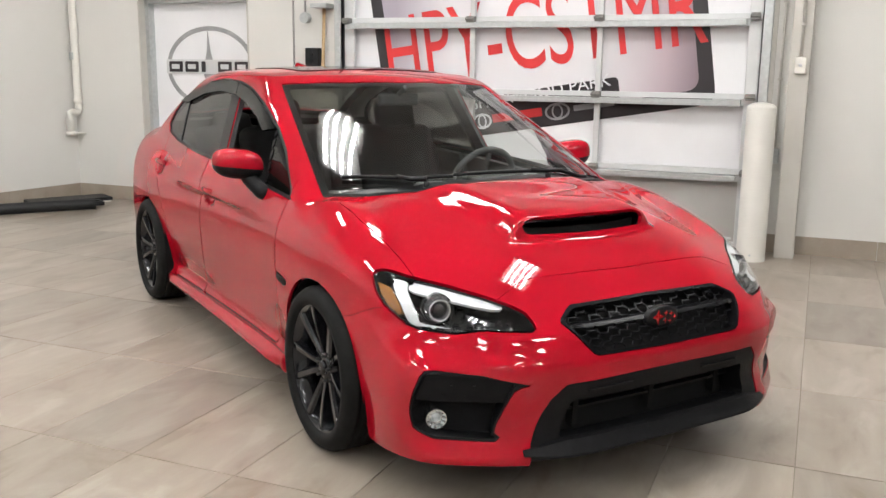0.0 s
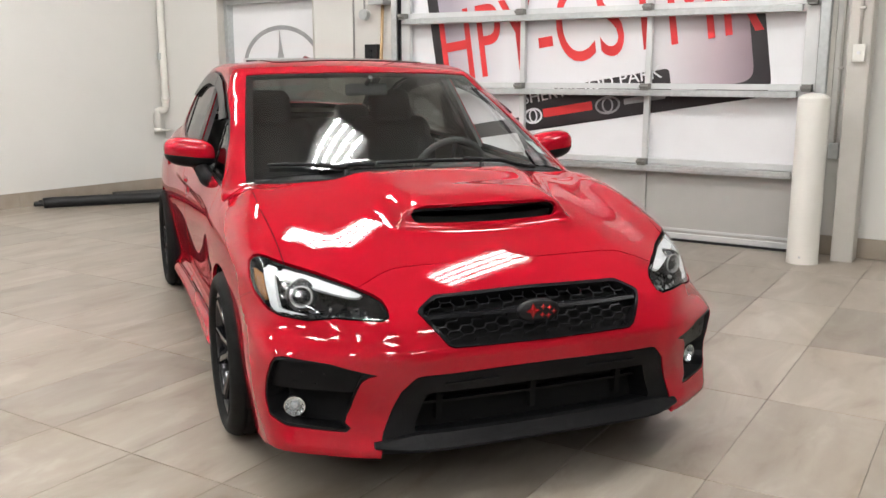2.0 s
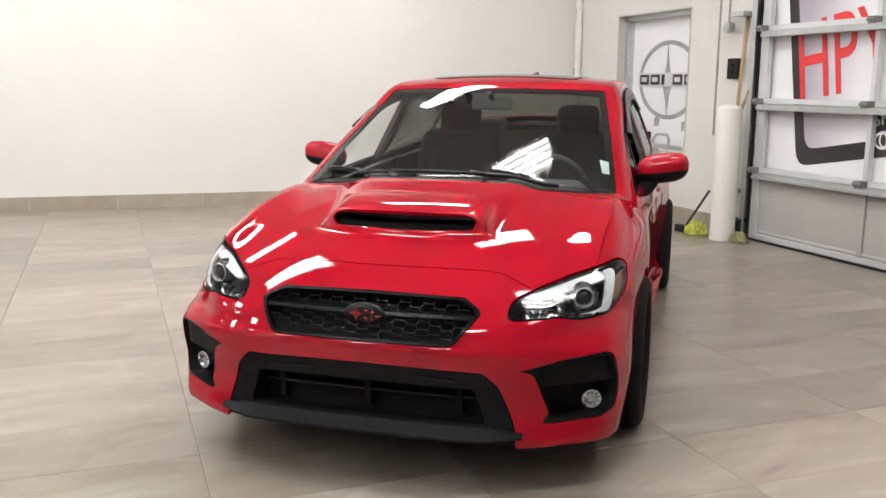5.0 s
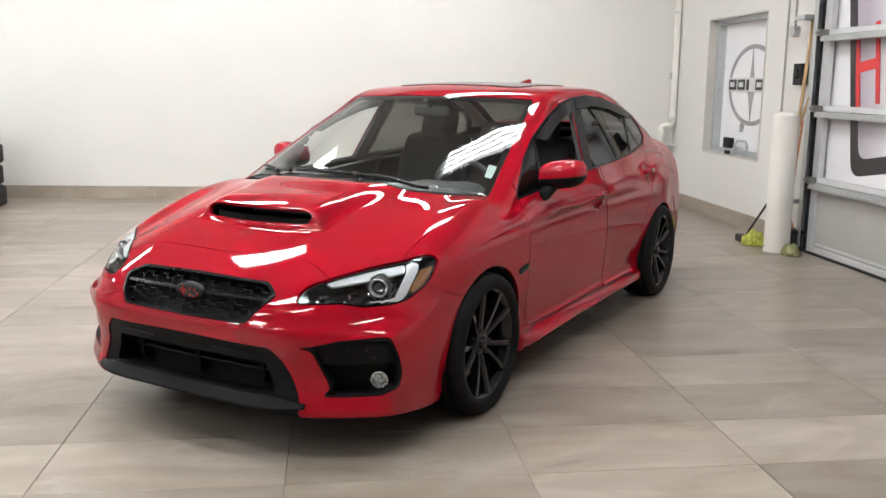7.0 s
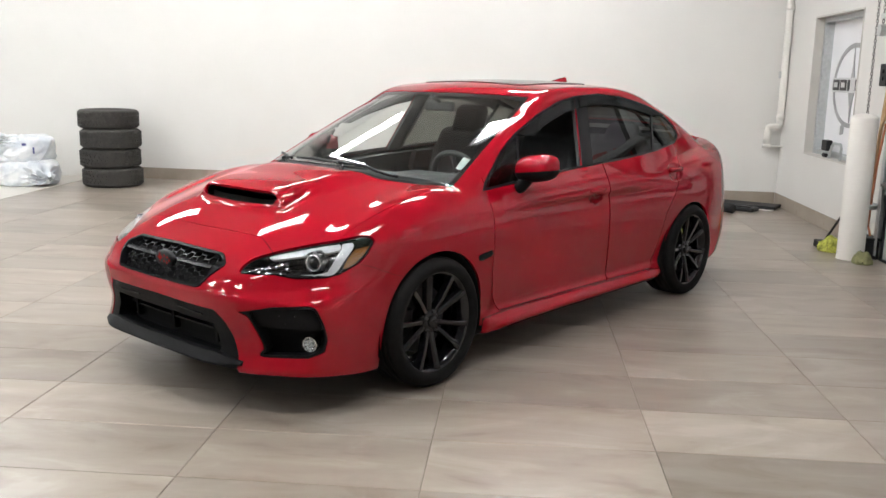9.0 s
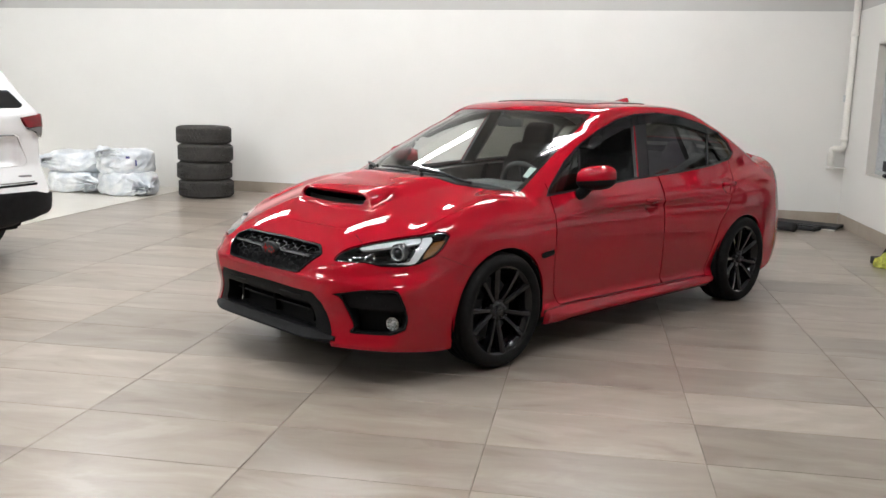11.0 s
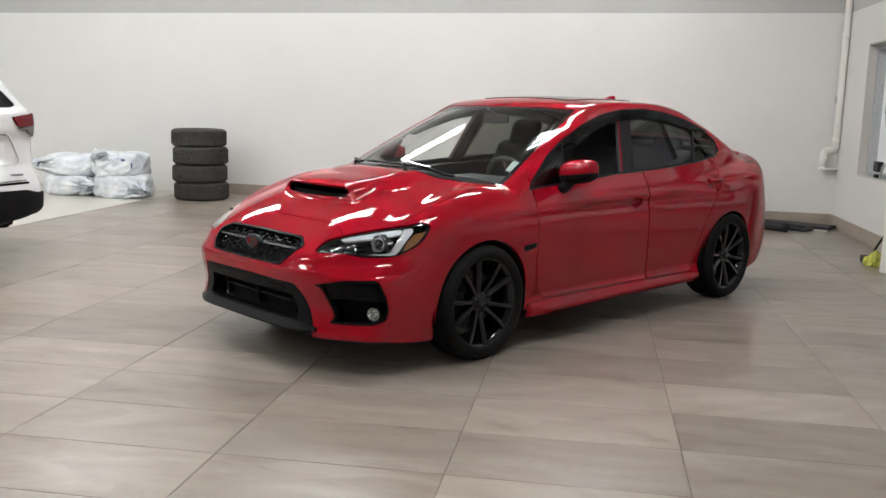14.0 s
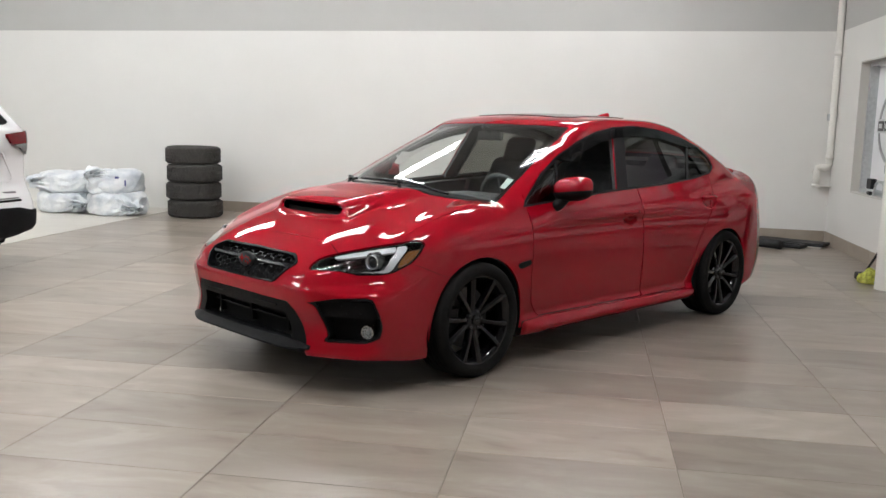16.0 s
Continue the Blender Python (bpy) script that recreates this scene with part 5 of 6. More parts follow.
def ring_bm(cx, cz, rx, rz, wide, y0, y1, seg=48, turn=0.0):
    b = bmesh.new()
    rows = []
    for i in range(seg):
        a = 2 * math.pi * i / seg
        row = []
        for k in (1.0, -1.0):
            (px, pz), = turned([((rx + k * wide / 2) * math.cos(a), (rz + k * wide / 2) * math.sin(a))], cx, cz, turn)
            row += [b.verts.new((px, y0, pz)), b.verts.new((px, y1, pz))]
        rows.append(row)
    for i in range(seg):
        p, q = rows[i], rows[(i + 1) % seg]
        b.faces.new((p[0], q[0], q[2], p[2]))
        b.faces.new((p[0], p[1], q[1], q[0]))
        b.faces.new((p[2], q[2], q[3], p[3]))
    bmesh.ops.recalc_face_normals(b, faces=b.faces)
    return b


M_HINGE = varied("dull_hinge_steel", (0.16, 0.16, 0.15), (0.30, 0.29, 0.27), (0.4, 0.6), 40, metal=0.5)
m_, n_, l_, p_ = mat("fading_banner_print")
tc_ = n_.new("ShaderNodeTexCoord")
sep_ = n_.new("ShaderNodeSeparateXYZ")
l_.new(tc_.outputs["Object"], sep_.inputs[0])
mr_ = n_.new("ShaderNodeMapRange")
mr_.inputs["From Min"].default_value, mr_.inputs["From Max"].default_value = -3.75, -0.85
l_.new(sep_.outputs[0], mr_.inputs[0])
l_.new(ramp(n_, l_, mr_.outputs[0], [(0.0, (0.42, 0.38, 0.44)), (0.20, (0.80, 0.79, 0.82)), (0.66, (0.80, 0.79, 0.81)), (0.86, (0.46, 0.37, 0.41)), (1.0, (0.14, 0.09, 0.11))]), p_.inputs["Base Color"])
p_.inputs["Roughness"].default_value = 0.4
M_FADE = m_


# ---- overhead door ----
DX0, DX1 = -4.27, -0.50
MULL = (-2.965, -1.805)
JOINTS = (0.02, 0.63, 1.245, 1.880, 2.50, 3.06)
overhead = empty("overhead_door", pose(0, 0, 0), "closed aluminium overhead door with glazed sections and steel struts", "overhead door")
for i, (z0, z1) in enumerate(zip(JOINTS, JOINTS[1:])):
    y0, y1 = 7.715, 7.765
    sec = part("section", box_bm(DX0, y0, z0, DX0 + 0.10, y1, z1 - 0.006, 0.003), M_ALU, overhead)
    part("stile", box_bm(DX1 - 0.10, y0, z0, DX1, y1, z1 - 0.006, 0.003), M_ALU, sec)
    part("rail", box_bm(DX0 + 0.10, y0, z0, DX1 - 0.10, y1, z0 + 0.045, 0.003), M_ALU, sec)
    part("rail", box_bm(DX0 + 0.10, y0, z1 - 0.055, DX1 - 0.10, y1, z1 - 0.006, 0.003), M_ALU, sec)
    for mx in MULL:
        part("mullion", box_bm(mx - 0.023, y0, z0 + 0.045, mx + 0.023, y1, z1 - 0.055, 0.003), M_ALU if i else M_DOORGREY, sec)
    if i == 0:
        for x0, x1 in ((DX0 + 0.10, MULL[0] - 0.028), (MULL[0] + 0.028, MULL[1] - 0.028), (MULL[1] + 0.028, DX1 - 0.10)):
            part("panel", box_bm(x0, 7.735, z0 + 0.045, x1, 7.755, z1 - 0.055, 0.002), M_DOORGREY, sec, "grey solid lower panel")
    if i:
        part("strut", box_bm(DX0 + 0.06, 7.655, z0 - 0.045, DX1 - 0.12, 7.712, z0 - 0.005, 0.004), M_GALV, sec, "galvanised steel strut")
        part("strut_lip", box_bm(DX0 + 0.06, 7.648, z0 - 0.055, DX1 - 0.12, 7.655, z0 - 0.030, 0.001), M_GALV, sec)
        for hx in (DX0 + 0.05, *MULL, DX1 - 0.05):
            hinge = part("hinge", box_bm(hx - 0.035, 7.640, z0 - 0.010, hx + 0.035, 7.714, z0 + 0.045, 0.003), M_HINGE, sec)
            part("hinge_pin", cyl_bm((hx - 0.04, 7.640, z0 + 0.02), (hx + 0.04, 7.640, z0 + 0.02), 0.013, seg=10), M_HINGE, hinge)
part("bottom_seal", box_bm(DX0, 7.700, 0.0, DX1, 7.765, 0.02, 0.003), M_BLACKPLASTIC, overhead, "black rubber bottom seal")
part("diagonal_trim", box_bm(DX0 + 0.12, 7.728, 0.085, DX1 - 0.12, 7.734, 0.105, 0.001), M_ALU, overhead)
for x0, x1, nm in ((DX0 - 0.075, DX0 - 0.012, "left"), (DX1 + 0.012, DX1 + 0.075, "right")):
    t = part("door_track", box_bm(x0, 7.655, 0.04, x1, 7.662, 3.3, 0.001), M_GALV, overhead, "galvanised vertical track")
    xx = x0 if nm == "left" else x1
    part("track_side", box_bm(xx - 0.004, 7.662, 0.04, xx + 0.004, 7.755, 3.3), M_GALV, t)
    for z in np.arange(0.35, 3.2, 0.62):
        part("track_bracket", box_bm(xx - 0.035, 7.740, z - 0.05, xx + 0.035, 7.756, z + 0.05, 0.003), M_GALV, t)
    part("weather_strip", box_bm(DX0 - 0.028 if nm == "left" else DX1 + 0.002, 7.700, 0.0, DX0 - 0.002 if nm == "left" else DX1 + 0.028, 7.757, 3.08, 0.002), M_BLACKPLASTIC, overhead, "black rubber edge seal")

# the printed banner behind the door's panes
banner = empty("banner", pose(0, 0, 0), "white banner with a big red slogan in a black frame", "banner")
YB = 7.790
part("sheet", box_bm(DX0 + 0.02, YB, 0.60, DX1 - 0.02, YB + 0.01, 3.06), M_BANNER, banner, "white printed sheet")
ROT = 9.3
frame_out = rounded(turned([(0, 0), (3.02, 0), (3.05, 1.95), (0, 1.95)], -3.80, 0.715, ROT), 0.14, 6)
frame_in = rounded(turned([(0.115, 0.135), (2.90, 0.135), (2.93, 1.80), (0.115, 1.80)], -3.80, 0.715, ROT), 0.12, 6)
part("frame_print", plate_bm(frame_out, YB - 0.003, YB), M_BANNER_BLACK, banner, "black printed frame")
part("panel_print", plate_bm(frame_in, YB - 0.005, YB - 0.003), M_FADE, banner, "white print fading to mauve at its ends")
words("slogan", "HPY-CSTMR", M_BANNER_RED, banner, -3.80, 1.27, 2.92, 0.66, 8.4, YB - 0.0095, "tall red letters")
tab = rounded(turned([(0, 0), (1.38, 0.02), (1.38, 0.335), (0.0, 0.335)], -2.955, 0.86, ROT), 0.04, 4)
part("tab_print", plate_bm(tab, YB - 0.014, YB - 0.0125), M_BANNER_BLACK, banner, "black printed tab")
words("place_name", "SHERWOOD PARK", M_BANNER, banner, -2.975, 1.095, 1.30, 0.105, ROT + 1.5, YB - 0.0165, "white letters")
part("brand_bar", plate_bm(turned([(0, 0), (0.47, 0), (0.47, 0.075), (0, 0.075)], -2.77, 0.985, ROT), YB - 0.016, YB - 0.014), M_BANNER_RED, banner, "plain red bar")
for cx, cz, rx, rz in ((-2.875, 0.995, 0.082, 0.062), (-2.17, 1.105, 0.105, 0.068)):
    part("ring_mark", ring_bm(cx, cz, rx, rz, 0.018, YB - 0.017, YB - 0.014, turn=ROT), M_PRINT_GREY if rx > 0.1 else M_BANNER, banner, "plain printed oval")
    part("ring_mark", ring_bm(cx, cz, rx * 0.42, rz * 0.85, 0.014, YB - 0.017, YB - 0.014, turn=ROT), M_PRINT_GREY if rx > 0.1 else M_BANNER, banner, "plain printed oval")
part("brand_bar", plate_bm(turned([(0, 0), (0.36, 0), (0.36, 0.05), (0, 0.05)], -2.02, 1.11, ROT), YB - 0.016, YB - 0.014), M_PRINT_GREY, banner, "plain grey bar")
tagged(obj("outside_wall", box_bm(DOOR[0] - 0.3, 8.02, -0.1, DOOR[1] + 0.3, 8.06, 3.3), M_CEIL), "plain pale sheet outside the overhead door", "wall", kind="structure")

# ---- window with a poster ----
window = empty("window_1", pose(0, 0, 0), "deep window recess with a pale frame and a white poster", "window", kind="structure")
wx0, wx1, wz0, wz1 = WIN
for nm, b in (("window_frame", box_bm(wx0, 7.845, wz0, wx0 + 0.05, 7.955, wz1, 0.003)), ("window_frame", box_bm(wx1 - 0.05, 7.845, wz0, wx1, 7.955, wz1, 0.003)), ("window_frame", box_bm(wx0 + 0.05, 7.845, wz1 - 0.05, wx1 - 0.05, 7.955, wz1, 0.003)), ("window_frame", box_bm(wx0 + 0.05, 7.845, wz0, wx1 - 0.05, 7.955, wz0 + 0.05, 0.003))):
    part(nm, b, M_GALV, window, "pale grey metal frame")
for x0, x1 in ((wx0 - 0.012, wx0 + 0.004), (wx1 - 0.004, wx1 + 0.012)):
    part("reveal", box_bm(x0, 7.752, wz0 - 0.012, x1, 7.845, wz1 + 0.012, 0.002), M_GREYPAINT, window)
part("reveal", box_bm(wx0, 7.752, wz1 - 0.004, wx1, 7.845, wz1 + 0.012, 0.002), M_GREYPAINT, window)
part("window_sill", box_bm(wx0, 7.752, wz0 - 0.012, wx1, 7.845, wz0 + 0.004, 0.002), M_GREYPAINT, window)
poster = empty("poster", pose(0, 0, 0), "white poster with a grey ring emblem and a dark bar", "poster")
part("sheet", box_bm(wx0 + 0.05, 7.935, wz0 + 0.05, wx1 - 0.05, 7.945, wz1 - 0.05), M_BANNER, poster)
part("ring_mark", ring_bm(-6.00, 1.455, 0.535, 0.40, 0.045, 7.928, 7.935, 64), M_PRINT_GREY, poster, "plain grey ring")
part("needle_mark", plate_bm([(-6.02, 1.83), (-5.99, 1.62), (-5.96, 1.52), (-5.94, 1.38), (-5.98, 1.24), (-6.00, 1.08), (-6.03, 1.24), (-6.09, 1.40), (-6.06, 1.52), (-6.035, 1.62)], 7.926, 7.934), M_PRINT_GREY, poster, "plain grey needle shape")
part("bar_mark", plate_bm(rounded([(-6.56, 1.385), (-5.46, 1.385), (-5.46, 1.535), (-6.56, 1.535)], 0.02), 7.920, 7.926), M_ALU, poster, "pale bar")
for i in range(5):
    part("bar_mark", plate_bm(rounded([(-6.52 + 0.21 * i, 1.405), (-6.52 + 0.21 * i + (0.17 if i != 2 else 0.05), 1.405), (-6.52 + 0.21 * i + (0.17 if i != 2 else 0.05), 1.515), (-6.52 + 0.21 * i, 1.515)], 0.012), 7.914, 7.920), M_BANNER_BLACK, poster, "plain black block")
    if i != 2:
        part("bar_mark", box_bm(-6.52 + 0.21 * i + 0.035, 7.910, 1.436, -6.52 + 0.21 * i + 0.135, 7.914, 1.486), M_ALU, poster, "pale block")
charger = empty("wall_socket", pose(-6.20, 7.84, 0.79), "small black socket box with a metal bracket on the window sill", "socket")
part("box", box_bm(-0.09, -0.06, -0.005, 0.07, 0.0, 0.105, 0.008), M_BLACKPLASTIC, charger)
part("knob", cyl_bm((-0.02, -0.05, -0.05), (0.05, -0.05, -0.05), 0.022, seg=16), M_BLACKPLASTIC, charger)
part("bracket", tube_bm([(0.14, -0.05, -0.07), (0.20, -0.05, 0.05), (0.26, -0.05, 0.09), (0.44, -0.05, 0.09), (0.48, -0.05, 0.05), (0.46, -0.05, -0.07)], 0.014, 8), M_GALV, charger)
for sx, sz in ((-6.17, 1.0), (-5.66, 0.97)):
    sk = empty("sticker", pose(sx, 7.927, sz), "small grey sticker on the poster", "sticker", "poster stickers")
    part("mark", plate_bm([(-0.05, -0.05), (0.03, -0.04), (0.05, 0.03), (-0.01, 0.06), (-0.05, 0.04)], 0.0, 0.006), M_PRINT_GREY, sk)

# ---- bollards ----
def bollard(x, y):
    e = empty("bollard", pose(x, y, 0), "thick off-white painted steel bollard with a domed top", "bollard", "bollards by the door")
    prof = [(0.0, 1.236)] + [(0.11 * math.sin(a), 1.19 + 0.046 * math.cos(a)) for a in np.linspace(0.15, math.pi / 2, 8)] + [(0.11, 0.03), (0.112, 0.02), (0.112, 0.0)]
    part("post", lathe_bm(prof, 40), M_WHITE, e, smooth=True)
    part("foot_bolt", cyl_bm((0.0, -0.118, 0.055), (0.0, -0.108, 0.055), 0.008, seg=8), M_GALV, e)
    return e


first_bollard = bollard(-0.435, 7.357)
copy_thing(first_bollard, pose(-4.338, 7.473, 0))

# ---- pipe in the corner ----
drain = empty("drain_pipe", pose(0, 0, 0), "white painted drain pipe with a swan-neck end in the corner", "pipe")
PX = -7.635
part("pipe", tube_bm([(PX, 7.715, TOP - 0.05), (PX, 7.715, 1.03), (PX, 7.712, 0.985), (PX, 7.70, 0.957), (PX, 7.675, 0.948), (PX, 7.61, 0.946), (PX, 7.585, 0.935), (PX, 7.578, 0.90), (PX, 7.578, 0.72)], 0.041, 14), M_WHITE, drain, smooth=True)
for z in (1.04, 2.3):
    part("collar", cyl_bm((PX, 7.715, z), (PX, 7.715, z + 0.06), 0.047, seg=20), M_WHITE, drain, smooth=True)
part("outlet", cyl_bm((PX, 7.578, 0.70), (PX, 7.578, 0.745), 0.048, seg=20), M_WHITE, drain, smooth=True)
part("shelf", box_bm(PX - 0.05, 7.60, 0.712, PX + 0.05, 7.757, 0.722, 0.002), M_WHITE, drain)
part("clip", box_bm(PX - 0.03, 7.655, 1.52, PX + 0.01, 7.70, 1.60, 0.004), M_GALV, drain)

# ---- posts and conduits beside the door ----
col = empty("steel_post", pose(0, 0, 0), "grey painted steel post beside the overhead door", "post")
part("web", box_bm(-0.265, 7.535, 0, -0.125, 7.545, 3.6, 0.002), M_GREYPAINT, col)
part("flange", box_bm(-0.270, 7.545, 0, -0.262, 7.752, 3.6, 0.001), M_GREYPAINT, col)
part("flange", box_bm(-0.128, 7.545, 0, -0.120, 7.752, 3.6, 0.001), M_GREYPAINT, col)
switch = empty("switch_box", pose(-0.19, 7.535, 1.515), "small white switch box with a conduit above", "switch")
part("box", box_bm(-0.042, -0.045, -0.062, 0.042, 0.0, 0.062, 0.006), M_WHITE, switch)
part("toggle", box_bm(-0.012, -0.052, -0.01, 0.012, -0.045, 0.012, 0.003), M_BANNER, switch)
part("conduit", tube_bm([(0.0, -0.02, 0.062), (0.0, -0.02, 2.0)], 0.011, 10), M_GREYPAINT, switch, smooth=True)
for z in (0.30, 0.95):
    part("strap", box_bm(-0.022, -0.034, z, 0.022, 0.0, z + 0.02, 0.002), M_GREYPAINT, switch)
conduit = empty("conduit", pose(-0.335, 7.735, 0), "thin grey conduit with a small steel box", "conduit")
part("tube", tube_bm([(0, 0, 0.86), (0, 0, 3.4)], 0.010, 10), M_GREYPAINT, conduit, smooth=True)
part("junction_box", box_bm(-0.035, -0.04, 0.74, 0.035, 0.015, 0.86, 0.005), M_GALV, conduit)
for z in (1.4, 2.0):
    part("strap", box_bm(-0.02, -0.012, z, 0.02, 0.018, z + 0.018, 0.002), M_GREYPAINT, conduit)
jamb = empty("door_jamb_steel", pose(0, 0, 0), "dark steel angle at the door opening's edge", "steel angle")
part("angle", box_bm(-4.395, 7.735, 0, -4.352, 7.752, 3.3, 0.001), M_GREYPAINT, jamb)
part("angle", box_bm(-0.42, 7.735, 0, -0.385, 7.752, 3.3, 0.001), M_GREYPAINT, jamb)

# ---- chain hoist ----
M_CHAIN = varied("chain_steel", (0.12, 0.115, 0.11), (0.26, 0.25, 0.24), (0.4, 0.6), 60, metal=0.6)
M_WOOD = varied("raw_wood", (0.38, 0.24, 0.12), (0.52, 0.36, 0.20), (0.55, 0.7), 6, stretch=(8, 8, 0.6), bumps=0.2)
M_ROPE = varied("orange_strap", (0.50, 0.16, 0.07), (0.62, 0.24, 0.12), (0.7, 0.8), 40)
M_OLIVE = varied("olive_cloth", (0.10, 0.10, 0.05), (0.32, 0.32, 0.14), (0.7, 0.85), 16, bumps=0.3)
# patterned yellow; the dark end of the range also paints the shaded folds
M_HIVIS = varied("yellow_cloth", (0.10, 0.11, 0.02), (0.72, 0.74, 0.12), (0.7, 0.85), 22, bumps=0.3)
hoist = empty("chain_hoist", pose(0, 0, 0), "steel hand-chain loops of the overhead door", "chain hoist")


def chain(x, y, z0, z1):
    """Every other link is turned; one joined bar of tiny links."""
    b = bmesh.new()
    z, k = z0, 0
    while z < z1:
        pts = []
        for i in range(9):
            a = 2 * math.pi * i / 8
            u, w = 0.010 * math.cos(a), 0.019 * math.sin(a)
            pts.append((x + (u if k % 2 else 0), y + (0 if k % 2 else u), z + w))
        join(b, tube_bm(pts, 0.0036, 5))
        z += 0.028
        k += 1
    return b


for cx, z0 in ((-4.80, 0.95), (-4.665, 1.95)):
    tagged(part("chain", chain(cx, 7.66, z0, 2.75), M_CHAIN, hoist, "steel chain of small links"), kind="stuff")
part("bracket", box_bm(-4.58, 7.60, 2.02, -4.40, 7.757, 2.06, 0.004), M_GALV, hoist)
part("bracket", box_bm(-4.55, 7.60, 0.42, -4.38, 7.757, 0.46, 0.004), M_GALV, hoist)
part("pulley", cyl_bm((-4.665, 7.63, 1.93), (-4.665, 7.69, 1.93), 0.05, seg=20), M_GALV, hoist, smooth=False)
ctrl = empty("control_box", pose(-4.62, 7.757, 1.555), "small black control box on the wall", "control box")
part("case", box_bm(-0.075, -0.07, -0.095, 0.075, 0.0, 0.095, 0.008), M_BLACKPLASTIC, ctrl)
part("button", cyl_bm((0.0, -0.082, 0.03), (0.0, -0.07, 0.03), 0.018, seg=16), M_TRIM, ctrl)
part("button", cyl_bm((0.0, -0.082, -0.03), (0.0, -0.07, -0.03), 0.018, seg=16), M_TRIM, ctrl)
lever = empty("lever_arm", pose(0, 0, 0), "slanting steel lever by the door track", "lever")
part("bar", tube_bm([(-4.46, 7.66, 1.10), (-4.32, 7.66, 1.36)], 0.014, 8), M_WOOD, lever)
pole = empty("wooden_pole", pose(0, 0, 0), "long plain wooden pole leaning by the door", "pole")
part("shaft", tube_bm([(-4.50, 7.62, 0.01), (-4.50, 7.68, 1.2), (-4.50, 7.735, 2.05)], 0.016, 10), M_WOOD, pole, smooth=True)
strap = empty("orange_strap", pose(0, 0, 0), "orange webbing strap hanging beside the door", "strap")
part("webbing", tube_bm([(-4.47, 7.70, 1.15), (-4.455, 7.66, 0.8), (-4.44, 7.64, 0.5), (-4.40, 7.62, 0.28), (-4.36, 7.63, 0.20)], 0.010, 6), M_ROPE, strap)
crate = empty("dark_box", pose(-4.42, 7.60, 0), "dark plastic box on the floor beside the door", "box")
part("case", box_bm(-0.10, -0.10, 0.0, 0.10, 0.10, 0.16, 0.012), M_BLACKPLASTIC, crate)
part("lid", box_bm(-0.11, -0.11, 0.16, 0.11, 0.11, 0.185, 0.008), M_BLACKPLASTIC, crate)


def cloth_form(seed, sx, sy, sz):
    def F(p):
        q = p / np.array([sx, sy, sz])
        w = 0.13 * np.sin(5 * q[:, 0] + 3 * q[:, 2] + seed) * np.cos(6 * q[:, 1] - 4 * q[:, 2]) + 0.10 * np.abs(np.sin(8 * q[:, 0] - 5 * q[:, 1] + 9 * q[:, 2] + seed)) + 0.07 * np.abs(np.sin(13 * q[:, 1] + 11 * q[:, 2] - 7 * q[:, 0] + 2 * seed))
        return smax((np.linalg.norm(q, axis=1) - 1 + w) * min(sx, sy, sz), -p[:, 2], 0.01)
    return F


for sx, sy, k, big in ((-4.66, 7.42, 0.4, 1.0), (-4.13, 7.50, 2.3, 0.8)):
    c = empty("yellow_cloth", pose(sx, sy, 0, 0, 0, 20), "crumpled bright yellow cloth on the floor" if big > 0.9 else "crumpled olive grey cloth beside the bollard", "cloth", "crumpled cloths")
    solid("cloth", cloth_form(k, 0.12 * big, 0.11 * big, 0.14 * big), (-0.22, -0.2, -0.02), (0.22, 0.2, 0.25), 0.008, M_HIVIS if big > 0.9 else M_OLIVE, c)
mop = empty("broom", pose(0, 0, 0), "small broom with a dark handle leaning on the bollard", "broom")
part("handle", tube_bm([(-4.80, 7.40, 0.06), (-4.62, 7.52, 0.42)], 0.011, 8), M_BLACKPLASTIC, mop)
part("head", box_bm(-4.90, 7.34, 0.0, -4.76, 7.42, 0.07, 0.012), M_BLACKPLASTIC, mop)

# ---- black trim strips on the floor by the corner ----
b_ = empty("bumper_strip", pose(-7.18, 6.60, 0, 0, 0, 55), "long rounded black foam strip on the floor", "strip", "black strips")
part("foam", tube_bm([(-0.72, 0.0, 0.055), (-0.66, 0.01, 0.058), (0.0, 0.02, 0.058), (0.50, 0.0, 0.058), (0.57, -0.01, 0.055)], 0.055, 12), M_BLACKPLASTIC, b_, smooth=True)
b_ = empty("bumper_strip", pose(-7.42, 6.80, 0, 0, 0, 57), "flat black plastic strip on the floor", "strip", "black strips")
part("strip", box_bm(-0.85, -0.11, 0.0, 0.68, 0.11, 0.045, 0.014), M_BLACKPLASTIC, b_)
part("rib", box_bm(-0.80, -0.07, 0.045, 0.64, -0.04, 0.06, 0.004), M_TRIM, b_)
b_ = empty("mat_roll", pose(-7.45, 7.30, 0, 0, 0, 62), "dark rubber sheet with a pale edge on the floor", "rubber sheet")
part("sheet", box_bm(-0.42, -0.16, 0.012, 0.42, 0.16, 0.05, 0.008), M_BLACKPLASTIC, b_)
part("pale_edge", box_bm(-0.40, -0.17, 0.0, 0.40, 0.15, 0.012, 0.002), M_WHITE, b_)

# ---- stacked tyres ----
M_OLDTYRE = varied("dusty_rubber", (0.018, 0.017, 0.016), (0.050, 0.045, 0.039), (0.7, 0.85), 14, bumps=0.4)


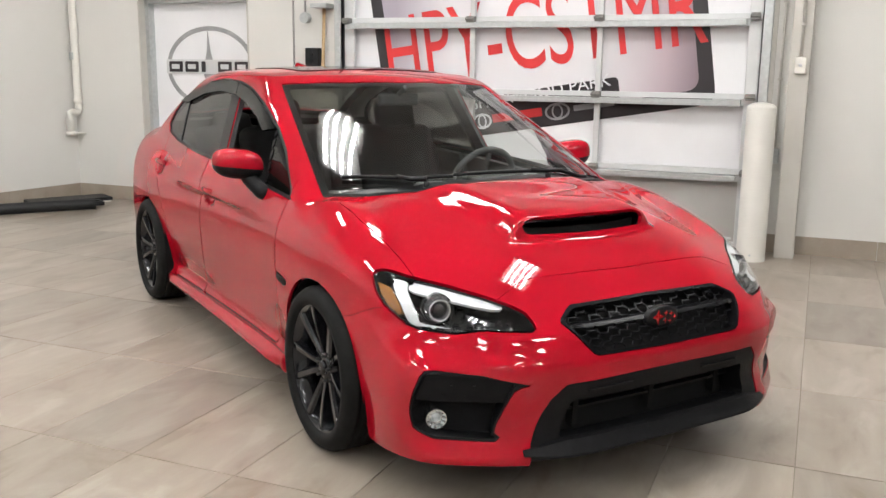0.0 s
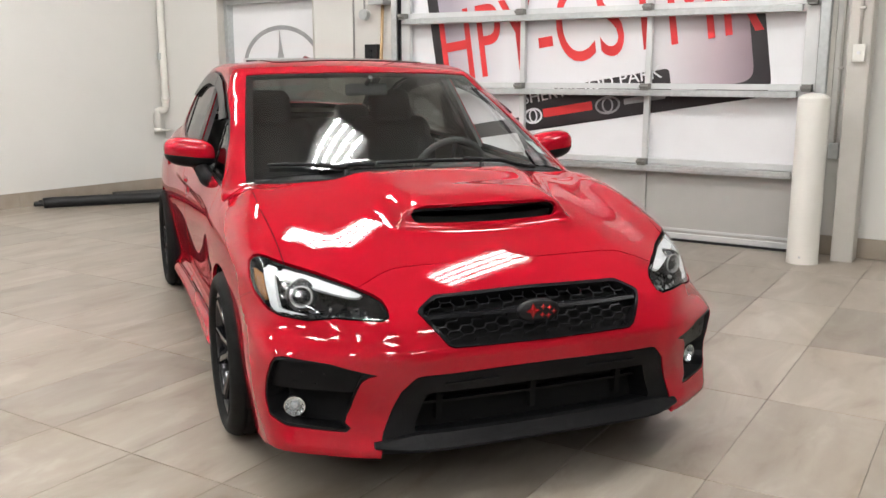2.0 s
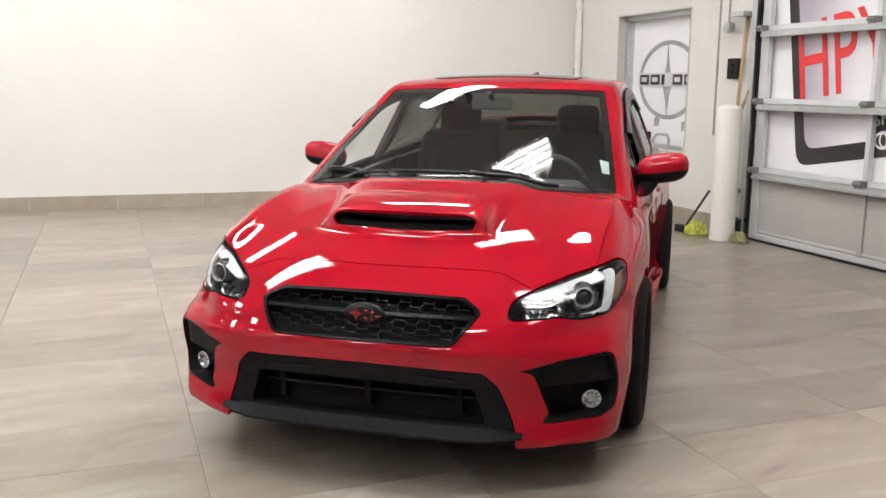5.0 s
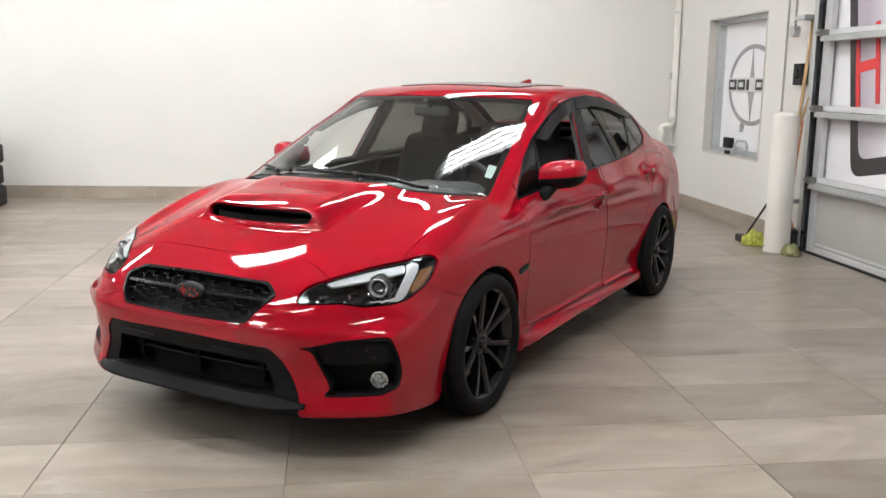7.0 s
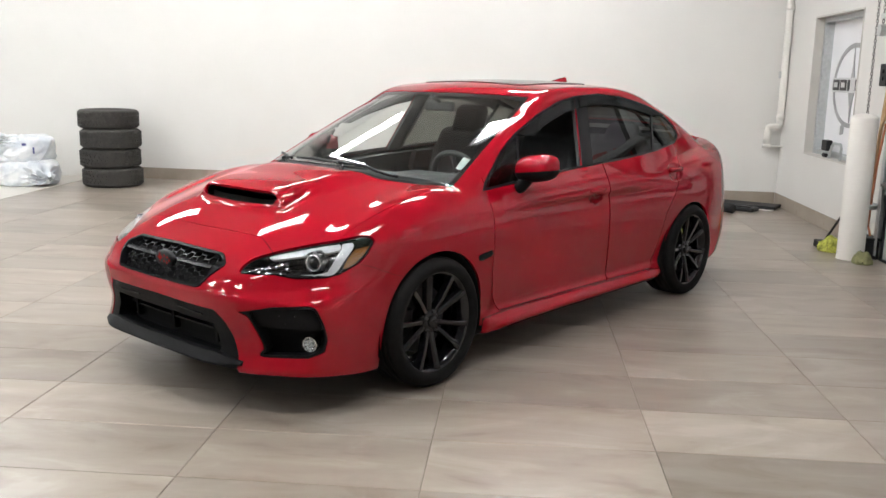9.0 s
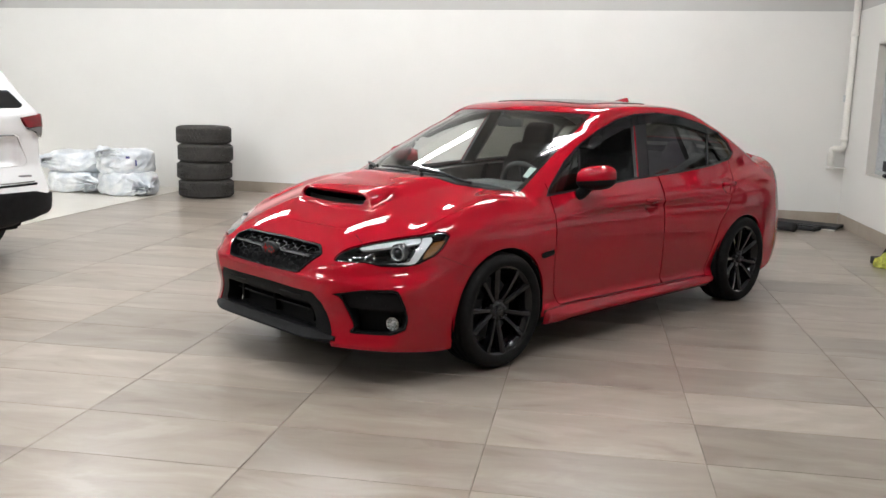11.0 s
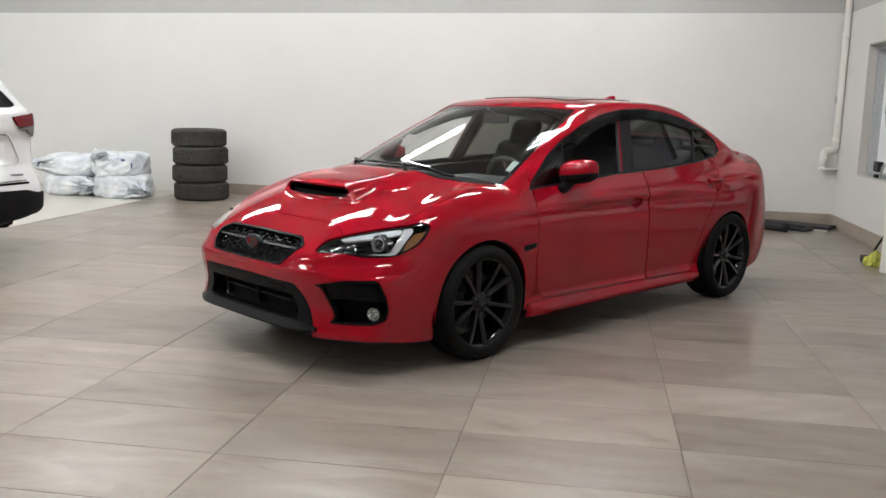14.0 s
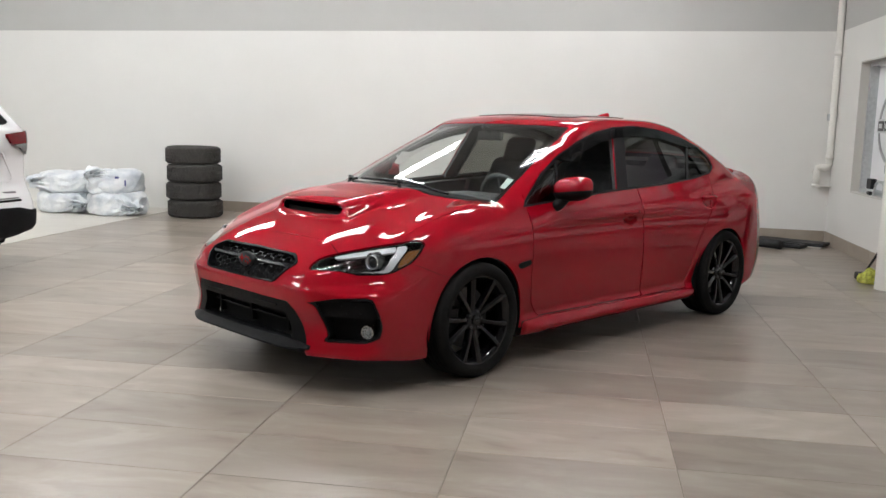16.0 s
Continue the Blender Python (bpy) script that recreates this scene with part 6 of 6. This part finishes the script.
def loose_tyre(m, k):
    e = empty("tyre", m, "large dusty all-terrain tyre in a stack of four", "tyre", "stack of tyres")
    R, H = 0.368, 0.121
    prof = [(0.235, -0.085), (0.245, -0.112), (0.29, -H), (0.335, -0.114), (0.357, -0.098), (R - 0.010, -0.085), (R - 0.010, 0.085), (0.357, 0.098), (0.335, 0.114), (0.29, H), (0.245, 0.112), (0.235, 0.085), (0.225, 0.0)]
    body = part("carcass", lathe_bm(prof, 64, close=True), M_OLDTYRE, e, smooth=True)
    b = bmesh.new()
    for i in range(44):
        for j, zz in enumerate((-0.068, -0.023, 0.023, 0.068)):
            a = 2 * math.pi * (i + 0.5 * (j % 2)) / 44 + 0.02 * math.sin(5 * i + j + k)
            blk = box_bm(R - 0.014, -0.019, -0.017, R + 0.002, 0.019, 0.017)
            join(b, blk, Matrix.Rotation(a, 4, "Z") @ Matrix.Translation((0, 0, zz)) @ Matrix.Rotation(0.35 * (-1) ** j, 4, "X"))
    tagged(part("tread", b, M_OLDTYRE, body, "blocky tread"), kind="stuff")
    return e


first_tyre = loose_tyre(pose(-7.60, -0.56, 0.121), 0)
for i, (dx, dy, turn) in enumerate(((0.0, -0.02, 40), (0.012, 0.0, 97), (-0.02, -0.035, 160))):
    copy_thing(first_tyre, pose(-7.60 + dx, -0.56 + dy, 0.121 + 0.242 * (i + 1), 0, 0, turn))

# ---- wheels wrapped in plastic bags ----
m_, n_, l_, p_ = mat("white_plastic_film")
l_.new(ramp(n_, l_, noise_tex(n_, l_, 6, 5), [(0.35, (0.60, 0.64, 0.69)), (0.6, (0.82, 0.84, 0.85))]), p_.inputs["Base Color"])
p_.inputs["Roughness"].default_value = 0.28
p_.inputs["Subsurface Weight"].default_value = 0.0
bump(n_, l_, p_, noise_tex(n_, l_, 9, 5, stretch=(1, 1, 2.0)), 0.8, 0.03)
M_FILM = m_
M_BLUEPRINT = varied("dark_blue_print", (0.05, 0.06, 0.20), (0.10, 0.11, 0.30), (0.3, 0.4), 20, bumps=0)


def bag_form(seed, r, h, knot):
    def F(p):
        rad = np.hypot(p[:, 0], p[:, 1])
        ang = np.arctan2(p[:, 1], p[:, 0])
        wx, wy, wz = (p[:, i] + 0.05 * np.sin(7 * p[:, (i + 1) % 3] + seed) + 0.03 * np.sin(17 * p[:, (i + 2) % 3] + 2.3 * seed) for i in range(3))
        folds = np.abs(np.sin(9 * wx + 13 * wz + seed)) + 0.8 * np.abs(np.sin(12 * wy - 15 * wz + 1.9 * seed)) + 0.6 * np.abs(np.sin(16 * wx - 14 * wy + 22 * wz))
        wr = 0.014 * (folds - 1.5) + 0.006 * np.sin(4 * ang + 9 * p[:, 2] + seed) + 0.004 * np.abs(np.sin(6 * ang - 13 * p[:, 2] + 2 * seed)) + 0.008 * np.sin(6 * p[:, 0] + 5 * p[:, 1] + seed)
        kx, ky, kz = knot
        kd = np.linalg.norm(p - np.array([kx, ky, kz]), axis=1)
        ka = np.arctan2(p[:, 2] - kz, p[:, 0] * ky - p[:, 1] * kx)
        wr = wr + 0.024 * np.exp(-((kd / 0.22) ** 2)) * np.sin(11 * ka + 3 * seed)
        q = np.stack([np.maximum(rad - (r - 0.10), 0), np.maximum(np.abs(p[:, 2] - h / 2) - (h / 2 - 0.085), 0)], 1)
        d = np.linalg.norm(q, axis=1) - 0.085 + wr
        d = smin(d, np.linalg.norm((p - np.array([kx, ky, kz])) / np.array([1.3, 0.9, 0.8]), axis=1) - 0.085 + 2.2 * wr, 0.07)
        return smax(d, -p[:, 2], 0.015)
    return F


for bx, by, bz, turn, seed, r, h, knot in ((-7.55, -2.47, 0.0, 10, 0.3, 0.39, 0.29, (0.30, 0.34, 0.12)), (-7.57, -2.45, 0.27, 50, 1.7, 0.385, 0.29, (-0.1, -0.40, 0.15)), (-7.50, -1.67, 0.0, 0, 2.9, 0.42, 0.31, (0.25, 0.40, 0.10)), (-7.52, -1.70, 0.29, 25, 4.4, 0.40, 0.32, (0.24, -0.27, 0.27))):
    e = empty("bagged_wheel", pose(bx, by, bz, 0, 0, turn), "wheel wrapped in a crumpled white plastic bag", "bagged wheel", "bagged wheels")
    solid("bag", bag_form(seed, r, h, knot), (-0.62, -0.62, -0.02), (0.62, 0.62, 0.56), 0.016, M_FILM, e)
    if seed > 2:
        def flap_form(p):
            q = p - np.array([0.36, -0.16 if bz else 0.10, 0.16])
            fold = 0.020 * np.sin(26 * q[:, 1] + 7 * q[:, 2] + seed) + 0.014 * np.sin(41 * q[:, 2] - 15 * q[:, 1])
            edge = np.hypot(q[:, 1] / 0.17, (q[:, 2] + 0.02) / 0.15) - 1 + 0.16 * np.sin(5 * np.arctan2(q[:, 2], q[:, 1]) + seed)
            return smax(np.abs(q[:, 0] + 0.9 * q[:, 1] ** 2 + 0.8 * (q[:, 2] - 0.02) ** 2 - fold) - 0.010, edge * 0.12, 0.01)
        solid("loose_film", flap_form, (0.1, -0.42, -0.01), (0.55, 0.40, 0.40), 0.012, M_FILM, e, "loose crumpled flap of the bag")
    if bz and seed > 4:
        part("print_mark", box_bm(0.392, 0.02, 0.22, 0.398, 0.07, 0.25, 0.002), M_BLUEPRINT, e, "plain dark blue print")
        part("print_mark", box_bm(0.375, 0.14, 0.12, 0.381, 0.16, 0.20, 0.002), M_BLUEPRINT, e, "plain dark blue print")


# ---- white car seen from behind ----
SUV_R = table([(-2.6, 0.9), (-2.48, 1.08), (-2.35, 1.32), (-2.15, 1.60), (-1.9, 1.70), (-1.2, 1.73), (0.0, 1.72), (0.5, 1.64), (1.0, 1.38), (1.4, 1.14), (1.9, 1.06), (2.3, 0.92), (2.5, 0.7)], -2.8, 2.8, 0.04)
SUV_T = table([(0.2, 2.40), (0.35, 2.50), (0.55, 2.52), (0.68, 2.47), (0.80, 2.40), (1.0, 2.40), (1.08, 2.425), (1.2, 2.425), (1.28, 2.36), (1.4, 2.25), (1.6, 2.12)], 0.0, 2.0, 0.02)
SUV_W = table([(0.2, 0.90), (0.4, 0.955), (0.7, 0.965), (0.95, 0.955), (1.08, 0.96), (1.2, 0.955), (1.3, 0.895), (1.5, 0.79), (1.72, 0.66)], 0.0, 2.0, 0.03)


def suv_skin(p):
    x, y, z = p[:, 0], np.abs(p[:, 1]), p[:, 2]
    side = y - SUV_W(z) + 0.05 * step(np.abs(x), 1.8, 2.6)
    top = (z - SUV_R(x) + 0.05 * y**2) * 0.85
    tail = -x - SUV_T(z) + 0.16 * y**2 + 0.25 * np.clip(y - 0.72, 0, 1) ** 1.5
    tail += 0.035 * (1 - step(y, 0.58, 0.68)) * step(z, 0.77, 0.85) * (1 - step(z, 0.98, 1.05))   # number plate hollow
    nose = x - 2.35 + 0.25 * y**2
    return smax(smax(side, top, 0.08), smax(smax(tail, nose, 0.01), 0.31 + 0.12 * y**2 - z, 0.03), 0.05)


M_SMOKELENS = varied("smoked_lens", (0.10, 0.095, 0.095), (0.20, 0.19, 0.19), (0.10, 0.18), 40, coat=1.0, bumps=0)
M_TAILDARK = varied("deep_red_lens", (0.10, 0.004, 0.007), (0.19, 0.007, 0.011), (0.12, 0.2), 9, bumps=0, spec=0.3)
M_SUVWHITE = paint("white_car_paint", (0.80, 0.80, 0.80), (0.77, 0.77, 0.77), 0.4)
heading = radians(249.6)
corner = Vector((-2.83, 0.165, 0))                       # its right rear corner
mid = corner + Vector((math.cos(heading), math.sin(heading), 0)) * 2.42 - Vector((math.sin(heading), -math.cos(heading), 0)) * 0.86
suv = empty("parked_car", pose(mid.x, mid.y, 0, 0, 0, math.degrees(heading)), "white sport utility car parked with its tail this way", "car")
RED_SKIN, SKIN = SKIN, nets(suv_skin, (-2.7, -1.1, 0.2), (2.6, 1.1, 1.85), 0.035)
LAMP = [(0.66, 1.185), (0.80, 1.20), (0.93, 1.21), (1.1, 1.185), (1.1, 1.11), (0.86, 1.11), (0.72, 1.105)]
LAMP_CLEAR = [(0.71, 1.098), (0.86, 1.108), (1.1, 1.108), (1.1, 1.00), (0.92, 1.01), (0.83, 1.065)]
RGLASS = [(-0.2, 1.255), (0.70, 1.262), (0.77, 1.285), (0.73, 1.36), (0.64, 1.50), (0.5, 1.56), (-0.2, 1.58)]
BUMP = [(-0.2, 0.60), (0.70, 0.585), (0.84, 0.555), (1.2, 0.56), (1.2, 0.1), (-0.2, 0.1)]
SIDEG = [(1.2, 1.15), (-2.0, 1.18), (-2.12, 1.30), (-1.7, 1.55), (0.1, 1.58), (0.5, 1.48)]
rear = lambda f: (lambda v: np.where(v[:, 0] < -1.75, f(v), -1.0))
arches = [lambda v: np.where(np.abs(v[:, 1]) > 0.5, 0.40 - np.hypot(v[:, 0] - 1.42, v[:, 2] - 0.37), -1.0), lambda v: np.where(np.abs(v[:, 1]) > 0.5, 0.40 - np.hypot(v[:, 0] + 1.43, v[:, 2] - 0.37), -1.0)]
panel("body", arches + [rear(without(LAMP, YZ, 0.002)), rear(without(LAMP_CLEAR, YZ, 0.002)), rear(without(RGLASS, YZ, 0.0)), rear(without(BUMP, YZ, 0.002)), lambda v: np.where(np.abs(v[:, 1]) > 0.55, without(SIDEG, XZ, 0.0)(v), -1.0)], M_SUVWHITE, suv)
panel("rear_bumper", [lambda v: v[:, 0] + 1.75, within(BUMP, YZ, 0.001)] + arches, M_TEXTURED, suv, "black lower rear bumper", 0.02, 0.05)
panel("rear_window", [lambda v: v[:, 0] + 1.7, within(RGLASS, YZ, 0.001)], M_GLOSSBLACK, suv, "dark rear window", -0.004, 0.0)
for side in (left, right):
    panel("side_window", [side, lambda v: 0.55 - np.abs(v[:, 1]), within(SIDEG, XZ, 0.001)], M_GLOSSBLACK, suv, "dark side window", -0.004, 0.0)
    panel("tail_lamp", [side, lambda v: v[:, 0] + 1.9, within(LAMP, YZ, 0.0)], M_TAILDARK, suv, "dark red wrap-round tail lamp", 0.022, 0.05)
    panel("reverse_lamp", [side, lambda v: v[:, 0] + 1.9, within(LAMP_CLEAR, YZ, 0.0)], M_SMOKELENS, suv, "smoked grey lower lamp lens", 0.020, 0.05)
RECESS = [(-0.2, 0.97), (0.50, 0.97), (0.54, 0.87), (-0.2, 0.87)]
panel("plate_recess", [lambda v: v[:, 0] + 2.0, within(RECESS, YZ, 0.0)], M_SUVWHITE, suv, "", 0.004, 0.01)
SKIN = RED_SKIN


def tail_x(y, z, out=0.0):
    """Where the white car's tail stands at (y, z)."""
    return -float(SUV_T(z)) + 0.16 * y * y + 0.25 * max(abs(y) - 0.72, 0) ** 1.5 - out


# a near-black bar paints the shaded gap above the bumper
part("bumper_gap", tube_bm([(tail_x(y, 0.642, 0.0), y, 0.642) for y in np.linspace(-0.76, 0.76, 25)], 0.010, 8), M_VOID, suv, "dark bar for the shade in the gap over the bumper")
part("bumper_trim", tube_bm([(tail_x(y, 0.662, 0.002), y, 0.662) for y in np.linspace(-0.74, 0.74, 25)], 0.006, 8), M_CHROME, suv, "thin bright bumper trim")
part("name_badge", box_bm(tail_x(0.66, 0.71) - 0.012, -0.72, 0.702, tail_x(0.66, 0.71) + 0.04, -0.60, 0.718, 0.003), M_SILVER, suv, "plain bright badge bar")
for s in (-1, 1):
    edge = [(0.0, 1.048), (0.30, 1.050), (0.60, 1.046), (0.645, 1.030), (0.735, 0.845), (0.735, 0.815), (0.700, 0.792), (0.30, 0.785), (0.0, 0.785)]
    part("recess_edge", tube_bm([(tail_x(s * y, z, -0.004), s * y, z) for y, z in edge], 0.009, 8), M_SUVWHITE, suv, "pressed edge of the plate recess", smooth=True)
# dark line along the recess's top edge, added as a thin strip
part("tailgate_grip", tube_bm([(tail_x(y, 1.044, 0.004), y, 1.044) for y in np.linspace(-0.60, 0.60, 25)], 0.007, 8), M_SMOKELENS, suv, "dark strip along the top edge of the plate recess")
part("tow_hook", box_bm(-2.42, -0.55, 0.285, -2.30, -0.35, 0.325, 0.01), M_VOID, suv)
for wx in (1.42, -1.43):
    for s in (1, -1):
        w = new("wheel")
        w.empty_display_size = 0.1
        w.parent = suv
        w.matrix_basis = pose(wx, s * 0.82, 0.365, 0, 0, 0 if s > 0 else 180)
        part("tyre", lathe_bm([(0.24, -0.10), (0.27, -0.115), (0.34, -0.108), (0.365, -0.085), (0.365, 0.085), (0.34, 0.108), (0.27, 0.115), (0.24, 0.10)], 48, "Y"), M_RUBBER, w, smooth=True)
        part("rim", lathe_bm([(0.0, 0.06), (0.06, 0.07), (0.10, 0.05), (0.22, 0.06), (0.245, 0.10), (0.24, -0.08)], 40, "Y"), M_SILVER, w, smooth=True)
        b = bmesh.new()
        for i in range(20):
            a0 = math.pi * i / 19
            b.verts.new((wx + 0.40 * math.cos(a0), s * 0.94, 0.37 + 0.40 * math.sin(a0)))
            b.verts.new((wx + 0.40 * math.cos(a0), s * 0.45, 0.37 + 0.40 * math.sin(a0)))
        b.verts.ensure_lookup_table()
        for i in range(19):
            b.faces.new([b.verts[2 * i], b.verts[2 * i + 1], b.verts[2 * i + 3], b.verts[2 * i + 2]])
        part("arch_liner", b, M_VOID, suv)
part("underbody", box_bm(-2.2, -0.75, 0.26, 2.1, 0.75, 0.40, 0.03), M_VOID, suv)


# ---- baseboard and floor tiles ----
def baseboard(x0, x1):
    return box_bm(x0, NORTH - 0.012, 0.0, x1, NORTH - 0.001, 0.152, 0.002)


base = tagged(new("baseboard"), "taupe tile baseboard along the walls", "baseboard", kind="structure")
BL = 0.914
x = west_x(NORTH) + 0.01
while x < DOOR[0] - 0.03:
    part("baseboard_tile", baseboard(x, min(x + BL - 0.003, DOOR[0] - 0.03)), M_BASE, base)
    x += BL
x = DOOR[1] + 0.05
while x < EAST - 0.05:
    part("baseboard_tile", baseboard(x, min(x + BL - 0.003, EAST)), M_BASE, base)
    x += BL
y = NORTH - 0.014
while y > -1.30:
    y1 = max(y - BL + 0.003, -1.34)
    b = bmesh.new()
    vs = [b.verts.new((west_x(q) + d, q, z)) for z in (0.0, 0.152) for q, d in ((y1, 0.001), (y1, 0.012), (y, 0.012), (y, 0.001))]
    for fidx in ((0, 1, 2, 3), (4, 7, 6, 5), (0, 4, 5, 1), (1, 5, 6, 2), (2, 6, 7, 3), (3, 7, 4, 0)):
        b.faces.new([vs[i] for i in fidx])
    bmesh.ops.recalc_face_normals(b, faces=b.faces)
    part("baseboard_tile", b, M_BASE, base)
    y -= BL

tagged(slab("floor_pale", [(west_x(SOUTH), SOUTH), (EAST, SOUTH), (EAST, -1.2), (west_x(-1.2), -1.2)], -0.003, 0.0, M_PALEFLOOR), "pale smooth floor beyond the tiles", "floor", kind="structure")


def tile_bm(w, d):
    """One tile with a slightly eased edge."""
    b = bmesh.new()
    e = 0.0012
    lo = [b.verts.new((sx * w / 2, sy * d / 2, -0.004)) for sx, sy in ((-1, -1), (1, -1), (1, 1), (-1, 1))]
    mi = [b.verts.new((sx * w / 2, sy * d / 2, -e)) for sx, sy in ((-1, -1), (1, -1), (1, 1), (-1, 1))]
    hi = [b.verts.new((sx * (w / 2 - e), sy * (d / 2 - e), 0.0)) for sx, sy in ((-1, -1), (1, -1), (1, 1), (-1, 1))]
    b.faces.new(hi)
    for p, q in ((lo, mi), (mi, hi)):
        for i in range(4):
            b.faces.new((p[i], p[(i + 1) % 4], q[(i + 1) % 4], q[i]))
    return b


JOINT, SEAM = 0.004, 0.0026                 # end joints, and the tighter ones along the long edges
one = bpy.data.meshes.new("tile")
tb = tile_bm(TILE_X - SEAM, TILE_Y - JOINT)
tb.to_mesh(one)
tb.free()
one.materials.append(M_TILE)
far = bmesh.new()
count = 0
for j in range(-5, 6):
    y0 = TILE_Y0 + TILE_Y * j
    if y0 + TILE_Y < -1.2 or y0 > NORTH:
        continue
    for i in range(-20, 21):
        x0 = TILE_X0 + TILE_X * i
        ya, yb = max(y0, -1.2), min(y0 + TILE_Y, NORTH)
        if x0 > EAST or x0 + TILE_X < west_x((ya + yb) / 2) - 0.1 or yb - ya < 0.02:
            continue
        whole = y0 >= -1.2 and y0 + TILE_Y <= NORTH
        if whole and -5.6 < x0 < 4.4 and count < 300:
            t = new("tile", one)
            t.location = (x0 + TILE_X / 2, y0 + TILE_Y / 2, 0)
            t.parent = floor
            count += 1
        else:
            join(far, tile_bm(TILE_X - SEAM, yb - ya - JOINT), Matrix.Translation((x0 + TILE_X / 2, (ya + yb) / 2, 0)))
tagged(part("tile_rest", far, M_TILE_FAR, floor, "taupe porcelain tiles further off"), kind="stuff")
